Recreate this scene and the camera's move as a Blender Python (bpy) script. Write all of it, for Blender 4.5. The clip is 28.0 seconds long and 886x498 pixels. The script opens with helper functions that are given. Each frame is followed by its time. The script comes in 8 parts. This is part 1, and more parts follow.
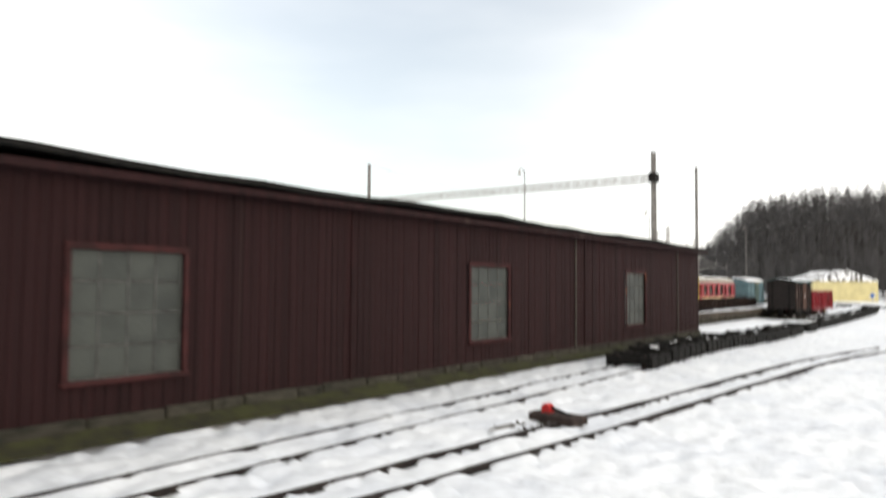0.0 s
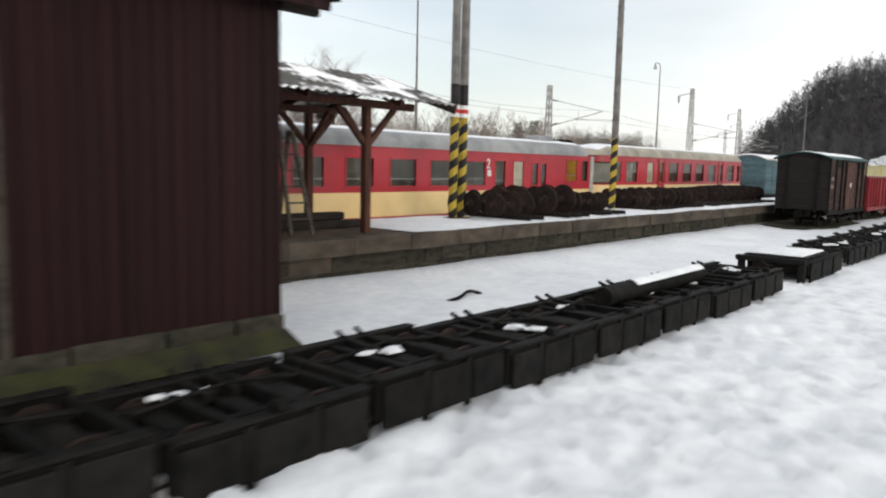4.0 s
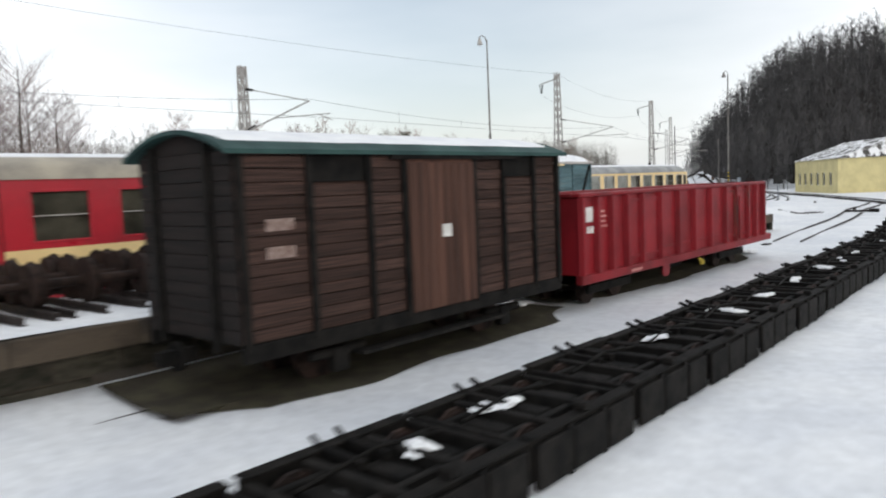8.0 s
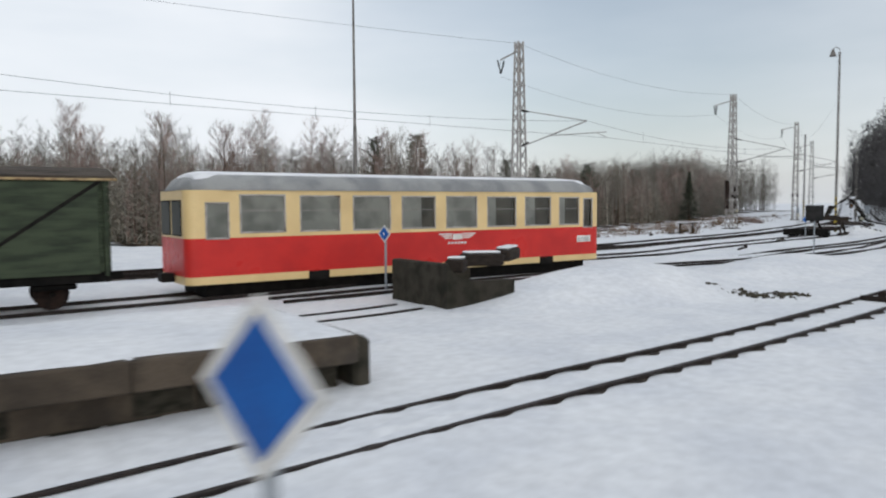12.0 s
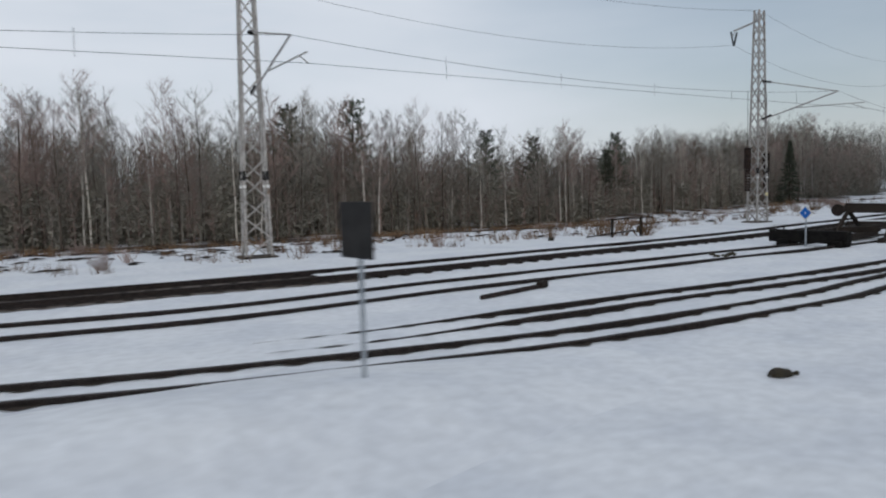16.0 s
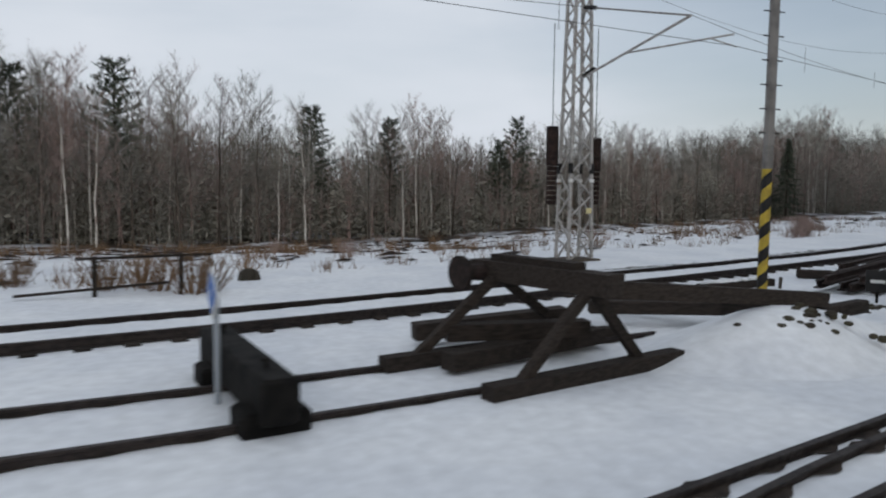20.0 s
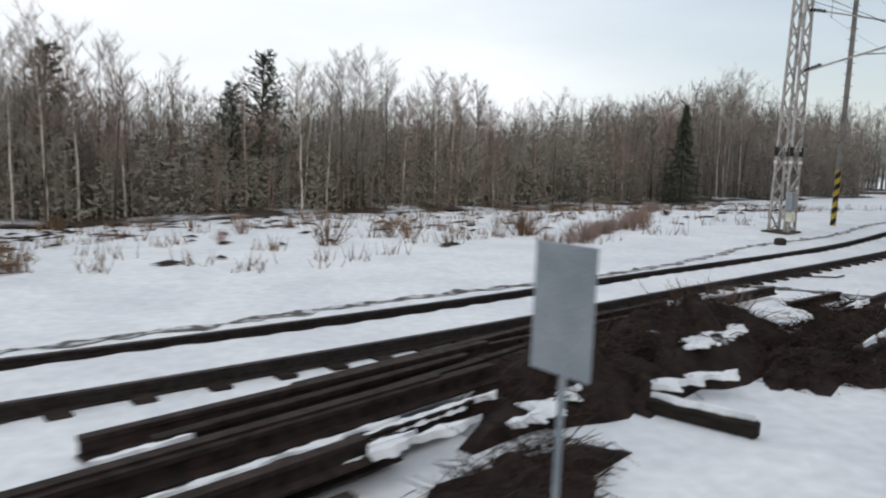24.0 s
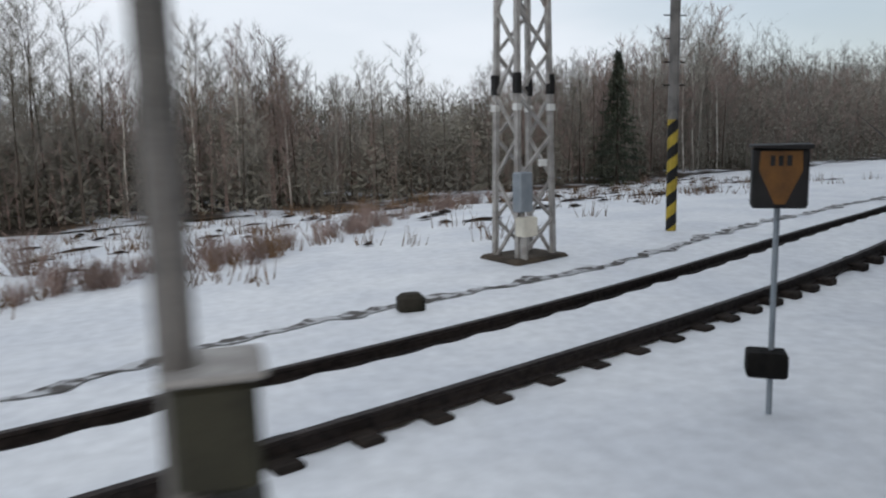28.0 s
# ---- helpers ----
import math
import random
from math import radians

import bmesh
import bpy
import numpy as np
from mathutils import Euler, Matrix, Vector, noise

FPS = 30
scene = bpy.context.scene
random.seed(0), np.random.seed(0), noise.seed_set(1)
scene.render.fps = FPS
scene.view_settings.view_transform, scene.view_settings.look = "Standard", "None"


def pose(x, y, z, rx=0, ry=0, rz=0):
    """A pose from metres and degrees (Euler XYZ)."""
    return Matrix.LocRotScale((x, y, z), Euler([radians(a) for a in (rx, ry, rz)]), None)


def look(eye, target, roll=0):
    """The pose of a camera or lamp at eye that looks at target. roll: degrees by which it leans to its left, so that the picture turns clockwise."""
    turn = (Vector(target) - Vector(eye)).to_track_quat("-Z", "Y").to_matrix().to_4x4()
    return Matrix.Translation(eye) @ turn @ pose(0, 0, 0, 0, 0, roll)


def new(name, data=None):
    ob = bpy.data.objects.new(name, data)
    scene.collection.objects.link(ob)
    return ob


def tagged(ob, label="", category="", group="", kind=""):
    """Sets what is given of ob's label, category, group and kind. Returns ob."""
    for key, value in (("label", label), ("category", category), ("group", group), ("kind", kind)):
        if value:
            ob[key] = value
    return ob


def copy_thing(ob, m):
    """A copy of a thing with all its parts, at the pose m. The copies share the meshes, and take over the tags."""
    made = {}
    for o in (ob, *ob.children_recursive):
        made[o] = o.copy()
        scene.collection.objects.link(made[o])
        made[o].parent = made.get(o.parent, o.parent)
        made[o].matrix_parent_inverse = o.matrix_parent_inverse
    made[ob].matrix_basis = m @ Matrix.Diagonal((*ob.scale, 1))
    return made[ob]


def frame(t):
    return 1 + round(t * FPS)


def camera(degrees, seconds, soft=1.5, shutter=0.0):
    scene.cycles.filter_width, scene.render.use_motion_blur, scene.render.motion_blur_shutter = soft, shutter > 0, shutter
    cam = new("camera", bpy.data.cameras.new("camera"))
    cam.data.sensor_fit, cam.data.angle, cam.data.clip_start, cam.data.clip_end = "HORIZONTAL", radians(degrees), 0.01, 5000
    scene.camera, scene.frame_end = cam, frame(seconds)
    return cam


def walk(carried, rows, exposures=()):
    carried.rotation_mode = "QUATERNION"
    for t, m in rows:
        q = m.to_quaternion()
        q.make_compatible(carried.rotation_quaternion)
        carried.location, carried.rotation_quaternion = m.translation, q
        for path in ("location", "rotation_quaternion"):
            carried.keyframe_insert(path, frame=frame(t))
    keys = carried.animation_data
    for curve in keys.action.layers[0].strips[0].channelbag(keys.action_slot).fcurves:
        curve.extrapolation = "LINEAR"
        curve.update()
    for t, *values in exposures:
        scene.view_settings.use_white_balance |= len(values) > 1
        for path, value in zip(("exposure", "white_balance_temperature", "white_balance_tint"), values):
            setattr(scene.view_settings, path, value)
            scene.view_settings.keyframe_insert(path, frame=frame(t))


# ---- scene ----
cam = camera(62.8, 28.0, 2.0, 0.4)
PATH = [
    (0, (0.43, -7.396, 2.183), (8.465, -1.464, 2.682), 0.39),
    (0.5, (3.555, -7.177, 2.118), (11.407, -1.067, 1.11), -1.18),
    (1, (6.954, -6.755, 2.131), (14.789, -0.622, 1.135), -1.67),
    (1.5, (10.454, -6.261, 2.097), (18.176, -0.004, 0.991), -1.20),
    (2, (13.952, -5.813, 2.114), (21.173, 0.9, 0.444), -0.54),
    (2.4, (16.724, -5.52, 2.126), (24.723, 0.193, 0.284), 0.97),
    (4.5, (31.025, -3.864, 1.972), (38.27, 2.954, 0.96), 1.49),
    (5, (34.376, -3.654, 2.067), (41.51, 3.275, 1.015), 1.79),
    (5.5, (37.758, -3.241, 2.083), (44.752, 3.83, 1.041), 2.02),
    (6, (41.191, -3.032, 2.073), (47.987, 4.269, 1.361), -0.12),
    (6.5, (44.663, -2.974, 2.092), (51.751, 4.056, 1.509), -0.73),
    (7, (48.057, -2.903, 2.09), (55.196, 4.061, 1.35), -1.44),
    (7.5, (51.441, -2.861, 2.16), (58.806, 3.841, 1.247), -2.13),
    (8, (54.764, -2.992, 2.148), (62.239, 3.595, 1.295), -2.40),
    (8.5, (58.052, -2.971, 2.208), (65.363, 3.82, 1.547), -0.72),
    (9, (61.385, -2.948, 2.174), (68.479, 4.071, 1.536), -0.20),
    (9.5, (64.55, -2.838, 2.148), (71.49, 4.33, 1.476), -0.11),
    (10, (67.732, -2.704, 2.146), (74.583, 4.546, 1.436), -0.46),
    (10.5, (70.856, -2.526, 2.149), (77.581, 4.842, 1.46), -0.68),
    (11, (73.908, -2.286, 2.098), (80.487, 5.215, 1.428), -0.25),
    (11.5, (76.997, -1.993, 2.076), (83.441, 5.623, 1.385), 0.16),
    (12, (80.036, -1.532, 2.085), (85.718, 6.674, 1.479), -0.37),
    (12.5, (83.115, -0.993, 2.089), (88.437, 7.458, 1.576), 0.91),
    (13, (86.123, -0.338, 2.1), (91.139, 8.295, 1.543), 0.50),
    (13.5, (89.109, 0.372, 2.101), (93.894, 9.137, 1.556), 0.16),
    (15.5, (100.418, 4.013, 2.051), (104.433, 13.143, 1.333), -1.06),
    (16.5, (105.975, 6.351, 2.105), (109.723, 15.58, 1.227), -1.67),
    (17, (108.678, 7.609, 2.08), (112.314, 16.882, 1.195), -1.61),
    (17.5, (111.301, 8.955, 2.045), (114.797, 18.281, 1.153), -1.13),
    (18, (113.919, 10.176, 2.067), (117.265, 19.547, 1.067), -1.17),
    (18.5, (116.216, 11.328, 2.076), (119.527, 20.697, 0.955), -0.09),
    (19, (118.267, 12.511, 2.067), (121.662, 21.866, 1.089), 0.74),
    (19.5, (120.645, 13.767, 2.054), (123.916, 23.176, 1.175), 0.58),
    (20, (122.685, 14.848, 2.069), (125.911, 24.277, 1.239), 0.55),
    (20.5, (124.807, 15.981, 2.039), (128.026, 25.417, 1.272), 0.96),
    (22.5, (132.78, 20.662, 2.189), (136.184, 30.012, 1.19), 0.96),
    (23, (134.776, 21.785, 2.128), (138.229, 31.104, 1.019), 1.80),
    (23.5, (136.754, 22.803, 2.131), (140.252, 32.1, 0.975), 2.13),
    (24, (138.689, 23.83, 2.158), (142.267, 33.087, 0.934), 2.30),
    (24.5, (140.663, 24.861, 2.172), (144.331, 34.077, 0.902), 1.89),
    (25, (142.704, 25.909, 2.144), (146.357, 35.129, 0.857), 1.38),
    (25.5, (144.693, 26.936, 2.121), (148.295, 36.175, 0.83), 0.69),
    (26, (146.655, 28.005, 2.123), (150.133, 37.289, 0.816), 0.26),
    (26.5, (148.662, 28.805, 2.101), (151.791, 38.224, 0.883), -1.09),
    (27, (150.432, 29.755, 2.149), (153.388, 39.227, 0.907), -0.96),
    (27.5, (151.946, 30.864, 2.068), (154.902, 40.328, 0.77), -0.56),
    (28, (153.633, 31.991, 1.988), (156.501, 41.464, 0.56), -1.37),
]
EXPOSURES = [(0.0, 0.55, 6700, 10), (1.0, 0.35, 6400, 10), (2.0, 0.05, 6100, 10), (5.0, 0.3, 6550, 10), (7.0, 0.1, 6200, 10), (8.0, 0.1, 6250, 10), (9.0, 0.4, 6450, 10), (10.5, 0.25, 6350, 10), (12.0, -0.25, 6100, 10), (13.0, -0.45, 6050, 10), (17.0, -0.6, 5850, 10), (20.0, -0.6, 5900, 10), (23.0, -0.3, 6000, 10), (25.0, 0.05, 6250, 10), (26.5, 0.0, 6150, 10), (28.0, -0.3, 5950, 10)]
walk(cam, [(t, look(eye, target, roll)) for t, eye, target, roll in PATH], EXPOSURES)

# ---- light ----
SUN_AZ, SUN_EL = -105.0, 13.0      # degrees: the way the sun stands, from +x, and its height
world = bpy.data.worlds.new("winter_sky")
scene.world = world
world.use_nodes = True
wn, wl = world.node_tree.nodes, world.node_tree.links
wn.clear()
w_out, w_bg, w_sky = wn.new("ShaderNodeOutputWorld"), wn.new("ShaderNodeBackground"), wn.new("ShaderNodeTexSky")
w_sky.sky_type = "NISHITA"
w_sky.sun_disc = False
w_sky.sun_elevation = radians(SUN_EL)
w_sky.sun_rotation = radians(90 - SUN_AZ)
w_sky.air_density, w_sky.dust_density, w_sky.ozone_density = 1.0, 2.0, 1.0
w_tc, w_map, w_noise, w_ramp = wn.new("ShaderNodeTexCoord"), wn.new("ShaderNodeMapping"), wn.new("ShaderNodeTexNoise"), wn.new("ShaderNodeValToRGB")
w_map.inputs["Scale"].default_value = (1.2, 1.2, 5.0)
w_noise.inputs["Scale"].default_value = 1.6
w_noise.inputs["Detail"].default_value = 5
w_ramp.color_ramp.elements[0].position, w_ramp.color_ramp.elements[1].position = 0.34, 0.62
w_ramp.color_ramp.elements[0].color, w_ramp.color_ramp.elements[1].color = (0.74, 0.74, 0.74, 1), (0.98, 0.98, 0.98, 1)
w_mix = wn.new("ShaderNodeMix")
w_mix.data_type = "RGBA"
w_mix.inputs[7].default_value = (9.7, 9.7, 9.6, 1)     # the cloud's white
wl.new(w_tc.outputs["Generated"], w_map.inputs["Vector"])
wl.new(w_map.outputs["Vector"], w_noise.inputs["Vector"])
wl.new(w_noise.outputs["Fac"], w_ramp.inputs["Fac"])
# thinner cloud high in the east
w_dot, w_thin, w_take = wn.new("ShaderNodeVectorMath"), wn.new("ShaderNodeMapRange"), wn.new("ShaderNodeMath")
w_dot.operation, w_take.operation = "DOT_PRODUCT", "MULTIPLY"
w_dot.inputs[1].default_value = (0.72, 0.58, 0.38)
w_thin.inputs["From Min"].default_value, w_thin.inputs["From Max"].default_value = 0.87, 1.0
w_thin.inputs["To Min"].default_value, w_thin.inputs["To Max"].default_value = 1.0, 0.42
wl.new(w_tc.outputs["Generated"], w_dot.inputs[0])
wl.new(w_dot.outputs["Value"], w_thin.inputs["Value"])
wl.new(w_ramp.outputs["Color"], w_take.inputs[0])
wl.new(w_thin.outputs["Result"], w_take.inputs[1])
wl.new(w_take.outputs["Value"], w_mix.inputs[0])
wl.new(w_sky.outputs["Color"], w_mix.inputs[6])
wl.new(w_mix.outputs[2], w_bg.inputs["Color"])
wl.new(w_bg.outputs["Background"], w_out.inputs["Surface"])
w_bg.inputs["Strength"].default_value = 0.115
sun_data = bpy.data.lights.new("sun", "SUN")
sun_data.energy, sun_data.angle, sun_data.color = 0.6, radians(10), (1.0, 0.9, 0.76)
sun = new("sun", sun_data)
sun.matrix_world = look((0, 0, 60), (-math.cos(radians(SUN_AZ)) * math.cos(radians(SUN_EL)), -math.sin(radians(SUN_AZ)) * math.cos(radians(SUN_EL)), 60 - math.sin(radians(SUN_EL))))


# ---- materials ----
def surface(name, base, other=None, scale=6.0, rough=0.7, metal=0.0, bump=0.2, fine=60.0, stretch=(1, 1, 1), vary=0.0, lo=0.4, hi=0.65, dirt=None, dirt_at=0.62, spec=0.2):
    """A base colour that drifts into another one in patches, with fine grain, optional dirt and a shift from object to object."""
    m = bpy.data.materials.new(name)
    m.use_nodes = True
    n, l = m.node_tree.nodes, m.node_tree.links
    b = n["Principled BSDF"]
    tc, mp = n.new("ShaderNodeTexCoord"), n.new("ShaderNodeMapping")
    mp.inputs["Scale"].default_value = stretch
    l.new(tc.outputs["Object"], mp.inputs["Vector"])
    big, small = n.new("ShaderNodeTexNoise"), n.new("ShaderNodeTexNoise")
    big.inputs["Scale"].default_value, big.inputs["Detail"].default_value = scale, 6
    small.inputs["Scale"].default_value, small.inputs["Detail"].default_value = fine, 4
    l.new(mp.outputs["Vector"], big.inputs["Vector"])
    l.new(mp.outputs["Vector"], small.inputs["Vector"])
    info = n.new("ShaderNodeObjectInfo")
    off = n.new("ShaderNodeVectorMath")
    off.operation = "SCALE"
    off.inputs[0].default_value = (37.0, 21.0, 53.0)
    l.new(info.outputs["Random"], off.inputs["Scale"])
    l.new(off.outputs["Vector"], mp.inputs["Location"])
    ramp = n.new("ShaderNodeValToRGB")
    ramp.color_ramp.elements[0].position, ramp.color_ramp.elements[1].position = lo, hi
    ramp.color_ramp.elements[0].color = (*base, 1)
    ramp.color_ramp.elements[1].color = (*(other or [c * 0.7 for c in base]), 1)
    l.new(big.outputs["Fac"], ramp.inputs["Fac"])
    colour = ramp.outputs["Color"]
    grain = n.new("ShaderNodeMix")
    grain.data_type, grain.blend_type = "RGBA", "MULTIPLY"
    grain.inputs[0].default_value = 0.35
    l.new(colour, grain.inputs[6])
    l.new(small.outputs["Fac"], grain.inputs[7])
    gain = n.new("ShaderNodeHueSaturation")
    gain.inputs["Value"].default_value = 1.18
    l.new(grain.outputs[2], gain.inputs["Color"])
    colour = gain.outputs["Color"]
    if vary:
        rng = n.new("ShaderNodeMapRange")
        rng.inputs["To Min"].default_value, rng.inputs["To Max"].default_value = 1.18 * (1 - vary), 1.18 * (1 + vary)
        l.new(info.outputs["Random"], rng.inputs["Value"])
        l.new(rng.outputs["Result"], gain.inputs["Value"])
    if dirt:
        spots, sr, dm = n.new("ShaderNodeTexNoise"), n.new("ShaderNodeValToRGB"), n.new("ShaderNodeMix")
        spots.inputs["Scale"].default_value, spots.inputs["Detail"].default_value = scale * 0.37, 9
        l.new(mp.outputs["Vector"], spots.inputs["Vector"])
        sr.color_ramp.elements[0].position, sr.color_ramp.elements[1].position = dirt_at, dirt_at + 0.1
        l.new(spots.outputs["Fac"], sr.inputs["Fac"])
        dm.data_type = "RGBA"
        dm.inputs[7].default_value = (*dirt, 1)
        l.new(sr.outputs["Color"], dm.inputs[0])
        l.new(colour, dm.inputs[6])
        colour = dm.outputs[2]
    l.new(colour, b.inputs["Base Color"])
    rr = n.new("ShaderNodeMapRange")
    rr.inputs["To Min"].default_value, rr.inputs["To Max"].default_value = max(rough - 0.12, 0.05), min(rough + 0.12, 1)
    l.new(big.outputs["Fac"], rr.inputs["Value"])
    l.new(rr.outputs["Result"], b.inputs["Roughness"])
    b.inputs["Metallic"].default_value = metal
    b.inputs["Specular IOR Level"].default_value = spec
    if bump:
        bp, add = n.new("ShaderNodeBump"), n.new("ShaderNodeMath")
        add.operation = "ADD"
        l.new(big.outputs["Fac"], add.inputs[0])
        l.new(small.outputs["Fac"], add.inputs[1])
        bp.inputs["Strength"].default_value, bp.inputs["Distance"].default_value = bump, 0.02
        l.new(add.outputs["Value"], bp.inputs["Height"])
        l.new(bp.outputs["Normal"], b.inputs["Normal"])
    return m


SNOW = surface("snow", (0.72, 0.74, 0.765), (0.63, 0.655, 0.695), 0.7, 0.6, 0, 0.14, 6.0, spec=0.2)
SNOW_CAP = surface("snow_on_things", (0.76, 0.78, 0.8), (0.67, 0.69, 0.73), 3.0, 0.6, 0, 0.4, 30.0, spec=0.3)
BALLAST = surface("grey_brown_ballast", (0.2, 0.17, 0.15), (0.1, 0.085, 0.075), 9.0, 0.95, 0, 1.0, 45.0, spec=0.2)
BARE = surface("bare_ballast", (0.06, 0.048, 0.04), (0.026, 0.022, 0.02), 9.0, 0.95, 0, 1.0, 45.0, spec=0.2)
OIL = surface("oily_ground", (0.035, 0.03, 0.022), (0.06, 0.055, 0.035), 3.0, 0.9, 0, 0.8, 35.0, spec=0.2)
RAIL = surface("rusty_rail", (0.043, 0.035, 0.032), (0.022, 0.019, 0.019), 14.0, 0.62, 0.4, 0.3, 70.0)
RUST = surface("rusty_steel", (0.042, 0.03, 0.026), (0.02, 0.016, 0.015), 9.0, 0.8, 0.3, 0.4, 60.0, vary=0.3)
SLEEPER = surface("tarred_timber", (0.036, 0.028, 0.023), (0.018, 0.015, 0.013), 5.0, 0.9, 0, 0.6, 50.0, (1, 6, 6), vary=0.3)
SHED_RED = surface("oxblood_boards", (0.021, 0.006, 0.0065), (0.012, 0.0042, 0.0045), 1.6, 0.85, 0, 0.5, 26.0, (5, 5, 0.5), vary=0.18, dirt=(0.04, 0.025, 0.022), dirt_at=0.64)
STONE = surface("mossy_stone", (0.05, 0.045, 0.035), (0.022, 0.022, 0.016), 3.5, 0.95, 0, 0.9, 28.0, vary=0.3)
CONCRETE = surface("stained_concrete", (0.082, 0.066, 0.05), (0.038, 0.032, 0.026), 2.2, 0.92, 0, 0.7, 34.0, dirt=(0.05, 0.045, 0.04), dirt_at=0.57, vary=0.15)
DARK_STEEL = surface("grimy_black_steel", (0.012, 0.011, 0.01), (0.005, 0.005, 0.005), 6.0, 0.8, 0.1, 0.35, 55.0, vary=0.3, spec=0.12)
WHEEL = surface("brown_rusted_wheel", (0.034, 0.021, 0.017), (0.015, 0.011, 0.0105), 8.0, 0.75, 0.3, 0.35, 60.0, vary=0.25)
CAR_RED = surface("railcar_red_paint", (0.38, 0.018, 0.03), (0.3, 0.015, 0.024), 1.2, 0.32, 0, 0.05, 90.0, spec=0.5)
CAR_CREAM = surface("railcar_cream_paint", (0.72, 0.55, 0.27), (0.62, 0.46, 0.22), 1.0, 0.35, 0, 0.05, 90.0, spec=0.5)
CAR_GREY = surface("railcar_roof_grey", (0.3, 0.31, 0.31), (0.2, 0.21, 0.22), 1.5, 0.6, 0, 0.15, 60.0)
WAGON_RED = surface("wagon_red_paint", (0.215, 0.012, 0.018), (0.14, 0.01, 0.014), 1.3, 0.45, 0, 0.12, 70.0, dirt=(0.1, 0.025, 0.02), dirt_at=0.62, vary=0.08)
BROWN_BOARD = surface("weathered_brown_boards", (0.066, 0.038, 0.031), (0.026, 0.017, 0.0145), 2.0, 0.9, 0, 0.5, 40.0, (0.6, 5, 5), vary=0.3)
DOOR_BOARD = surface("faded_brown_door", (0.085, 0.042, 0.03), (0.043, 0.024, 0.019), 2.0, 0.85, 0, 0.5, 40.0, (5, 5, 0.5), vary=0.2)
BLUE_BOARD = surface("faded_blue_boards", (0.10, 0.17, 0.19), (0.06, 0.10, 0.115), 2.4, 0.85, 0, 0.5, 40.0, (0.7, 5, 5), vary=0.25, dirt=(0.2, 0.24, 0.24), dirt_at=0.6)
GREEN_BOARD = surface("dull_green_boards", (0.05, 0.066, 0.04), (0.027, 0.037, 0.024), 2.0, 0.7, 0, 0.35, 40.0, (0.7, 4, 4), vary=0.2)
GREEN_STEEL = surface("dark_green_paint", (0.02, 0.055, 0.04), (0.013, 0.03, 0.025), 2.0, 0.5, 0, 0.15, 50.0)
WOOD = surface("brown_stained_timber", (0.085, 0.035, 0.022), (0.045, 0.02, 0.015), 3.0, 0.75, 0, 0.4, 40.0, (4, 4, 0.6), vary=0.2)
GREY_WOOD = surface("grey_weathered_timber", (0.07, 0.06, 0.05), (0.036, 0.031, 0.027), 3.0, 0.9, 0, 0.6, 40.0, (0.6, 4, 4), vary=0.3)
GALV = surface("galvanised_grey_steel", (0.42, 0.405, 0.385), (0.28, 0.265, 0.25), 5.0, 0.6, 0.3, 0.15, 80.0, dirt=(0.14, 0.09, 0.06), dirt_at=0.64)
POLE_GREY = surface("grey_concrete_pole", (0.2, 0.19, 0.18), (0.12, 0.115, 0.11), 4.0, 0.85, 0, 0.3, 60.0)
YELLOW = surface("warning_yellow", (0.46, 0.34, 0.045), (0.28, 0.21, 0.035), 4.0, 0.6, 0, 0.15, 60.0)
BLACK = surface("warning_black", (0.022, 0.021, 0.021), (0.012, 0.012, 0.012), 4.0, 0.6, 0, 0.15, 60.0)
WHITE = surface("white_paint", (0.72, 0.72, 0.7), (0.55, 0.55, 0.53), 4.0, 0.55, 0, 0.1, 60.0)
BAND_RED = surface("red_band_paint", (0.45, 0.03, 0.03), None, 4.0, 0.5, 0, 0.1, 60.0)
SIGN_BLUE = surface("sign_blue", (0.02, 0.12, 0.42), (0.02, 0.09, 0.33), 3.0, 0.4, 0, 0.05, 60.0)
SIGN_GREY = surface("sign_back_grey", (0.3, 0.33, 0.36), (0.22, 0.25, 0.28), 3.0, 0.5, 0.2, 0.1, 60.0)
AMBER = surface("amber_lamp_face", (0.17, 0.08, 0.022), (0.11, 0.052, 0.02), 5.0, 0.4, 0, 0.1, 60.0)
LIME = surface("pale_yellow_plaster", (0.6, 0.53, 0.28), (0.5, 0.44, 0.24), 1.0, 0.9, 0, 0.3, 40.0)
BARK_BIRCH = surface("birch_bark", (0.48, 0.45, 0.4), (0.24, 0.2, 0.175), 3.0, 0.9, 0, 0.4, 30.0, (1, 1, 0.6), vary=0.3, lo=0.48, hi=0.6)
BARK = surface("grey_brown_bark", (0.085, 0.068, 0.055), (0.045, 0.037, 0.03), 3.0, 0.95, 0, 0.5, 30.0, (1, 1, 0.4), vary=0.3)
# both twig colours are lightened to stand for haze over the wood
TWIG = surface("bare_twigs", (0.28, 0.26, 0.225), (0.19, 0.175, 0.15), 0.6, 0.95, 0, 0, 20.0, vary=0.35)
TWIG_RED = surface("reddish_twigs", (0.29, 0.215, 0.19), (0.19, 0.15, 0.13), 0.6, 0.95, 0, 0, 20.0, vary=0.35)
TWIG_DARK = surface("dark_hill_twigs", (0.13, 0.125, 0.125), (0.085, 0.082, 0.084), 0.6, 0.95, 0, 0, 20.0, vary=0.3)
# pale fill between the trunks: haze put into the needle colour
YOUNG = surface("young_conifer_needles", (0.27, 0.255, 0.21), (0.18, 0.168, 0.14), 0.35, 0.95, 0, 0, 9.0, lo=0.36, hi=0.66)
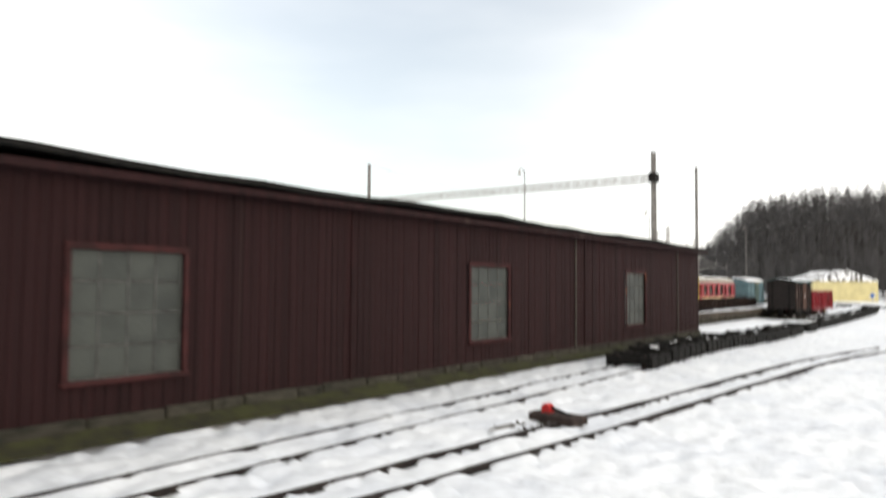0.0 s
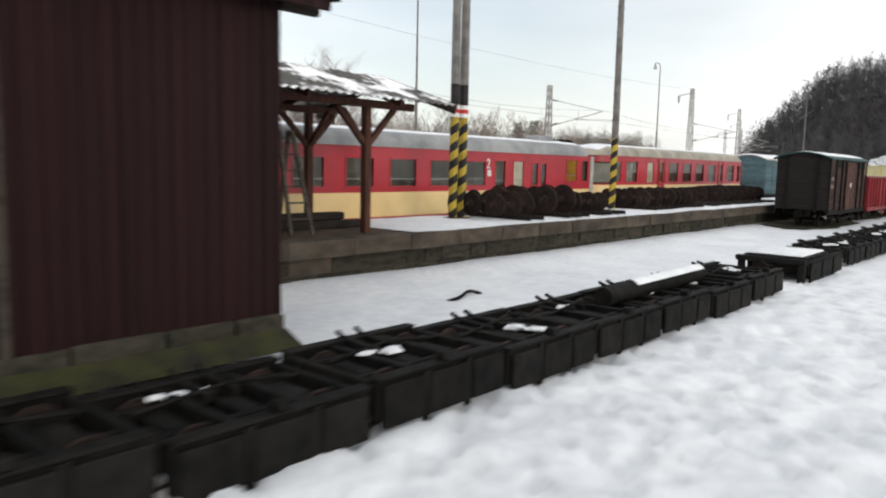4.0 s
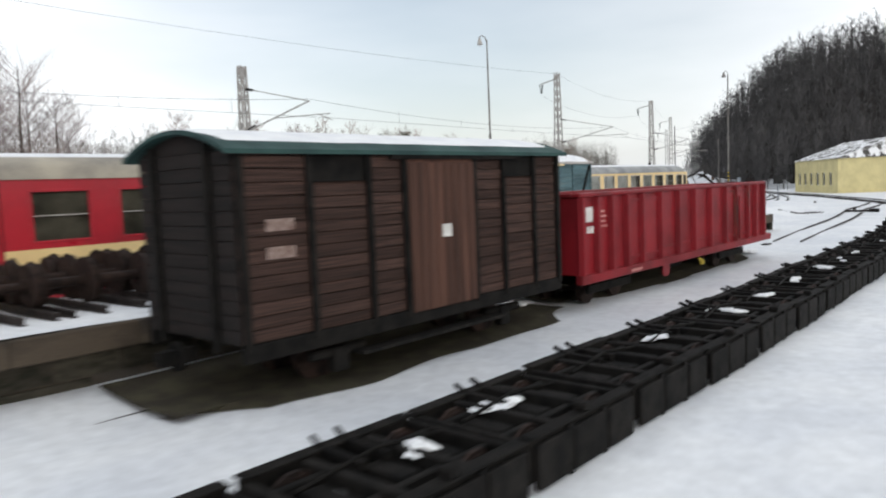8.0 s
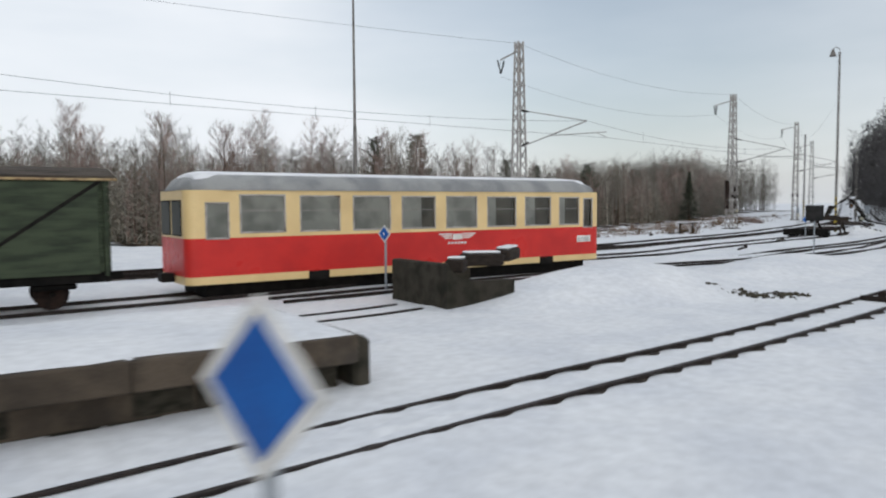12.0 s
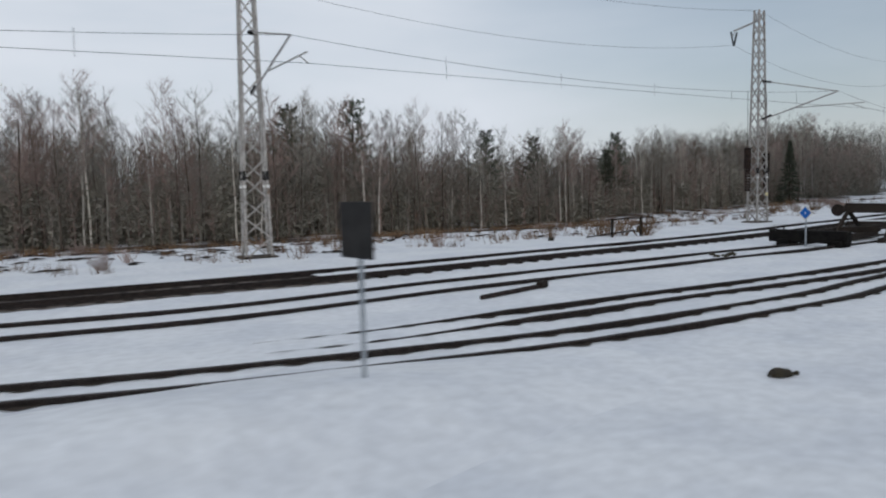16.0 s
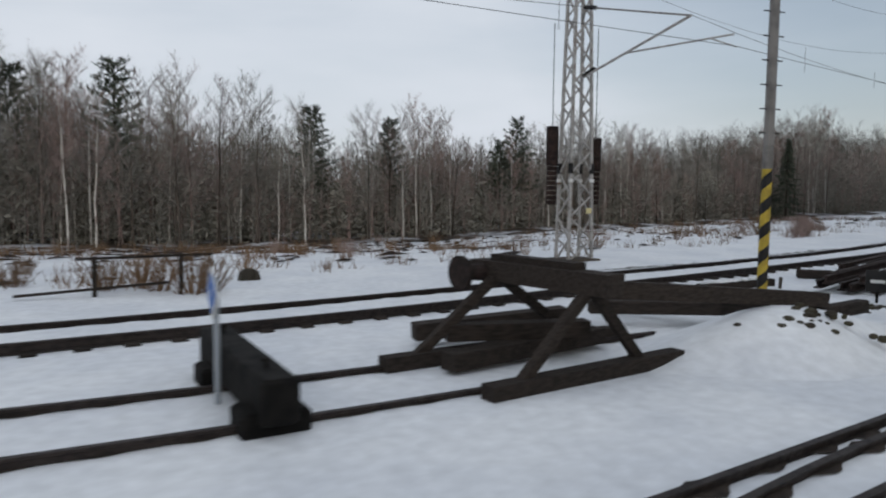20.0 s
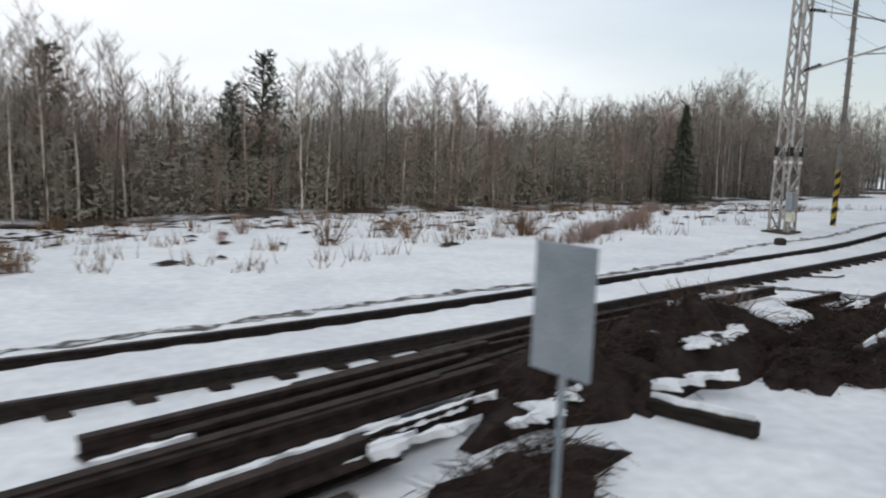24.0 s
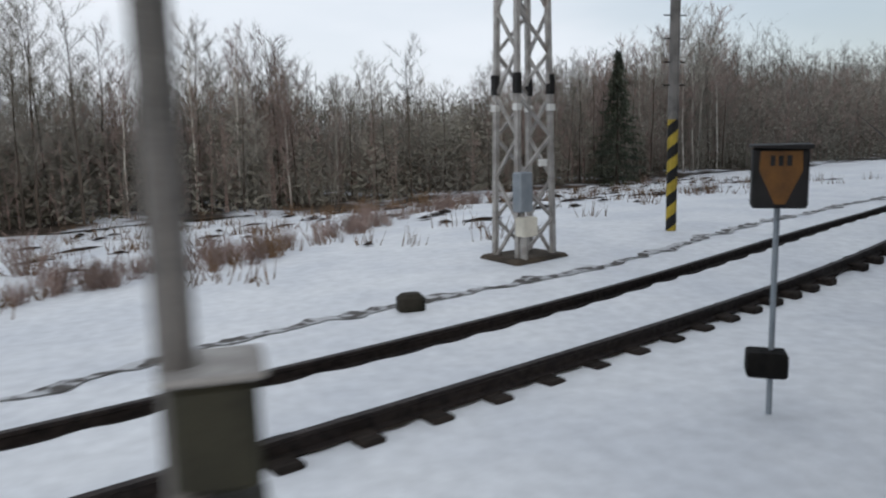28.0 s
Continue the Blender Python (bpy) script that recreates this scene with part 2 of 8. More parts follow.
FROST = surface("frosted_twigs", (0.26, 0.21, 0.195), (0.16, 0.13, 0.12), 0.6, 0.95, 0, 0, 20.0, vary=0.25)
# needles lightened in colour for distance haze
NEEDLE = surface("pine_needles", (0.105, 0.118, 0.085), (0.065, 0.078, 0.06), 1.2, 0.9, 0, 0, 20.0, vary=0.25)
GRASS = surface("dry_grass", (0.2, 0.13, 0.075), (0.11, 0.07, 0.045), 2.0, 0.95, 0, 0, 20.0, vary=0.3)
PALE_BLIND = surface("pale_grey_blind", (0.4, 0.4, 0.38), (0.24, 0.24, 0.22), 1.4, 0.9, 0, 0.2, 40.0)
BROWN_BLIND = surface("brown_blind", (0.2, 0.15, 0.07), (0.12, 0.09, 0.05), 2.0, 0.9, 0, 0.2, 40.0)
ROOF_BEIGE = surface("dirty_cream_roof", (0.36, 0.33, 0.27), (0.22, 0.205, 0.18), 1.3, 0.6, 0, 0.15, 50.0)
GROOVE_MUD = surface("muddy_slush", (0.1, 0.09, 0.08), (0.34, 0.34, 0.34), 5.0, 0.8, 0, 0.8, 30.0, lo=0.48, hi=0.66)
GREY_BLIND = surface("grey_window_blind", (0.4, 0.41, 0.41), (0.24, 0.25, 0.25), 2.0, 0.9, 0, 0.2, 40.0)
OCHRE = surface("ochre_curtain", (0.55, 0.3, 0.06), (0.42, 0.22, 0.05), 3.0, 0.9, 0, 0.2, 40.0)
CURTAIN = surface("pale_curtain", (0.68, 0.65, 0.56), (0.52, 0.5, 0.43), 3.0, 0.9, 0, 0.2, 40.0)
INSIDE = surface("dim_interior", (0.15, 0.14, 0.12), (0.06, 0.058, 0.05), 1.5, 0.9, 0, 0.1, 30.0)
FROSTED = surface("dusty_wired_glass", (0.055, 0.06, 0.054), (0.036, 0.04, 0.037), 1.2, 0.5, 0, 0.1, 30.0)


def glassy(name, tint, rough=0.05):
    m = bpy.data.materials.new(name)
    m.use_nodes = True
    n, l = m.node_tree.nodes, m.node_tree.links
    n.clear()
    out, mix, clear, gloss, fres = (n.new(k) for k in ("ShaderNodeOutputMaterial", "ShaderNodeMixShader", "ShaderNodeBsdfTransparent", "ShaderNodeBsdfGlossy", "ShaderNodeFresnel"))
    clear.inputs["Color"].default_value = (*tint, 1)
    gloss.inputs["Roughness"].default_value = rough
    fres.inputs["IOR"].default_value = 1.5
    l.new(fres.outputs["Fac"], mix.inputs[0])
    l.new(clear.outputs["BSDF"], mix.inputs[1])
    l.new(gloss.outputs["BSDF"], mix.inputs[2])
    l.new(mix.outputs["Shader"], out.inputs["Surface"])
    return m


GLASS = glassy("window_glass", (0.8, 0.82, 0.78))


# ---- building helpers ----
class Shape:
    """A growing list of corners and faces that becomes one mesh."""

    def __init__(self):
        self.v, self.f, self.mi = [], [], []

    def add(self, v, f, mi=0):
        k = len(self.v)
        self.v += [tuple(p) for p in v]
        self.f += [tuple(i + k for i in q) for q in f]
        self.mi += [mi] * len(f)
        return self

    def box(self, x0, x1, y0, y1, z0, z1, c=0.0, mi=0):
        """A box; c cuts its edges off by that much."""
        if x0 > x1: x0, x1 = x1, x0
        if y0 > y1: y0, y1 = y1, y0
        if z0 > z1: z0, z1 = z1, z0
        if c <= 0:
            v = [(x, y, z) for z in (z0, z1) for x, y in ((x0, y0), (x1, y0), (x1, y1), (x0, y1))]
            f = [(3, 2, 1, 0), (4, 5, 6, 7), (0, 1, 5, 4), (1, 2, 6, 5), (2, 3, 7, 6), (3, 0, 4, 7)]
            return self.add(v, f, mi)
        c = min(c, (x1 - x0) * 0.45, (y1 - y0) * 0.45, (z1 - z0) * 0.45)
        rings = []
        for z, d in ((z0, c), (z0 + c, 0), (z1 - c, 0), (z1, c)):
            a0, a1, b0, b1 = x0 + d, x1 - d, y0 + d, y1 - d
            rings.append([(a0 + c, b0, z), (a1 - c, b0, z), (a1, b0 + c, z), (a1, b1 - c, z), (a1 - c, b1, z), (a0 + c, b1, z), (a0, b1 - c, z), (a0, b0 + c, z)])
        f = [tuple(range(7, -1, -1)), tuple(range(24, 32))]
        for r in range(3):
            f += [(r * 8 + i, r * 8 + (i + 1) % 8, r * 8 + 8 + (i + 1) % 8, r * 8 + 8 + i) for i in range(8)]
        return self.add([p for r in rings for p in r], f, mi)

    def tube(self, pts, radii, n=8, cap=True, mi=0):
        """A round tube through the points, with a radius at each."""
        pts = [Vector(p) for p in pts]
        if not hasattr(radii, "__len__"):
            radii = [radii] * len(pts)
        v, f = [], []
        for i, p in enumerate(pts):
            d = (pts[min(i + 1, len(pts) - 1)] - pts[max(i - 1, 0)])
            d = d.normalized() if d.length > 1e-9 else Vector((0, 0, 1))
            a = d.cross(Vector((0, 0, 1)) if abs(d.z) < 0.9 else Vector((1, 0, 0))).normalized()
            b = d.cross(a)
            for k in range(n):
                t = 2 * math.pi * k / n
                v.append(p + radii[i] * (math.cos(t) * a + math.sin(t) * b))
        for i in range(len(pts) - 1):
            f += [(i * n + k, i * n + n + k, i * n + n + (k + 1) % n, i * n + (k + 1) % n) for k in range(n)]
        if cap:
            f += [tuple(range(n)), tuple(range((len(pts) - 1) * n + n - 1, (len(pts) - 1) * n - 1, -1))]
        return self.add(v, f, mi)

    def bar(self, p, q, w, h=None, mi=0):
        """A squared bar from p to q, w wide and h high."""
        p, q, h = Vector(p), Vector(q), h or w
        d = (q - p).normalized()
        a = d.cross(Vector((0, 0, 1)) if abs(d.z) < 0.95 else Vector((1, 0, 0))).normalized()
        b = a.cross(d)
        v = [e + s * a * w / 2 + t * b * h / 2 for e in (p, q) for s, t in ((-1, -1), (1, -1), (1, 1), (-1, 1))]
        return self.add(v, [(3, 2, 1, 0), (4, 5, 6, 7), (0, 1, 5, 4), (1, 2, 6, 5), (2, 3, 7, 6), (3, 0, 4, 7)], mi)

    def sweep(self, pts, profile, mi=0):
        """A closed profile of (across, up) drawn along the points, kept upright."""
        n, v, f = len(profile), [], []
        pts = [Vector(p) for p in pts]
        for i, p in enumerate(pts):
            d = pts[min(i + 1, len(pts) - 1)] - pts[max(i - 1, 0)]
            a = Vector((-d.y, d.x, 0)).normalized()
            v += [p + a * s + Vector((0, 0, u)) for s, u in profile]
        for i in range(len(pts) - 1):
            f += [(i * n + k, i * n + (k + 1) % n, i * n + n + (k + 1) % n, i * n + n + k) for k in range(n)]
        f += [tuple(range(n - 1, -1, -1)), tuple(range((len(pts) - 1) * n, len(pts) * n))]
        return self.add(v, f, mi)

    def mesh(self, name, *mats):
        me = bpy.data.meshes.new(name)
        me.from_pydata(self.v, [], self.f)
        for m in mats:
            me.materials.append(m)
        if len(mats) > 1:
            me.polygons.foreach_set("material_index", self.mi)
        me.update()
        return me


def smooth(me, degrees=40):
    me.polygons.foreach_set("use_smooth", [True] * len(me.polygons))
    me.set_sharp_from_angle(angle=radians(degrees))
    return me


def part(name, shape, material, parent, label="", soft=False):
    """One mesh object under a thing or a part."""
    me = shape if isinstance(shape, bpy.types.Mesh) else shape.mesh(name, *(material if isinstance(material, tuple) else (material,)))
    if soft:
        smooth(me)
    ob = new(name, me)
    ob.parent = parent
    return tagged(ob, label)


def thing(name, m, label, category, group="", kind=""):
    """An empty at the base of a thing."""
    ob = new(name)
    ob.empty_display_size = 0.2
    ob.matrix_basis = m
    return tagged(ob, label, category, group, kind)


def solid(name, shape, material, m, label, category, group="", kind="", soft=False):
    """A thing of one mesh."""
    me = shape if isinstance(shape, bpy.types.Mesh) else shape.mesh(name, *(material if isinstance(material, tuple) else (material,)))
    if soft:
        smooth(me)
    ob = new(name, me)
    ob.matrix_basis = m
    return tagged(ob, label, category, group, kind)


def step(a, b, x):
    t = min(max((x - a) / (b - a), 0.0), 1.0)
    return t * t * (3 - 2 * t)


def edge_y(x):
    """The front of the wood."""
    pts = [(-60, 62), (20, 60), (60, 58), (84, 53), (96, 51), (106, 51), (118, 53), (134, 53), (148, 58), (156, 61), (166, 66), (180, 72), (230, 95)]
    for (a, b), (c, d) in zip(pts, pts[1:]):
        if a <= x <= c:
            return b + (d - b) * (x - a) / (c - a)
    return pts[-1][1]


def ground_z(x, y):
    """The height of the snow."""
    z = -0.2 * (step(26, 36, x) - step(76, 86, x)) * (1 - step(6.5, 9.5, y)) * (1 - 0.6 * step(4.7, 6.2, y))
    z += 0.35 * step(150, 164, x) * step(38, 44, y) * (1 - step(50, 60, y))
    z += 0.25 * (noise.noise((x * 0.11, y * 0.11, 3)) + 0.4 * noise.noise((x * 0.5, y * 0.5, 5))) * step(30 + (x - 100) * 0.28, 38 + (x - 100) * 0.28, y)
    z += 0.035 * noise.noise((x * 0.35, y * 0.35, 0))
    if 84 < x < 230 and y > 34:
        e = edge_y(x)
        z -= (0.95 - 0.45 * step(132, 146, x)) * step(e - 18, e, y) * step(85, 95, x)
    # trodden snow beside the shed
    if -8 < x < 46 and -7 < y < 2.3:
        z -= 0.07 * step(0.12, 0.4, noise.noise((x * 2.1, y * 2.6, 4))) + 0.11 * step(0.24, 0.36, noise.noise((x * 5.5, y * 6.5, 14)))
    d = math.hypot((x - 208) / 55, (y - 12) / 48)
    z += 16.5 * (1 - step(0.55, 1.0, d))
    return z


# ---- ground ----
def spaced(parts):
    out = []
    for a, b, s in parts:
        out += list(np.arange(a, b, s))
    return out + [parts[-1][1]]


def build_ground():
    xs = spaced([(-1600, -200, 200), (-200, -20, 15), (-20, -6, 0.5), (-6, 44, 0.13), (44, 178, 0.45), (178, 300, 5), (300, 2000, 200)])
    ys = spaced([(-1600, -200, 200), (-200, -20, 12), (-20, -8, 1.5), (-8, 2.4, 0.13), (2.4, 46, 0.4), (46, 90, 2.0), (90, 300, 14), (300, 2000, 200)])
    n = len(xs)
    v = [(x, y, ground_z(x, y)) for y in ys for x in xs]
    f = [(j * n + i, j * n + i + 1, j * n + n + i + 1, j * n + n + i) for j in range(len(ys) - 1) for i in range(n - 1)]
    me = bpy.data.meshes.new("ground")
    me.from_pydata(v, [], f)
    me.materials.append(SNOW)
    me.polygons.foreach_set("use_smooth", [True] * len(f))
    tagged(new("ground", me), "snow-covered ground of the station yard", "ground", kind="structure")


build_ground()

RAIL_PROFILE = [(-0.055, 0.0), (0.055, 0.0), (0.055, 0.015), (0.012, 0.03), (0.012, 0.09), (0.033, 0.1), (0.033, 0.125), (-0.033, 0.125), (-0.033, 0.1), (-0.012, 0.09), (-0.012, 0.03), (-0.055, 0.015)]


def along(points, gap=0.6):
    """A smooth line through plan points, cut into short steps."""
    p = [Vector((x, y, 0)) for x, y in points]
    out = []
    for i in range(len(p) - 1):
        a, b, c, d = p[max(i - 1, 0)], p[i], p[i + 1], p[min(i + 2, len(p) - 1)]
        k = max(int((c - b).length / gap), 1)
        for j in range(k):
            t = j / k
            out.append(0.5 * ((2 * b) + (c - a) * t + (2 * a - 5 * b + 4 * c - d) * t * t + (3 * b - a - 3 * c + d) * t ** 3))
    return out + [p[-1]]


def shifted(line, side):
    out = []
    for i, p in enumerate(line):
        d = line[min(i + 1, len(line) - 1)] - line[max(i - 1, 0)]
        out.append(p + Vector((-d.y, d.x, 0)).normalized() * side)
    return out


def strip(line, w, seed, wave=0.6, depth=0.06, lift=0.012, grow=0.0):
    """Bare ground along a rail: a ribbon whose edges bulge at every sleeper."""
    rng, s, far = random.Random(seed), Shape(), 0.0
    fine = []
    for i in range(len(line) - 1):
        fine += [line[i].lerp(line[i + 1], k / 7) for k in range(7)]
    v, f = [], []
    for i, p in enumerate(fine):
        d = fine[min(i + 1, len(fine) - 1)] - fine[max(i - 1, 0)]
        far += (fine[i] - fine[i - 1]).length if i else 0
        a = Vector((-d.y, d.x, 0)).normalized()
        bulge = (0.5 + 0.5 * math.sin(2 * math.pi * far / wave + noise.noise((far * 0.5, seed, 4)))) ** 1.6
        left = w + depth * bulge * (0.95 + 0.9 * noise.noise((far * 0.9, seed, 1))) + 0.02 * noise.noise((far, seed, 0)) + 0.006 * rng.random()
        right = w + depth * 1.25 * bulge * (0.95 + 0.9 * noise.noise((far * 0.9, seed, 2))) + 0.006 * rng.random()
        g = min(1.0, 0.03 + far / grow) if grow else 1.0
        for q in (p + a * left * g, p - a * right * g):
            v.append((q.x, q.y, ground_z(q.x, q.y) + lift))
    f = [(2 * i, 2 * i + 1, 2 * i + 3, 2 * i + 2) for i in range(len(fine) - 1)]
    return s.add(v, f)


def ragged(line, w, seed, lift=0.014):
    """A trodden ribbon with torn edges."""
    fine, v, far = [], [], 0.0
    for i in range(len(line) - 1):
        fine += [line[i].lerp(line[i + 1], k / 6) for k in range(6)]
    for i, p in enumerate(fine):
        d = fine[min(i + 1, len(fine) - 1)] - fine[max(i - 1, 0)]
        far += (fine[i] - fine[i - 1]).length if i else 0
        a = Vector((-d.y, d.x, 0)).normalized()
        left = w * max(0.05, 0.45 + 1.1 * noise.noise((far * 1.9, seed, 0)) + 0.5 * noise.noise((far * 6.0, seed, 3)))
        right = w * max(0.05, 0.45 + 1.1 * noise.noise((far * 2.1, seed, 5)) + 0.5 * noise.noise((far * 6.5, seed, 8)))
        for q in (p + a * left, p - a * right):
            v.append((q.x, q.y, ground_z(q.x, q.y) + lift))
    return Shape().add(v, [(2 * i, 2 * i + 1, 2 * i + 3, 2 * i + 2) for i in range(len(fine) - 1)])


def rail_track(points, gauge, label, sleepers=True, lift=0.0, bare=0.09, depth=0.06, spread=0.62, seed=1, bed=False, ends=0.24, skew=0.0, tall=1.0, rise=0.0, grow=0.0):
    mid = along(points)
    tr = thing("rail_track", Matrix.Identity(4), label, "railway track", "railway tracks in the snow", "structure")
    for k, side in enumerate((gauge / 2 + 0.033, -gauge / 2 - 0.033)):
        line = shifted(mid, side)
        level = [ground_z(p.x, p.y) for p in line]
        level = [sum(level[max(0, i - 5):i + 6]) / len(level[max(0, i - 5):i + 6]) for i in range(len(level))]
        sunk = [rise * max(0.0, 1 - 0.6 * i / grow) if grow else 0.0 for i in range(len(level))]
        part("rail", Shape().sweep([(p.x, p.y, z - 0.02 + lift - w) for p, z, w in zip(line, level, sunk)], [(a, b * tall) for a, b in RAIL_PROFILE]), RAIL, tr)
        part("bare_ballast", strip(shifted(mid, side - skew), bare, seed * 7 + k, spread, depth, 0.012 + lift * 0.2, grow), BARE, tr)
    if bed:
        part("snow_bed", strip([p for p in mid if p.x > bed], gauge / 2 - 0.16, seed * 13, spread, 0.05, 0.05 + lift), SNOW, tr)
    if sleepers:
        me = Shape().box(-0.1, 0.1, -gauge / 2 - ends, gauge / 2 + ends, -0.12, 0.0, 0.015).mesh("sleeper", SLEEPER)
        far, due = 0.0, 0.0
        for i in range(1, len(mid)):
            far += (mid[i] - mid[i - 1]).length
            if far >= due:
                due += spread
                d = mid[i] - mid[i - 1]
                ob = new("sleeper", me)
                ob.parent = tr
                ob.matrix_basis = pose(mid[i].x, mid[i].y, ground_z(mid[i].x, mid[i].y) + 0.004 + lift, 0, 0, math.degrees(math.atan2(d.y, d.x)))
    return tr


TRACK_NEAR = [(-14, -0.6), (0, -1.45), (8.3, -2.17), (14, -2.7), (20, -3.12), (24, -3.5), (33, -4.6)]
TRACK_SHED = [(-14, 0.1), (6, 0.08), (18, 0.3), (30, 0.5), (46, 0.65), (64, 0.7), (82, 1.1)]
TRACK_RAMP = [(57.2, 4.45), (70, 4.4), (80, 4.2), (88, 4.65), (94, 5.35), (98.5, 6.0), (102.5, 6.2), (107, 6.6)]
TRACK_OWN = [(40, -4.5), (61, -3.7), (74, -3.1), (80, -2.3), (86.3, -1.1), (89.4, -0.4), (100.8, 3.3), (106.4, 5.7), (114.3, 9.5), (118.7, 11.8), (123.1, 14.1), (133.2, 20.0), (139.1, 23.1), (147.1, 27.3), (154, 31.3), (165, 38), (200, 60)]
rail_track(TRACK_NEAR, 0.7, "narrow-gauge track with dark rails in thin snow", False, 0.015, 0.0, 0.012, seed=1, tall=0.62)
rail_track(TRACK_SHED[:4] + [(41.5, 0.61)], 0.76, "narrow-gauge siding nearly hidden in snow beside a shed", False, -0.03, 0.012, 0.03, seed=2, tall=0.6)
rail_track(TRACK_RAMP[:1] + [(76.5, 4.3)], 0.76, "narrow-gauge siding nearly buried in snow", False, -0.112, 0.002, 0.004, 0.72, seed=3)
rail_track(TRACK_RAMP[2:], 0.76, "narrow-gauge track curving out of the snow", True, -0.05, 0.008, 0.11, 0.72, seed=13, bed=50, rise=0.06, grow=6.0)
rail_track(TRACK_OWN, 0.76, "narrow-gauge line curving through the yard", True, 0.02, 0.06, 0.06, 0.66, seed=9, bed=30)
rail_track([(70, 11.0), (84, 10.7), (87.9, 11.05)], 0.76, "siding ending at a stop block", False, -0.07, 0.02, 0.03, seed=10)
# the main line, far side of the yard
TRACK_MAIN = [(30, 21.5), (60, 21.3), (90, 21.5), (104, 22.0), (116, 24.4), (124, 26.3), (131.6, 28.85), (139.5, 31.5), (148, 34.9), (157, 38.6), (166, 42.6), (185, 51.6), (215, 67)]
rail_track(TRACK_MAIN, 1.28, "electrified main line with rusty rails on dark ballast", True, 0.03, 0.03, 0.03, 0.62, seed=4, bed=107, ends=0.26, skew=0.02, tall=1.15)
main_line = [p for p in along(TRACK_MAIN) if p.x < 108.5]
solid("ballast_bed", strip(main_line, 0.95, 44, 0.62, 0.08, 0.016), BALLAST, Matrix.Identity(4), "bare brown ballast between the rails", "ballast", kind="structure")
# the loop that ends at the buffer stop
TRACK_LOOP = [(72, 14.3), (88, 15.6), (98, 17.9), (104.5, 18.3), (109, 19.35), (114, 20.25), (118, 20.95), (123, 21.7), (129, 22.9)]
rail_track(TRACK_LOOP, 1.28, "siding with rusty rails leading to a buffer stop", False, -0.03, 0.015, 0.04, 0.7, seed=5)
# narrow tracks between, joining at a turnout
rail_track([(104.6, 14.95), (107.5, 15.17), (109.5, 15.38), (112.3, 15.77), (115.7, 16.2), (120.2, 17.05), (124.2, 18.0), (128, 19.05), (132, 20.2)], 0.68, "narrow-gauge track with wavy snow against its rails", False, 0.0, 0.005, 0.11, 0.72, seed=6, tall=0.78, rise=0.125, grow=3.6)
rail_track([(86, 13.5), (98, 14.1), (104, 13.6), (107.7, 13.5), (109.1, 13.58), (111.2, 13.8), (114.3, 14.3), (116.3, 14.9), (118.5, 15.5), (120.8, 16.15), (123.4, 17.15), (127, 18.5), (130, 19.4)], 0.68, "narrow-gauge track joining a turnout in the snow", False, 0.0, 0.005, 0.1, 0.72, seed=7, tall=0.72)


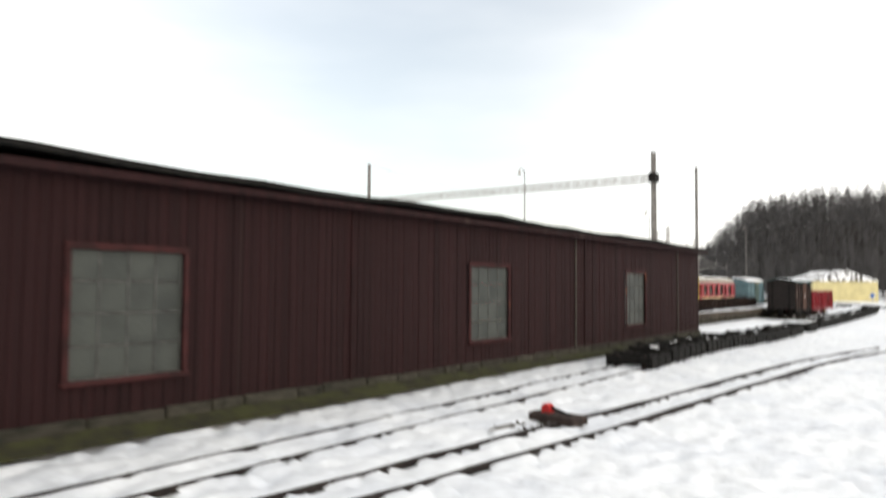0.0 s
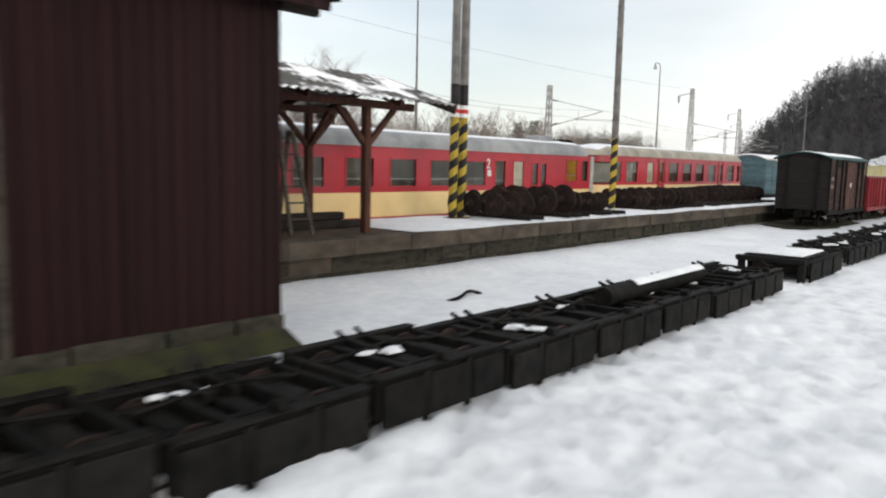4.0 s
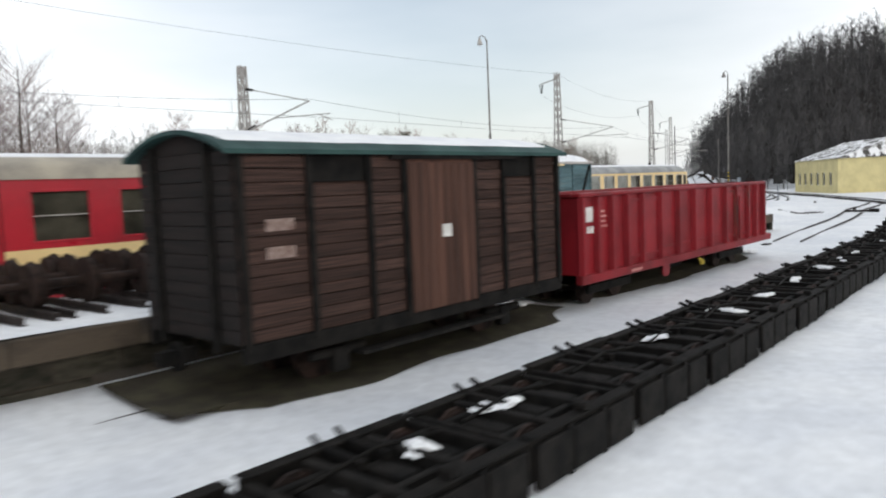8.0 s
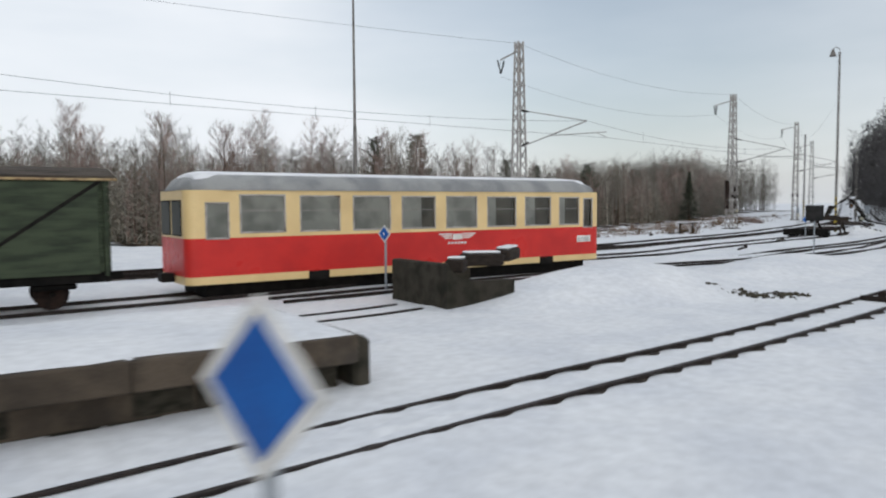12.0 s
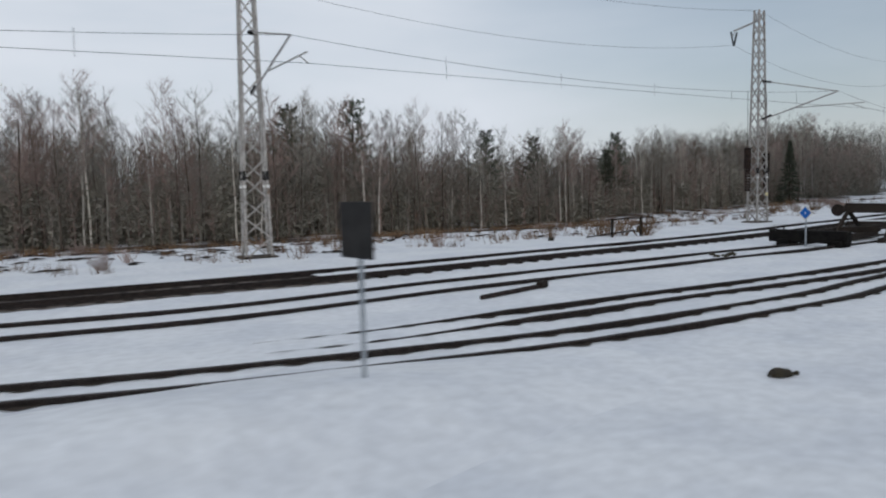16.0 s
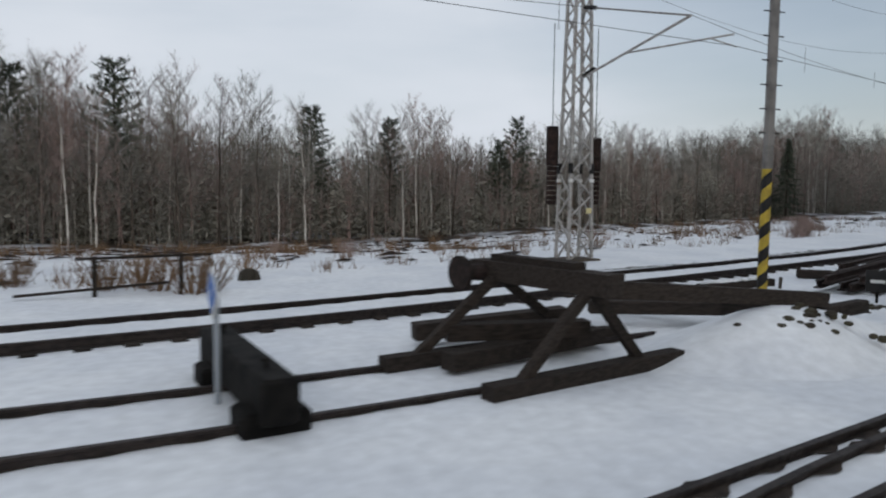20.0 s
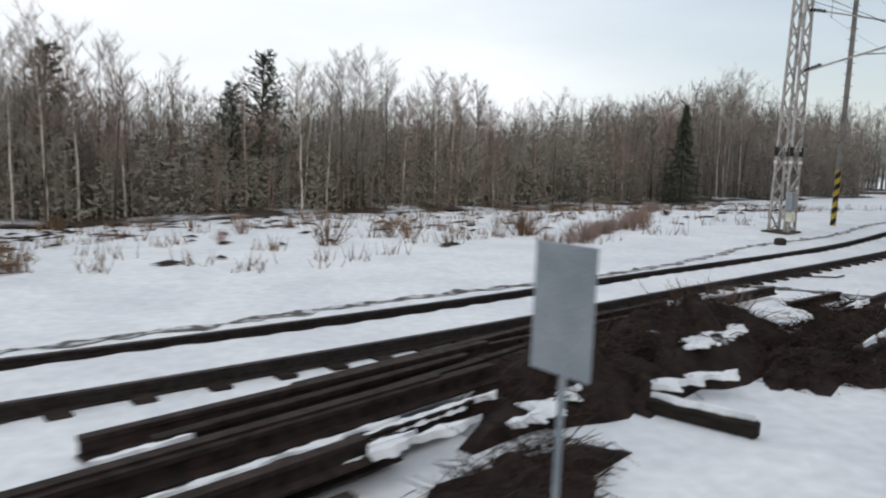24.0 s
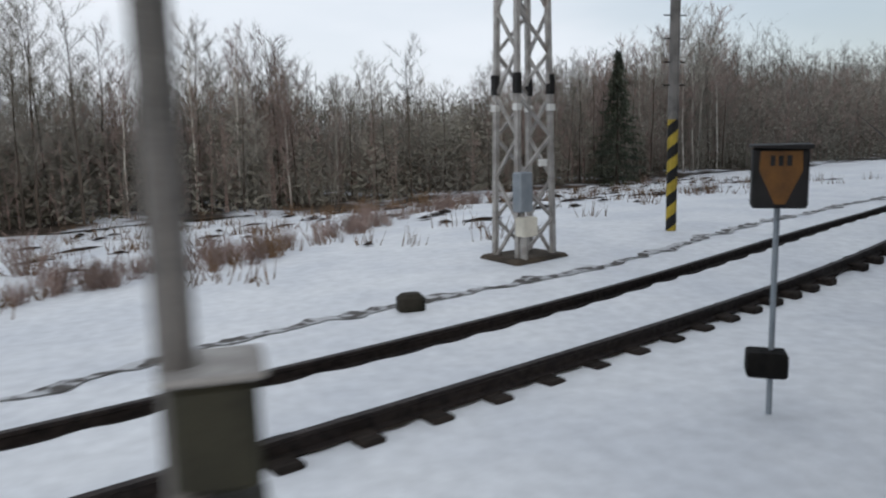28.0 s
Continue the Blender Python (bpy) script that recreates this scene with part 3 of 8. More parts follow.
# ---- the long red shed ----
def build_shed():
    y0, x0, x1 = 2.42, -16.0, 32.4
    wins = [(x, x + 1.72) for x in (-13.8, -4.25, 5.3, 14.83, 24.37)]
    shed = thing("shed", Matrix.Identity(4), "long dark red shed of vertical boards on a mossy stone base", "shed", kind="")
    # core wall with real openings
    core = Shape()
    edges = [x0] + [e for w in wins for e in w] + [x1]
    for i in range(0, len(edges), 2):
        core.box(edges[i], edges[i + 1], y0 + 0.03, y0 + 0.17, 0.3, 3.72)
    for a, b in wins:
        core.box(a, b, y0 + 0.03, y0 + 0.17, 0.3, 0.86)
        core.box(a, b, y0 + 0.03, y0 + 0.17, 2.66, 3.72)
    part("front_wall", core, SHED_RED, shed)
    part("end_wall", Shape().box(x1 - 0.14, x1 - 0.003, y0 + 0.172, y0 + 8, 0.3, 3.72), SHED_RED, shed)
    part("back_wall", Shape().box(x0, x1, y0 + 8, y0 + 8.15, 0.0, 4.6), SHED_RED, shed)
    part("inner_floor", Shape().box(x0, x1 - 0.15, y0 + 0.2, y0 + 7.9, 0.0, 0.28), SLEEPER, shed)
    # one sagging sheet: four edges swept along the shed
    v, n = [], 40
    for k in range(n + 1):
        a = x0 - 0.4 + (x1 + 0.95 - x0) * k / n
        za = 3.95 - 0.0024 * (a - 4) + 0.03 * math.sin(a * 0.55) + 0.02 * math.sin(a * 1.7)
        v += [(a, y, za + h + (y - y0) * 0.09) for y, h in ((y0 - 0.33, -0.09), (y0 - 0.33, 0.0), (y0 + 8.4, 0.0), (y0 + 8.4, -0.09))]
    roof = Shape().add(v, [(4 * k + c, 4 * k + (c + 1) % 4, 4 * k + 4 + (c + 1) % 4, 4 * k + 4 + c) for k in range(n) for c in range(4)] + [(3, 2, 1, 0), (4 * n, 4 * n + 1, 4 * n + 2, 4 * n + 3)])
    part("roof", roof, DARK_STEEL, shed, "black tar-paper roof with a sagging eave")
    part("rafter", Shape().box(x1 + 0.003, x1 + 0.5, y0 - 0.05, y0 + 0.05, 3.6, 3.7, 0.01), SLEEPER, shed)
    # stone base
    rng = random.Random(5)
    stones = [Shape().box(-0.5, 0.5, -0.06, 0.06, 0, 1, 0.03).mesh("stone", STONE) for _ in range(1)]
    x = x0
    while x < x1 - 0.2:
        w = min(rng.uniform(0.55, 1.25), x1 - x)
        ob = new("stone", stones[0])
        ob.parent = shed
        ob.matrix_basis = Matrix.Translation((x + w / 2, y0 - 0.02 + rng.uniform(-0.015, 0.02), -0.06)) @ Matrix.Diagonal((w - 0.025, 1, 0.40 + rng.uniform(-0.02, 0.02), 1))
        x += w
    moss = Shape()
    for k in range(120):
        a = x0 + (x1 - x0) * k / 120
        b = a + (x1 - x0) / 120
        h, g = 0.32 + 0.14 * noise.noise((a, 0, 2)), 0.32 + 0.14 * noise.noise((b, 0, 2))
        moss.add([(a, y0 - 0.1, -0.05), (b, y0 - 0.1, -0.05), (b, y0 - 0.28 - 0.5 * g, 0.035), (a, y0 - 0.28 - 0.5 * h, 0.035), (b, y0 - 0.08, 0.1 + 0.3 * g), (a, y0 - 0.08, 0.1 + 0.3 * h)], [(3, 2, 4, 5)])
    part("moss_bank", moss, MOSS, shed, "mossy bank along the foot of the wall")
    # boards
    full = Shape().box(-0.5, 0.5, -0.016, 0.016, 0, 1, 0.006).mesh("board", SHED_RED)
    x = x0
    while x < x1 - 0.02:
        w = min(rng.uniform(0.15, 0.2), x1 - x)
        spans = [(0.32 + rng.uniform(-0.03, 0.02), 3.74)]
        if any(a - 0.05 < x + w and x < b + 0.05 for a, b in wins):
            spans = [(0.32, 0.83), (2.7, 3.74)]
        for a, b in spans:
            ob = new("board", full)
            ob.parent = shed
            ob.matrix_basis = Matrix.Translation((x + w / 2, y0 + 0.008 + rng.uniform(-0.006, 0.006), a)) @ Matrix.Diagonal((w - 0.012, 1, b - a, 1))
        x += w
    for k, xx in enumerate((1.2, 10.7, 20.4, 21.05, 29.6)):
        part("cover_strip", Shape().box(xx, xx + 0.09, y0 - 0.045, y0 - 0.01, 0.3, 3.74, 0.008), SHED_RED if k % 2 else GREY_WOOD, shed)
    part("fascia", Shape().box(x0, x1 + 0.45, y0 - 0.3, y0 - 0.26, 3.62, 3.74, 0.01), SHED_RED, shed)
    for a, b in wins:
        win = part("window", Shape().box(a - 0.09, b + 0.09, y0 - 0.05, y0 - 0.02, 2.64, 2.74, 0.008).box(a - 0.11, b + 0.11, y0 - 0.08, y0 - 0.02, 0.78, 0.86, 0.01).box(a - 0.09, a, y0 - 0.05, y0 - 0.02, 0.86, 2.64, 0.008).box(b, b + 0.09, y0 - 0.05, y0 - 0.02, 0.86, 2.64, 0.008), FRAME_RED, shed, "red window frame round dusty panes")
        cols, rows = 4, 4
        for i in range(cols + 1):
            xx = a + (b - a) * i / cols
            part("glazing_bar", Shape().box(xx - 0.01, xx + 0.01, y0 + 0.03, y0 + 0.06, 0.86, 2.66), GLAZE_BAR, win)
        for j in range(rows + 1):
            z = 0.86 + 1.8 * j / rows
            part("glazing_bar", Shape().box(a, b, y0 + 0.025, y0 + 0.065, z - 0.012, z + 0.012), GLAZE_BAR, win)
        for i in range(cols):
            for j in range(rows):
                part("pane", Shape().box(a + (b - a) * i / cols + 0.017, a + (b - a) * (i + 1) / cols - 0.017, y0 + 0.042, y0 + 0.048, 0.86 + 1.8 * j / rows + 0.018, 0.86 + 1.8 * (j + 1) / rows - 0.018), FROSTED, win)


MOSS = surface("moss_and_earth", (0.04, 0.041, 0.016), (0.022, 0.02, 0.014), 3.0, 0.95, 0, 0.9, 30.0)
GLAZE_BAR = surface("weathered_glazing_bar", (0.1, 0.1, 0.095), (0.05, 0.05, 0.048), 5.0, 0.8, 0, 0.2, 50.0)
FRAME_RED = surface("brighter_red_frame", (0.042, 0.011, 0.011), (0.022, 0.008, 0.008), 3.0, 0.8, 0, 0.3, 40.0, dirt=(0.16, 0.06, 0.035), dirt_at=0.66)
build_shed()


# ---- coupled transporter bogies ----
def build_bogie():
    """One low steel bogie, 1.74 m long: frame, crossbars, wheels between the sides, two claws."""
    t = thing("transporter_bogie", Matrix.Identity(4), "low black steel transporter bogie coupled in a long row", "rail bogie", "row of transporter bogies")
    L, W = 1.66, 1.24
    for y in (-W / 2, W / 2 - 0.07):
        part("side_beam", Shape().box(-L / 2, L / 2, y, y + 0.07, 0.08, 0.42, 0.012), DARK_STEEL, t)
        part("top_flange", Shape().box(-L / 2, L / 2, y - 0.03, y + 0.1, 0.421, 0.445, 0.006), DARK_STEEL, t)
    for x in (-L / 2 + 0.072, L / 2 - 0.002):
        part("end_beam", Shape().box(x - 0.07, x, -W / 2 + 0.072, W / 2 - 0.072, 0.2, 0.405, 0.012), DARK_STEEL, t)
    for x in (-0.3, 0.3):
        part("cross_bar", Shape().box(x - 0.05, x + 0.05, -W / 2 + 0.072, W / 2 - 0.072, 0.3, 0.418, 0.01), DARK_STEEL, t)
    for y in (-0.3, 0.3):
        part("inner_beam", Shape().box(-L / 2 + 0.075, L / 2 - 0.075, y - 0.035, y + 0.035, 0.31, 0.385, 0.01), DARK_STEEL, t)
    for x in (-0.52, 0.05, 0.52):
        part("bearing_block", Shape().box(x - 0.1, x + 0.1, -0.2, 0.2, 0.24, 0.36, 0.015), DARK_STEEL, t)
    part("brake_rod", Shape().tube([(-0.7, 0.12, 0.41), (0.1, 0.2, 0.45), (0.72, 0.14, 0.4)], 0.016, 6), DARK_STEEL, t)
    part("lug", Shape().box(-0.05, 0.05, -W / 2 - 0.03, -W / 2 + 0.09, 0.446, 0.52, 0.015), DARK_STEEL, t)
    part("long_bar", Shape().box(-L / 2 + 0.075, L / 2 - 0.075, -0.05, 0.05, 0.24, 0.29, 0.01), DARK_STEEL, t)
    for x in (-0.52, 0.52):
        ax = part("axle", Shape().tube([(x, -0.52, 0.2), (x, 0.52, 0.2)], 0.045, 8), DARK_STEEL, t)
        for y in (-0.43, 0.35):
            part("wheel", Shape().tube([(x, y, 0.2), (x, y + 0.08, 0.2)], 0.2, 14).tube([(x, y + 0.02, 0.2), (x, y + 0.06, 0.2)], 0.23, 14), WHEEL, ax)
    for x, w in ((-0.56, 0.46), (0.0, 0.5), (0.56, 0.46)):
        part("side_plate", Shape().box(x - w / 2, x + w / 2, -W / 2 - 0.055, -W / 2 - 0.003, 0.03, 0.385, 0.012), DARK_STEEL, t)
    for x in (-0.28, 0.28):
        part("side_post", Shape().box(x - 0.04, x + 0.04, -W / 2 - 0.04, -W / 2 - 0.003, -0.02, 0.415, 0.008), DARK_STEEL, t)
    for x in (-0.12, 0.12):
        part("claw", Shape().tube([(x, W / 2 - 0.14, 0.41), (x, W / 2 - 0.01, 0.462), (x + 0.03, W / 2 + 0.09, 0.485)], 0.024, 6), DARK_STEEL, t)
        part("cradle", Shape().bar((x, 0.1, 0.4), (x, W / 2 - 0.08, 0.42), 0.06, 0.07), DARK_STEEL, t)
    part("coupling", Shape().bar((L / 2, 0, 0.28), (L / 2 + 0.1, 0, 0.28), 0.1, 0.06), DARK_STEEL, t)
    return t


def snow_patch(seed, rx, ry, h=0.05):
    """A thin uneven cake of snow."""
    rng, s = random.Random(seed), Shape()
    n = 18
    ring = [(rx * (1 + 0.9 * noise.noise((math.cos(6.283 * k / n) * 1.6 + seed * 3.7, math.sin(6.283 * k / n) * 1.6, seed))) * math.cos(6.283 * k / n), ry * (1 + 0.9 * noise.noise((math.cos(6.283 * k / n) * 1.7 + seed * 2.3, math.sin(6.283 * k / n) * 1.7, 9))) * math.sin(6.283 * k / n)) for k in range(n)]
    v = [(x, y, 0) for x, y in ring] + [(x * 0.8, y * 0.8, h * rng.uniform(0.7, 1.1)) for x, y in ring] + [(0, 0, h * 1.1)]
    f = [(k, (k + 1) % n, n + (k + 1) % n, n + k) for k in range(n)] + [(n + k, n + (k + 1) % n, 2 * n) for k in range(n)]
    return s.add(v, f)


def snow_clumps(seed, rx, ry, n, size, h=0.05):
    """A scatter of small lumps of snow that run into one another."""
    rng, s = random.Random(seed), Shape()
    for k in range(n):
        a, d = rng.uniform(0, 6.283), math.sqrt(rng.random())
        q = rng.uniform(0.5, 1.3) * size
        lump = snow_patch(seed * 31 + k, q, q * rng.uniform(0.5, 0.9), h * rng.uniform(0.6, 1.2))
        px, py, pz = rx * d * math.cos(a), ry * d * math.sin(a), rng.uniform(-0.02, 0.02)
        s.add([(x + px, y + py, z + pz) for x, y, z in lump.v], lump.f)
    return s


def snow_ribbon(seed, length, w, h=0.05):
    """A ragged streak of snow along x."""
    v, n = [], 90
    for i in range(n + 1):
        x = -length + 2 * length * i / n
        a = w * max(0.0, (1 - (x / length) ** 4)) * (0.5 + 1.2 * noise.noise((x * 3.3, seed, 0)) + 0.6 * noise.noise((x * 9, seed, 2)))
        b = w * max(0.0, (1 - (x / length) ** 4)) * (0.5 + 1.2 * noise.noise((x * 3.9, seed, 7)) + 0.6 * noise.noise((x * 9, seed, 4)))
        a, b = max(a, 0.005), max(b, 0.005)
        v += [(x, -a, 0), (x, -a * 0.5, h), (x, b * 0.5, h), (x, b, 0)]
    return Shape().add(v, [(i * 4 + j, (i + 1) * 4 + j, (i + 1) * 4 + j + 1, i * 4 + j + 1) for i in range(n) for j in range(3)])


def track_y(x):
    pts = TRACK_SHED
    for (a, b), (c, d) in zip(pts, pts[1:]):
        if a <= x <= c:
            return b + (d - b) * (x - a) / (c - a), math.degrees(math.atan2(d - b, c - a))
    return pts[-1][1], 0


def build_rows():
    first, rng = build_bogie(), random.Random(11)
    xs = [20.15 + 1.735 * k for k in range(13)] + [46.9 + 0.87 + 1.74 * k for k in range(20)]
    for k, x in enumerate(xs):
        y, a = track_y(x)
        m = pose(x, y + rng.uniform(-0.02, 0.02), ground_z(x, y) - 0.0, 0, 0, a + rng.uniform(-0.4, 0.4))
        if k == 0:
            first.matrix_basis = m
            b = first
        else:
            b = copy_thing(first, m)
        if rng.random() < 0.75:
            solid("snow_patch", snow_clumps(k + 1, rng.uniform(0.12, 0.3), rng.uniform(0.08, 0.2), rng.randrange(3, 7), 0.11, 0.03), SNOW_CAP, pose(x + rng.uniform(-0.35, 0.35), y + rng.uniform(-0.1, 0.3), ground_z(x, y) + 0.397, 0, 0, rng.uniform(0, 180)), "small lumps of snow lying on a bogie's crossbars", "snow", "snow on the bogies", soft=True)
    end = thing("coupling_beam", pose(81.72, 1.08, ground_z(81.7, 1.1), 0, 0, 2), "heavy black end beam with drawbars closing a row of bogies", "rail bogie")
    part("beam", Shape().box(-0.07, 0.07, -0.72, 0.72, 0.2, 0.56, 0.025), DARK_STEEL, end)
    for y in (-0.3, 0.28):
        part("drawbar", Shape().tube([(0.05, y, 0.3), (0.75, y + 0.03, 0.22)], 0.055, 8), DARK_STEEL, end)
    for y in (-0.6, 0.6):
        part("stub", Shape().tube([(0, y, 0.55), (0, y, 0.66)], 0.04, 8), DARK_STEEL, end)
    # the round snow-topped beam laid across one of the rows
    pipe = thing("steel_pipe", pose(37.9, 0.6, 0.31, 0, 0, 1.5), "thick black pipe lying on the bogies under snow", "pipe")
    part("tube", Shape().tube([(-1.7, 0, 0), (1.7, 0, 0)], 0.13, 14), DARK_STEEL, pipe, soft=True)
    cap = Shape()
    for k in range(14):
        a, b = -0.9 + 2.5 * k / 14, -0.9 + 2.5 * (k + 1) / 14
        for i in range(6):
            t0, t1 = radians(35 + 110 * i / 6), radians(35 + 110 * (i + 1) / 6)
            cap.add([(x, 0.15 * math.cos(t), 0.15 * math.sin(t)) for x, t in ((a, t0), (b, t0), (b, t1), (a, t1))], [(0, 1, 2, 3)])
    part("snow_cover", cap, SNOW_CAP, pipe, "strip of snow along the top", soft=True)
    # the wagon with a snow-covered plate
    y, a = track_y(45.4)
    w = thing("flat_bogie_wagon", pose(45.05, y, ground_z(45.4, y), 0, 0, a), "short black flat wagon with a plate under fresh snow", "wagon")
    for yy in (-0.62, 0.55):
        part("side_beam", Shape().box(-1.35, 1.35, yy, yy + 0.07, 0.12, 0.44, 0.015), DARK_STEEL, w)
    for xx in (-1.33, -0.42, 0.5):
        part("side_plate", Shape().box(xx, xx + 0.8, -0.66, -0.623, -0.02, 0.38, 0.012), DARK_STEEL, w)
    for xx in (-1.42, 1.35):
        part("end_beam", Shape().box(xx, xx + 0.07, -0.62, 0.62, 0.32, 0.46, 0.015), DARK_STEEL, w)
    for xx in (-1.2, 0.55):
        part("leg", Shape().box(xx, xx + 0.1, -0.6, 0.6, 0.05, 0.3, 0.01), DARK_STEEL, w)
    part("deck_plate", Shape().box(-1.46, 0.3, -0.58, 0.66, 0.465, 0.49, 0.008), DARK_STEEL, w)
    # open end: a cross-head on two posts, with braces and a rail between them
    part("head_stock", Shape().box(-1.66, -1.5, -0.62, 0.78, 0.36, 0.47, 0.02), DARK_STEEL, w)
    for yy in (-0.54, 0.66):
        part("end_post", Shape().box(-1.63, -1.52, yy - 0.07, yy + 0.07, -0.02, 0.36, 0.015), DARK_STEEL, w)
        part("end_brace", Shape().bar((-1.52, yy * 0.84, 0.4), (-1.36, yy * 0.84, 0.4), 0.08, 0.08), DARK_STEEL, w)
    part("low_rail", Shape().tube([(-1.57, -0.5, 0.1), (-1.57, 0.62, 0.1)], 0.03, 6), DARK_STEEL, w)
    part("wheel", Shape().tube([(-1.38, 0.36, 0.2), (-1.32, 0.36, 0.2)], 0.17, 14), WHEEL, w)
    part("draw_hook", Shape().tube([(-1.62, 0, 0.3), (-1.95, 0.05, 0.34), (-2.05, 0.1, 0.42)], 0.03, 6), DARK_STEEL, w)
    for xx in (0.62, 0.9, 1.18):
        part("cross_bar", Shape().box(xx - 0.05, xx + 0.05, -0.545, 0.545, 0.34, 0.43, 0.01), DARK_STEEL, w)
    part("drum", Shape().tube([(-1.05, -0.5, 0.25), (-1.05, 0.5, 0.25)], 0.17, 14), WHEEL, w)
    part("drum", Shape().tube([(0.95, -0.5, 0.25), (0.95, 0.5, 0.25)], 0.17, 14), WHEEL, w)
    solid("snow_blanket", Shape().box(-1.42, 0.27, -0.5, 0.63, 0, 0.055, 0.025), SNOW_CAP, pose(45.05, y, ground_z(45.4, y) + 0.49, 0, 0, a), "smooth layer of snow on a wagon's plate", "snow", soft=True)


build_rows()


# ---- the loading platform ----
PLAT_Z = 0.65


def platform_z(x):
    return PLAT_Z - 0.05 * step(62, 80, x)


def build_platform():
    x0, x1, ya, yb = 20.0, 83.95, 5.85, 8.9
    pf = thing("platform", Matrix.Identity(4), "loading platform with a stained concrete edge over a stone wall", "platform", kind="structure")
    part("fill", Shape().box(x0, x1 - 0.3, ya + 0.25, yb, -0.3, PLAT_Z - 0.1), CONCRETE, pf)
    rng = random.Random(3)
    lip = Shape().box(-0.5, 0.5, -0.22, 0.32, -0.32, 0.0, 0.02).mesh("edge_slab", CONCRETE)
    block = Shape().box(-0.5, 0.5, -0.1, 0.1, 0, 1, 0.03).mesh("stone", STONE)
    x = x0
    while x < x1 - 0.1:
        w = min(1.5, x1 - x)
        ob = new("edge_slab", lip)
        ob.parent = pf
        ob.matrix_basis = Matrix.Translation((x + w / 2, ya + 0.2 + rng.uniform(-0.015, 0.015), platform_z(x) + rng.uniform(-0.01, 0.006))) @ Matrix.Diagonal((w - 0.006, 1, 1, 1))
        x += w
    for row, (za, zb) in enumerate(((-0.32, 0.02), (0.02, 0.33))):
        x = x0 - rng.uniform(0, 0.6)
        while x < x1 - 0.2:
            w = min(rng.uniform(0.5, 1.1), x1 - x)
            ob = new("stone", block)
            ob.parent = pf
            ob.matrix_basis = Matrix.Translation((x + w / 2, ya + 0.32 + rng.uniform(-0.04, 0.04), za - 0.05 * step(62, 80, x))) @ Matrix.Diagonal((w - 0.02, 1, zb - za - 0.015, 1))
            x += w
    part("end_wall", Shape().box(x1 - 0.02, x1 + 0.2, ya + 0.05, yb, -0.3, PLAT_Z - 0.1, 0.05), STONE, pf)
    # snow lying on it, bare under the shelter
    n, s = 150, Shape()
    v, f = [], []
    cols = 9
    for i in range(n + 1):
        x = 38.2 + (x1 - 38.2) * i / n
        for j in range(cols):
            y = ya + 0.06 + 0.05 * noise.noise((x * 0.9, 0, 4)) + (yb + 1.4 - ya) * j / (cols - 1)
            z = platform_z(x) + 0.045 + 0.03 * noise.noise((x * 0.6, y * 0.6, 7)) - (0.04 if j in (0, cols - 1) or i in (0, n) else 0)
            if y > 8.7:
                z -= 0.12 * (y - 8.7)
            v.append((x, y, z))
    f = [(i * cols + j, (i + 1) * cols + j, (i + 1) * cols + j + 1, i * cols + j + 1) for i in range(n) for j in range(cols - 1)]
    solid("platform_snow", s.add(v, f), SNOW, Matrix.Identity(4), "layer of snow on the loading platform", "snow", kind="structure", soft=True)
    part("earth_floor", Shape().box(x0, 38.6, ya + 0.6, yb + 0.4, PLAT_Z - 0.09, PLAT_Z - 0.01), EARTH, pf, "trodden brown earth under the shelter")


EARTH = surface("trodden_earth", (0.085, 0.06, 0.042), (0.05, 0.036, 0.028), 2.0, 0.95, 0, 0.8, 30.0)
build_platform()


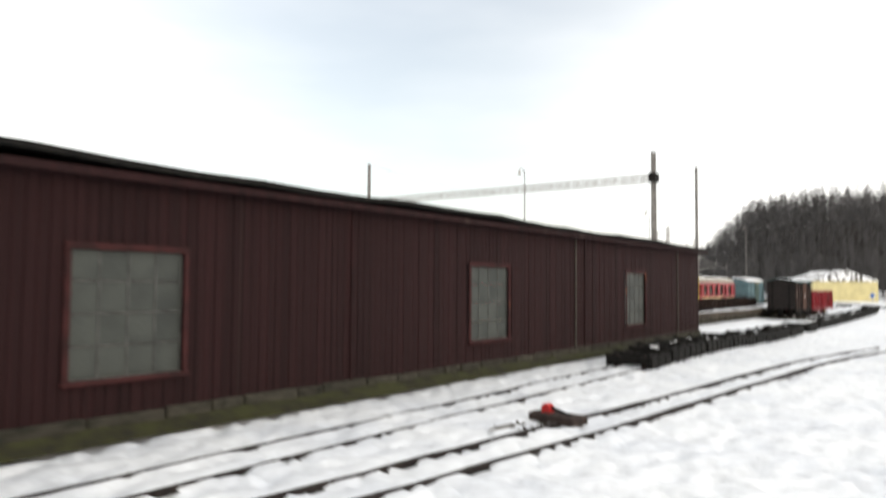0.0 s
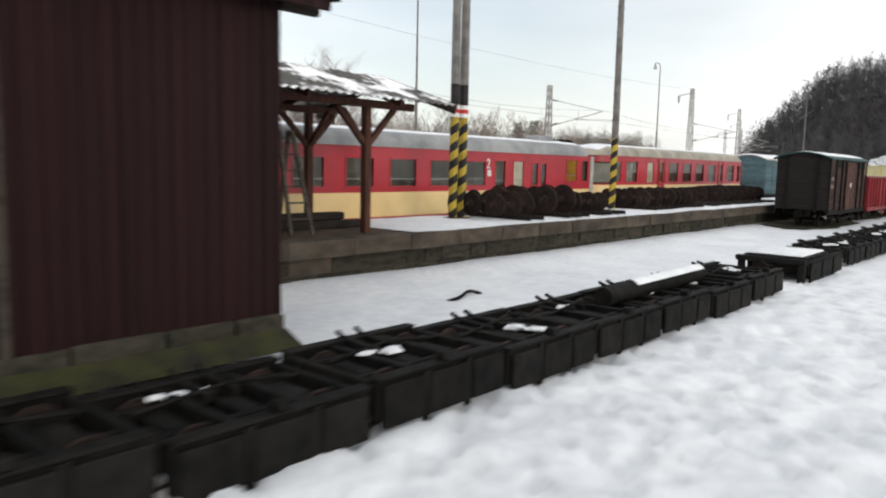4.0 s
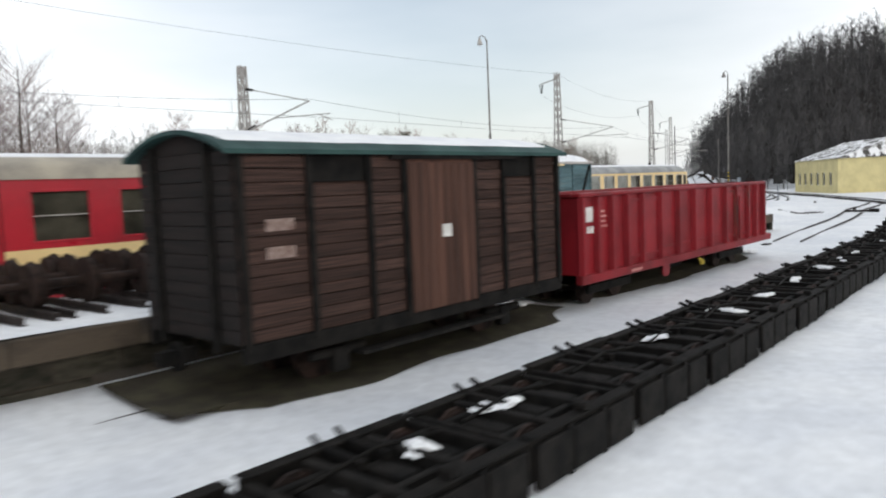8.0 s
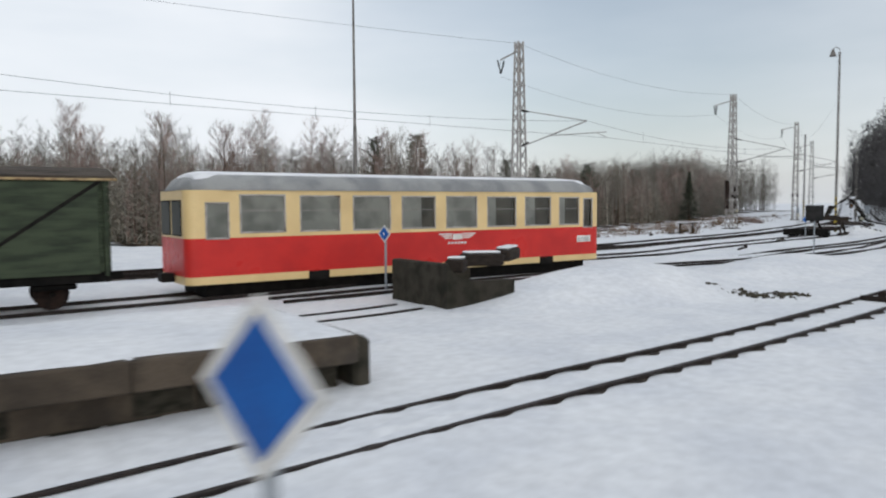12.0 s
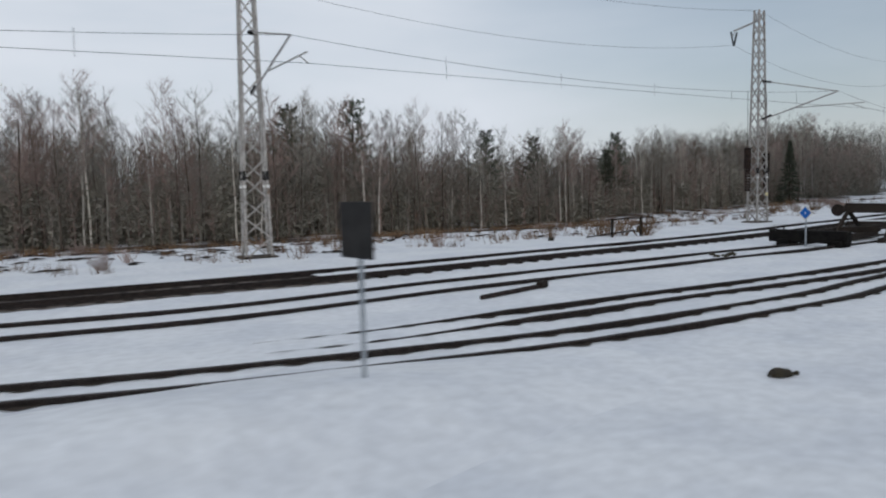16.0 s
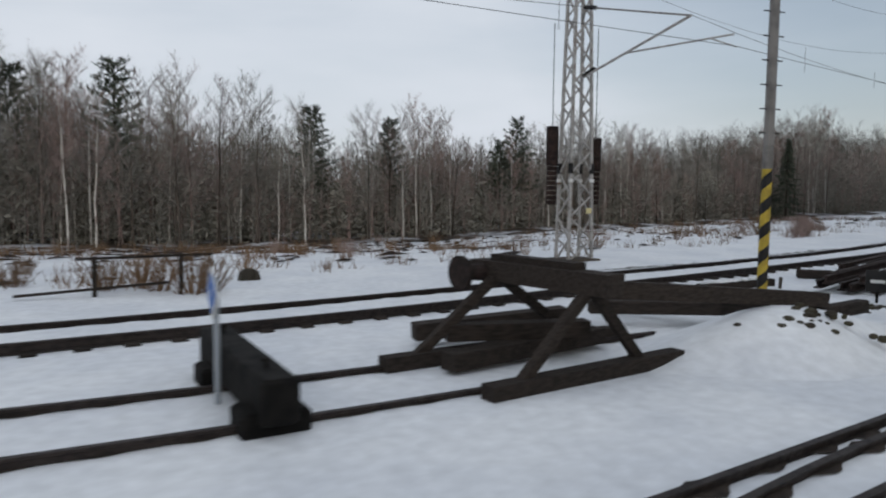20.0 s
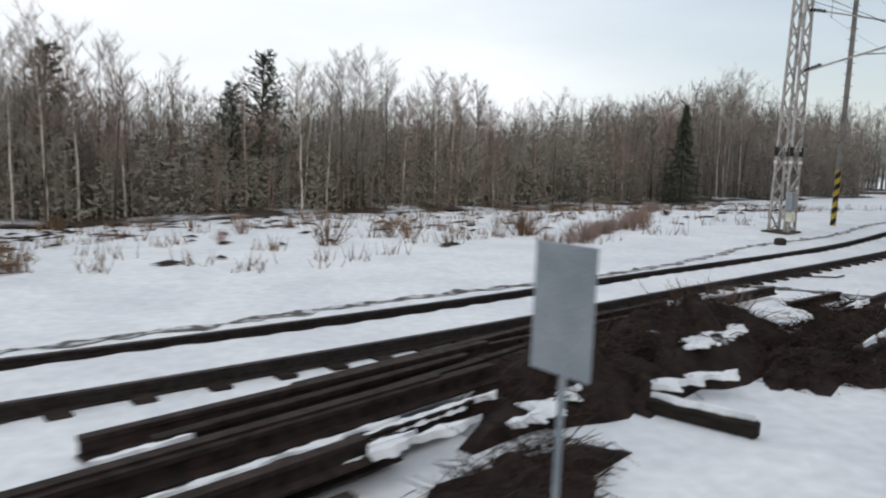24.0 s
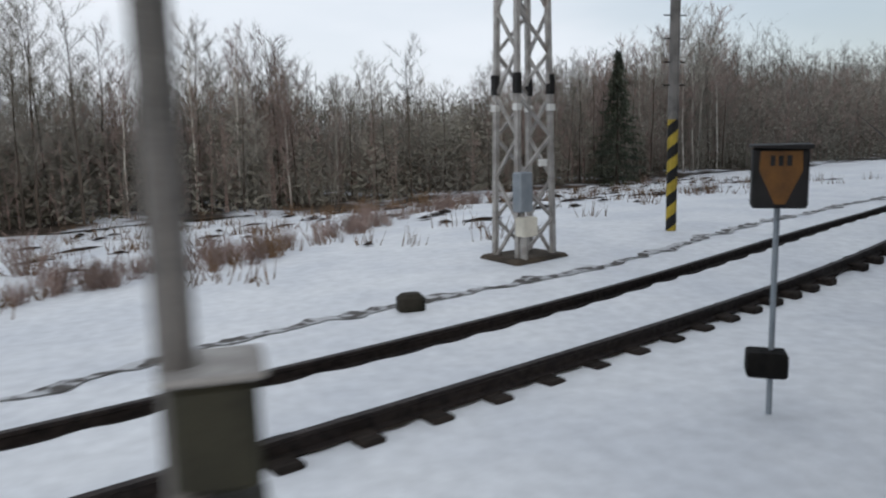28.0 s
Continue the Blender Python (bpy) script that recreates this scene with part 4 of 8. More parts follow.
# ---- the open shelter ----
def build_shelter():
    sh = thing("platform_shelter", pose(0, 0, PLAT_Z), "open timber shelter with a corrugated roof under patchy snow", "shelter")
    posts = [(37.4, 6.55), (37.9, 9.0), (33.4, 6.55), (33.4, 9.0), (29.2, 6.55), (29.2, 9.0)]
    for x, y in posts:
        p = part("post", Shape().box(x - 0.08, x + 0.08, y - 0.08, y + 0.08, -0.02, 2.5, 0.015), WOOD, sh)
        for s in (-1, 1):
            part("brace", Shape().bar((x + s * 0.06, y, 1.75), (x + s * 0.75, y, 2.45), 0.1, 0.1), WOOD, p)
        part("brace", Shape().bar((x, y + (0.06 if y < 7 else -0.06), 1.75), (x, y + (0.7 if y < 7 else -0.7), 2.45), 0.1, 0.1), WOOD, p)
    for y in (6.55, 9.0):
        part("purlin", Shape().box(28.4, 38.7, y - 0.07, y + 0.07, 2.45, 2.6, 0.015), WOOD, sh)
    for x in (29.2, 31.3, 33.4, 35.4, 37.6):
        part("rafter", Shape().bar((x, 5.75, 2.5), (x, 7.8, 3.15), 0.08, 0.12).bar((x, 7.8, 3.15), (x, 9.8, 2.5), 0.08, 0.12), WOOD, sh)
    for side in (0, 1):
        s = Shape()
        ya, yb = (5.55, 7.8) if side == 0 else (10.0, 7.8)
        n, v = 110, []
        for i in range(n + 1):
            x = 28.2 + 10.7 * i / n
            w = 0.025 * math.cos(i * math.pi)
            v += [(x, ya, 2.55 + w), (x, yb, 3.28 + w)]
        s.add(v, [(2 * i, 2 * i + 2, 2 * i + 3, 2 * i + 1) for i in range(n)])
        part("roof_sheet", s, ROOF_SHEET, sh, "grey corrugated sheet under patchy snow")
    part("fascia_board", Shape().bar((38.92, 5.55, 2.48), (38.92, 7.8, 3.2), 0.03, 0.2).bar((38.92, 7.8, 3.2), (38.92, 10.0, 2.48), 0.03, 0.2), GREY_WOOD, sh)
    part("gable_board", Shape().box(38.0, 38.9, 7.4, 8.2, 3.0, 3.1), GREY_WOOD, sh)
    for x0, x1, y0, z0 in ((35.2, 38.0, 7.9, 0.0), (35.4, 38.3, 7.6, 0.0), (35.0, 37.9, 7.75, 0.165)):
        solid("stacked_timber", Shape().box(x0, x1, y0, y0 + 0.25, z0, z0 + 0.155, 0.02), SLEEPER, pose(0, 0, PLAT_Z), "dark squared timber stacked under the shelter", "timber", "timbers under the shelter")
    ld = thing("step_ladder", pose(36.0, 7.3, PLAT_Z), "brown wooden step ladder standing open", "ladder")
    for s in (-1, 1):
        for x in (-0.25, 0.25):
            part("stile", Shape().bar((x, s * 0.55, 0), (x * 0.6, s * 0.05, 1.95), 0.05, 0.07), GREY_WOOD, ld)
    for k in range(6):
        part("rung", Shape().bar((-0.24 + 0.015 * k, -0.48 + 0.075 * k, 0.3 * (k + 1)), (0.24 - 0.015 * k, -0.48 + 0.075 * k, 0.3 * (k + 1)), 0.06, 0.03), GREY_WOOD, ld)
    b = thing("yellow_trolley", pose(33.0, 6.6, PLAT_Z), "small yellow hand trolley beside a shelter post", "trolley")
    part("tray", Shape().box(-0.35, 0.35, -0.2, 0.2, 0.12, 0.16, 0.01), YELLOW, b)
    for x in (-0.25, 0.25):
        part("wheel", Shape().tube([(x, -0.22, 0.08), (x, -0.18, 0.08)], 0.08, 10), BLACK, b)
    part("handle", Shape().tube([(0.33, -0.15, 0.15), (0.42, -0.15, 0.4), (0.42, 0.15, 0.4), (0.33, 0.15, 0.15)], 0.015, 6), YELLOW, b)


ROOF_SHEET = surface("roof_sheet_with_snow", (0.11, 0.105, 0.1), (0.07, 0.067, 0.064), 4.0, 0.8, 0, 0.3, 40.0, dirt=(0.8, 0.81, 0.83), dirt_at=0.44)
build_shelter()


# ---- walls with openings ----
def panel(s, x0, x1, z0, z1, ya, yb, holes, bands):
    """Fills a wall between ya and yb but for its holes (x0, x1, z0, z1); bands gives the material index up to each height."""
    xs = sorted({x0, x1, *[e for h in holes for e in h[:2] if x0 < e < x1]})
    zs = sorted({z0, z1, *[e for h in holes for e in h[2:4] if z0 < e < z1], *[b for b, _ in bands if z0 < b < z1]})
    for c, d in zip(zs, zs[1:]):
        mi = next((k for b, k in bands if (c + d) / 2 < b), bands[-1][1])
        run = None
        for a, b in zip(xs, xs[1:]):
            hole = any(h[0] <= (a + b) / 2 <= h[1] and h[2] <= (c + d) / 2 <= h[3] for h in holes)
            if hole:
                if run is not None:
                    s.box(run, a, ya, yb, c, d, mi=mi)
                run = None
            elif run is None:
                run = a
        if run is not None:
            s.box(run, x1, ya, yb, c, d, mi=mi)
    return s


def round_corner(s, cx, cy, r, a0, a1, z0, z1, bands, n=6, dx=0.0):
    """A curved upright panel from angle a0 to a1 about (cx, cy)."""
    zs = sorted({z0, z1, *[b for b, _ in bands if z0 < b < z1]})
    for c, d in zip(zs, zs[1:]):
        mi = next((k for b, k in bands if (c + d) / 2 < b), bands[-1][1])
        p = [(cx + r * math.cos(radians(a0 + (a1 - a0) * k / n)), cy + r * math.sin(radians(a0 + (a1 - a0) * k / n))) for k in range(n + 1)]
        for (ax, ay), (bx, by) in zip(p, p[1:]):
            s.add([(ax, ay, c), (bx, by, c), (bx, by, d), (ax, ay, d)], [(0, 1, 2, 3), (3, 2, 1, 0)][:1], mi)
    return s


def roof_shape(x0, x1, w, z, rise, taper=0.5, n=10, m=12):
    """A rounded roof over y 0..w that comes down at both ends."""
    s, v = Shape(), []
    for i in range(m + 1):
        t = i / m
        x = x0 + (x1 - x0) * (0.5 - 0.5 * math.cos(math.pi * t)) if taper else x0 + (x1 - x0) * t
        near = min(x - x0, x1 - x)
        k = 1.0 if not taper else math.sqrt(max(0.0, 1 - max(0.0, 1 - near / taper) ** 2))
        for j in range(n + 1):
            a = math.pi * j / n
            y = w / 2 - (w / 2 + 0.04) * math.copysign(abs(math.cos(a)) ** 0.75, math.cos(a)) * (0.55 + 0.45 * k)
            v.append((x, y, z + rise * (math.sin(a) ** 0.8) * k))
    c = n + 1
    f = [(i * c + j, (i + 1) * c + j, (i + 1) * c + j + 1, i * c + j + 1) for i in range(m) for j in range(n)]
    f += [tuple(range(n, -1, -1)), tuple(range(m * c, m * c + c))]
    return s.add(v, f)


def build_railcar(name, m, length, wins, bands, mats, z_low, z_eave, rise, label, w=2.3, ends=0.5, frame_mat=None, roof_mat=None, group="parked railcars", bar_at=0.26, bow=()):
    """wins: (x0, x1, z0, z1, curtain); y = 0 is the near side."""
    car = thing(name, m, label, "railcar", group)
    s = Shape()
    panel(s, ends, length - ends, z_low, z_eave, 0.0, 0.06, wins, bands)
    panel(s, ends, length - ends, z_low, z_eave, w - 0.06, w, [], bands)
    if ends > 0.1:
        a = 180
        for a0, a1, z0, z1 in bow:
            round_corner(s, ends, ends, ends, a, a0, z_low, z_eave, bands, 3)
            round_corner(s, ends, ends, ends, a0, a1, z_low, z0, bands, 9)
            round_corner(s, ends, ends, ends, a0, a1, z1, z_eave, bands, 9)
            a = a1
        round_corner(s, ends, ends, ends, a, 270, z_low, z_eave, bands)
        round_corner(s, ends, w - ends, ends, 90, 180, z_low, z_eave, bands)
        for cy, a0, a1 in ((ends, 270, 360), (w - ends, 0, 90)):
            round_corner(s, length - ends, cy, ends, a0, a1, z_low, z_eave, bands)
    zs = sorted({z_low, z_eave, *[b for b, _ in bands if z_low < b < z_eave]})
    for c, d in zip(zs, zs[1:]):
        mi = next((k for b, k in bands if (c + d) / 2 < b), bands[-1][1])
        s.box(0.0, 0.05, ends, w - ends, c, d, mi=mi).box(length - 0.05, length, ends, w - ends, c, d, mi=mi)
    part("body", s, mats, car)
    part("roof", roof_shape(-0.02, length + 0.02, w, z_eave, rise, ends + 0.5 if ends > 0.1 else 0.4), roof_mat or CAR_GREY, car, soft=True)
    part("inner_floor", Shape().box(0.1, length - 0.1, 0.07, w - 0.07, z_low + 0.3, z_low + 0.36), INSIDE, car)
    part("partition", Shape().box(length * 0.3, length * 0.3 + 0.04, 0.08, w - 0.08, z_low + 0.36, z_eave - 0.05).box(length * 0.72, length * 0.72 + 0.04, 0.08, w - 0.08, z_low + 0.36, z_eave - 0.05), INSIDE, car)
    for a0, a1, z0, z1 in bow:
        ring = lambda r, z: [(ends + r * math.cos(radians(a0 + (a1 - a0) * k / 9)), ends + r * math.sin(radians(a0 + (a1 - a0) * k / 9)), z) for k in range(10)]
        fr = part("curved_window", Shape().tube(ring(ends, z0), 0.022, 6).tube(ring(ends, z1), 0.022, 6).tube([ring(ends, z0)[0], ring(ends, z1)[0]], 0.022, 6).tube([ring(ends, z0)[-1], ring(ends, z1)[-1]], 0.022, 6), DARK_STEEL, car)
        quads = [(k, k + 1, 11 + k, 10 + k) for k in range(9)]
        part("pane", Shape().add(ring(ends - 0.012, z0) + ring(ends - 0.012, z1), quads), GLASS, fr).visible_shadow = False
        part("blind", Shape().add(ring(ends - 0.07, z0 - 0.03) + ring(ends - 0.07, z1 + 0.03), quads), PALE_BLIND, fr)
    # added panel just behind the panes, catching light so windows read dim grey
    part("inner_lining", Shape().box(max(0.3, ends + 0.05), length - max(0.3, ends + 0.05), 0.11, 0.14, z_low + 0.36, z_eave - 0.06), INSIDE, car)
    for a, b, c, d, curtain in wins:
        fr = part("window", Shape().box(a - 0.03, b + 0.03, -0.012, 0.02, d - 0.015, d + 0.03, 0.006).box(a - 0.03, b + 0.03, -0.012, 0.02, c - 0.03, c + 0.015, 0.006).box(a - 0.03, a + 0.015, -0.012, 0.02, c, d, 0.006).box(b - 0.015, b + 0.03, -0.012, 0.02, c, d, 0.006), frame_mat or CAR_RED, car)
        pane = part("pane", Shape().add([(a + 0.01, 0.025, c + 0.01), (b - 0.01, 0.025, c + 0.01), (b - 0.01, 0.025, d - 0.01), (a + 0.01, 0.025, d - 0.01)], [(0, 1, 2, 3)]), GLASS, fr)
        pane.visible_shadow = False
        if d - c < 0.95 and b - a > 0.5:
            part("glazing_bar", Shape().box(a, b, 0.012, 0.038, c + (d - c) * bar_at, c + (d - c) * bar_at + 0.02), GALV, fr)
        if curtain:
            share, cloth = curtain if isinstance(curtain, tuple) else (curtain, CURTAIN)
            part("curtain", Shape().box(a, a + (b - a) * share, 0.034, 0.042, c + 0.005, d - 0.005), cloth, fr)
    part("underframe", Shape().box(0.5, length - 0.5, 0.25, w - 0.25, z_low - 0.35, z_low + 0.02), DARK_STEEL, car)
    for x in (length * 0.17, length * 0.83):
        bog = part("bogie", Shape().box(x - 1.0, x + 1.0, 0.35, 0.45, z_low - 0.42, z_low - 0.2, 0.02).box(x - 1.0, x + 1.0, w - 0.45, w - 0.35, z_low - 0.42, z_low - 0.2, 0.02), DARK_STEEL, car)
        for dx in (-0.65, 0.65):
            part("wheel", Shape().tube([(x + dx, 0.55, z_low - 0.38), (x + dx, 0.65, z_low - 0.38)], 0.32, 14), WHEEL, bog)
    # snow along the roof
    top = Shape()
    v, n = [], 40
    for i in range(n + 1):
        x = 0.3 + (length - 0.6) * (0.5 - 0.5 * math.cos(math.pi * i / n))
        near, taper = min(x, length - x) + 0.02, ends + 0.5 if ends > 0.1 else 0.4
        low = math.sqrt(max(0.0, 1 - max(0.0, 1 - near / taper) ** 2))
        for j, t in enumerate((-0.42, -0.3, 0.0, 0.3, 0.42)):
            q = t + (0.05 * noise.noise((x * 1.3, j, 1)) if j in (0, 4) else 0)
            h = min(abs(q) * 2, 0.98)
            v.append((x, w / 2 + q * w * (0.55 + 0.45 * low), z_eave + rise * (1 - h ** 2.6) ** 0.55 * low + (0.05 if j in (1, 2, 3) and 0 < i < n else -0.02)))
    part("snow_cover", top.add(v, [(i * 5 + j, (i + 1) * 5 + j, (i + 1) * 5 + j + 1, i * 5 + j + 1) for i in range(n) for j in range(4)]), SNOW_CAP, car, "snow lying along the roof", soft=True)
    return car


W1, W2 = 1.42, 2.16
OLD_BANDS = [(0.62, 0), (1.27, 1), (9, 0)]
c1 = [(a - 24.0, b - 24.0, W1, W2, k) for a, b, k in ((24.9, 25.9, 0), (26.5, 27.5, 0), (28.1, 29.1, 0), (29.7, 30.7, 0), (31.9, 32.5, 0), (33.4, 34.4, 0), (35.1, 36.1, 0), (36.7, 37.7, 0), (38.2, 39.15, 0), (39.85, 40.8, 0), (41.4, 42.4, 0), (42.98, 43.95, 0), (44.55, 45.5, 0), (48.0, 48.36, 0), (48.52, 48.86, 0))]
c1 += [(45.98 - 24, 46.52 - 24, 1.35, 2.2, 0), (46.95 - 24, 47.52 - 24, 1.36, 2.2, 1.0), (50.12 - 24, 50.85 - 24, 1.55, 2.3, (1.0, OCHRE)), (51.18 - 24, 51.6 - 24, 1.55, 2.3, 0)]
build_railcar("railcar", pose(23.88, 9.85, 0), 28.0, c1, OLD_BANDS, (CAR_RED, CAR_CREAM), 0.42, 2.46, 0.5, "red and cream railcar with a snowy grey roof beside the platform", ends=0.22)
c2 = [(a - 53.25, b - 53.25, c, d, k) for a, b, c, d, k in ((54.46, 54.84, 1.52, 2.35, (1.0, PALE_BLIND)), (55.3, 56.3, 1.5, 2.35, (0.62, GREY_BLIND)), (57.19, 57.83, 1.46, 2.34, 1.0), (58.4, 58.8, 1.5, 2.38, (1.0, BROWN_BLIND)), (59.4, 60.36, 1.5, 2.36, 0), (60.92, 61.86, 1.5, 2.36, 0), (62.4, 63.36, 1.5, 2.36, 0), (63.9, 64.88, 1.5, 2.36, 0), (65.37, 65.8, 1.5, 2.36, 0), (66.42, 67.46, 1.5, 2.36, 0), (67.9, 68.6, 1.5, 2.36, 0))]
car2 = build_railcar("railcar", pose(53.25, 10.28, 0), 16.1, c2, [(0.78, 0), (1.38, 1), (9, 0)], (CAR_RED, CAR_CREAM), 0.5, 2.56, 0.46, "red and cream railcar with a rounded snowy front", ends=1.1, roof_mat=ROOF_BEIGE, bar_at=0.5, bow=((183, 193, 1.62, 2.25), (200, 264, 1.46, 2.28)))
for x in (58.27, 65.2):
    door = part("door", Shape().box(x - 53.25, x - 53.25 + 0.66, -0.014, -0.003, 0.58, 1.44, 0.004), CAR_RED, car2, "red door with a brown window")
    for dx in (0.0, 0.64):
        part("door_post", Shape().box(x - 53.25 + dx, x - 53.23 + dx, -0.022, -0.003, 0.58, 2.5, 0.004), FRAME_RED, door)
part("number_strip", Shape().box(1.35, 2.2, -0.008, -0.003, 1.24, 1.27), SIGN_GREY, car2)
CAR_RED3 = surface("bright_red_paint", (0.55, 0.035, 0.03), (0.44, 0.028, 0.026), 1.2, 0.3, 0, 0.05, 90.0)
# the cream-over-red railcar
c3 = [((a - 84.45) * 0.982, (b - 84.45) * 0.982, c, d, k) for a, b, c, d, k in ((84.92, 85.42, 1.42, 2.2, (1.0, GREY_BLIND)), (85.72, 86.8, 1.54, 2.38, (1.0, GREY_BLIND)), (87.22, 88.26, 1.54, 2.36, (1.0, GREY_BLIND)), (88.67, 89.74, 1.53, 2.36, (1.0, GREY_BLIND)), (90.13, 91.17, 1.53, 2.35, (0.6, GREY_BLIND)), (91.58, 92.61, 1.52, 2.35, (1.0, GREY_BLIND)), (93.03, 94.08, 1.52, 2.34, (0.3, GREY_BLIND)), (94.47, 95.48, 1.52, 2.34, (0.4, GREY_BLIND)), (95.88, 96.7, 1.52, 2.33, (0.3, GREY_BLIND)), (96.93, 97.3, 1.42, 2.3, 0))]
car3 = build_railcar("railcar", pose(84.45, 14.75, -0.05), 13.0, c3, [(0.56, 0), (1.42, 1), (9, 0)], (CAR_CREAM, CAR_RED3), 0.38, 2.5, 0.42, "cream over red railcar with a grey roof dusted with snow", ends=0.25, frame_mat=GALV, bar_at=0.58)
for x in (2.9, 5.6, 10.4):
    part("skirt_gap", Shape().box(x, x + 0.55, -0.01, -0.003, 0.33, 0.56, 0.004), DARK_STEEL, car3)


def end_window(car, y0, y1, z0, z1):
    w = part("end_window", Shape().box(-0.014, -0.002, y0 - 0.03, y1 + 0.03, z0 - 0.03, z1 + 0.03, 0.004), DARK_STEEL, car)
    part("pane", Shape().box(-0.02, -0.0145, y0, y1, z0, z1), FROSTED, w)


end_window(car3, 0.32, 1.05, 1.5, 2.25)
end_window(car3, 1.25, 1.98, 1.5, 2.25)
part("coupling", Shape().box(-0.3, 0.0, 0.95, 1.35, 0.4, 0.6, 0.02), DARK_STEEL, car3)


def winged_badge(parent, x, y, z):
    s = Shape()
    for k in range(3):
        s.box(x - 0.62 + 0.09 * k, x - 0.18, y - 0.012, y - 0.002, z + 0.1 - 0.055 * k, z + 0.135 - 0.055 * k)
        s.box(x + 0.18, x + 0.62 - 0.09 * k, y - 0.012, y - 0.002, z + 0.1 - 0.055 * k, z + 0.135 - 0.055 * k)
    s.box(x - 0.16, x + 0.16, y - 0.012, y - 0.002, z - 0.04, z + 0.12)
    part("winged_badge", s, WHITE, parent, "white winged badge")
    b = Shape()
    for k in range(6):
        b.box(x - 0.32 + 0.11 * k, x - 0.25 + 0.11 * k, y - 0.012, y - 0.002, z - 0.16, z - 0.1)
    part("lettering", b, WHITE, parent)


winged_badge(car3, 7.35, 0, 1.22)
part("notice_plate", Shape().box(11.95, 12.55, -0.016, -0.002, 0.95, 1.15, 0.003), WHITE, car3, "white plate")
part("plate_print", Shape().box(12.0, 12.5, -0.021, -0.0165, 1.0, 1.02).box(12.0, 12.45, -0.021, -0.0165, 1.06, 1.08), SIGN_GREY, car3)


# ---- freight wagons ----
def wheelset(parent, x, y, gauge=0.76, r=0.3, z=0.0):
    ax = part("axle", Shape().tube([(x, y - gauge / 2 - 0.2, z + r), (x, y + gauge / 2 + 0.2, z + r)], 0.05, 8), DARK_STEEL, parent)
    for s in (-1, 1):
        part("wheel", Shape().tube([(x, y + s * gauge / 2 - 0.05, z + r), (x, y + s * gauge / 2 + 0.05, z + r)], r, 16), WHEEL, ax)


def boarded_side(parent, x0, x1, z0, z1, y, mat, pitch=0.14, seed=0, face=-1):
    rng = random.Random(seed)
    me = Shape().box(-0.5, 0.5, -0.02, 0.02, 0, 1, 0.012).mesh("board", mat)
    z = z0
    while z < z1 - 0.02:
        h = min(pitch * rng.uniform(0.92, 1.08), z1 - z)
        ob = new("board", me)
        ob.parent = parent
        ob.matrix_basis = Matrix.Translation(((x0 + x1) / 2, y + rng.uniform(-0.008, 0.008), z)) @ Matrix.Rotation(radians(rng.uniform(-0.25, 0.25)), 4, "Y") @ Matrix.Diagonal((x1 - x0 - 0.004, 1, h - 0.012, 1))
        z += h


def arched_roof(x0, x1, w, z, rise, over=0.12):
    s, v, n = Shape(), [], 12
    for x in (x0, x1):
        for t in (0.0, -0.05):
            for j in range(n + 1):
                q = -1 + 2 * j / n
                v.append((x, w / 2 + q * (w / 2 + over), z + rise * (1 - q * q) + t))
    c = n + 1
    f = [(j, j + 1, 2 * c + j + 1, 2 * c + j) for j in range(n)] + [(c + j + 1, c + j, 3 * c + j, 3 * c + j + 1) for j in range(n)]
    f += [(j + 1, j, c + j, c + j + 1) for j in range(n)] + [(2 * c + j, 2 * c + j + 1, 3 * c + j + 1, 3 * c + j) for j in range(n)]
    return s.add(v, f + [(0, 2 * c, 3 * c, c), (n, c + n, 3 * c + n, 2 * c + n)])


def roof_snow(x0, x1, w, z, rise, over=0.1, t=0.045, seed=0):
    s, v, n, m = Shape(), [], 8, 30
    for i in range(m + 1):
        x = x0 + (x1 - x0) * i / m
        for j in range(n + 1):
            q = -1 + 2 * j / n
            k = 0 if j in (0, n) or i in (0, m) else t * (1 + 0.4 * noise.noise((x * 1.5, q * 2, seed)))
            v.append((x, w / 2 + q * (w / 2 + over), z + rise * (1 - q * q) + 0.006 + k))
    return s.add(v, [(i * (n + 1) + j, (i + 1) * (n + 1) + j, (i + 1) * (n + 1) + j + 1, i * (n + 1) + j + 1) for i in range(m) for j in range(n)])


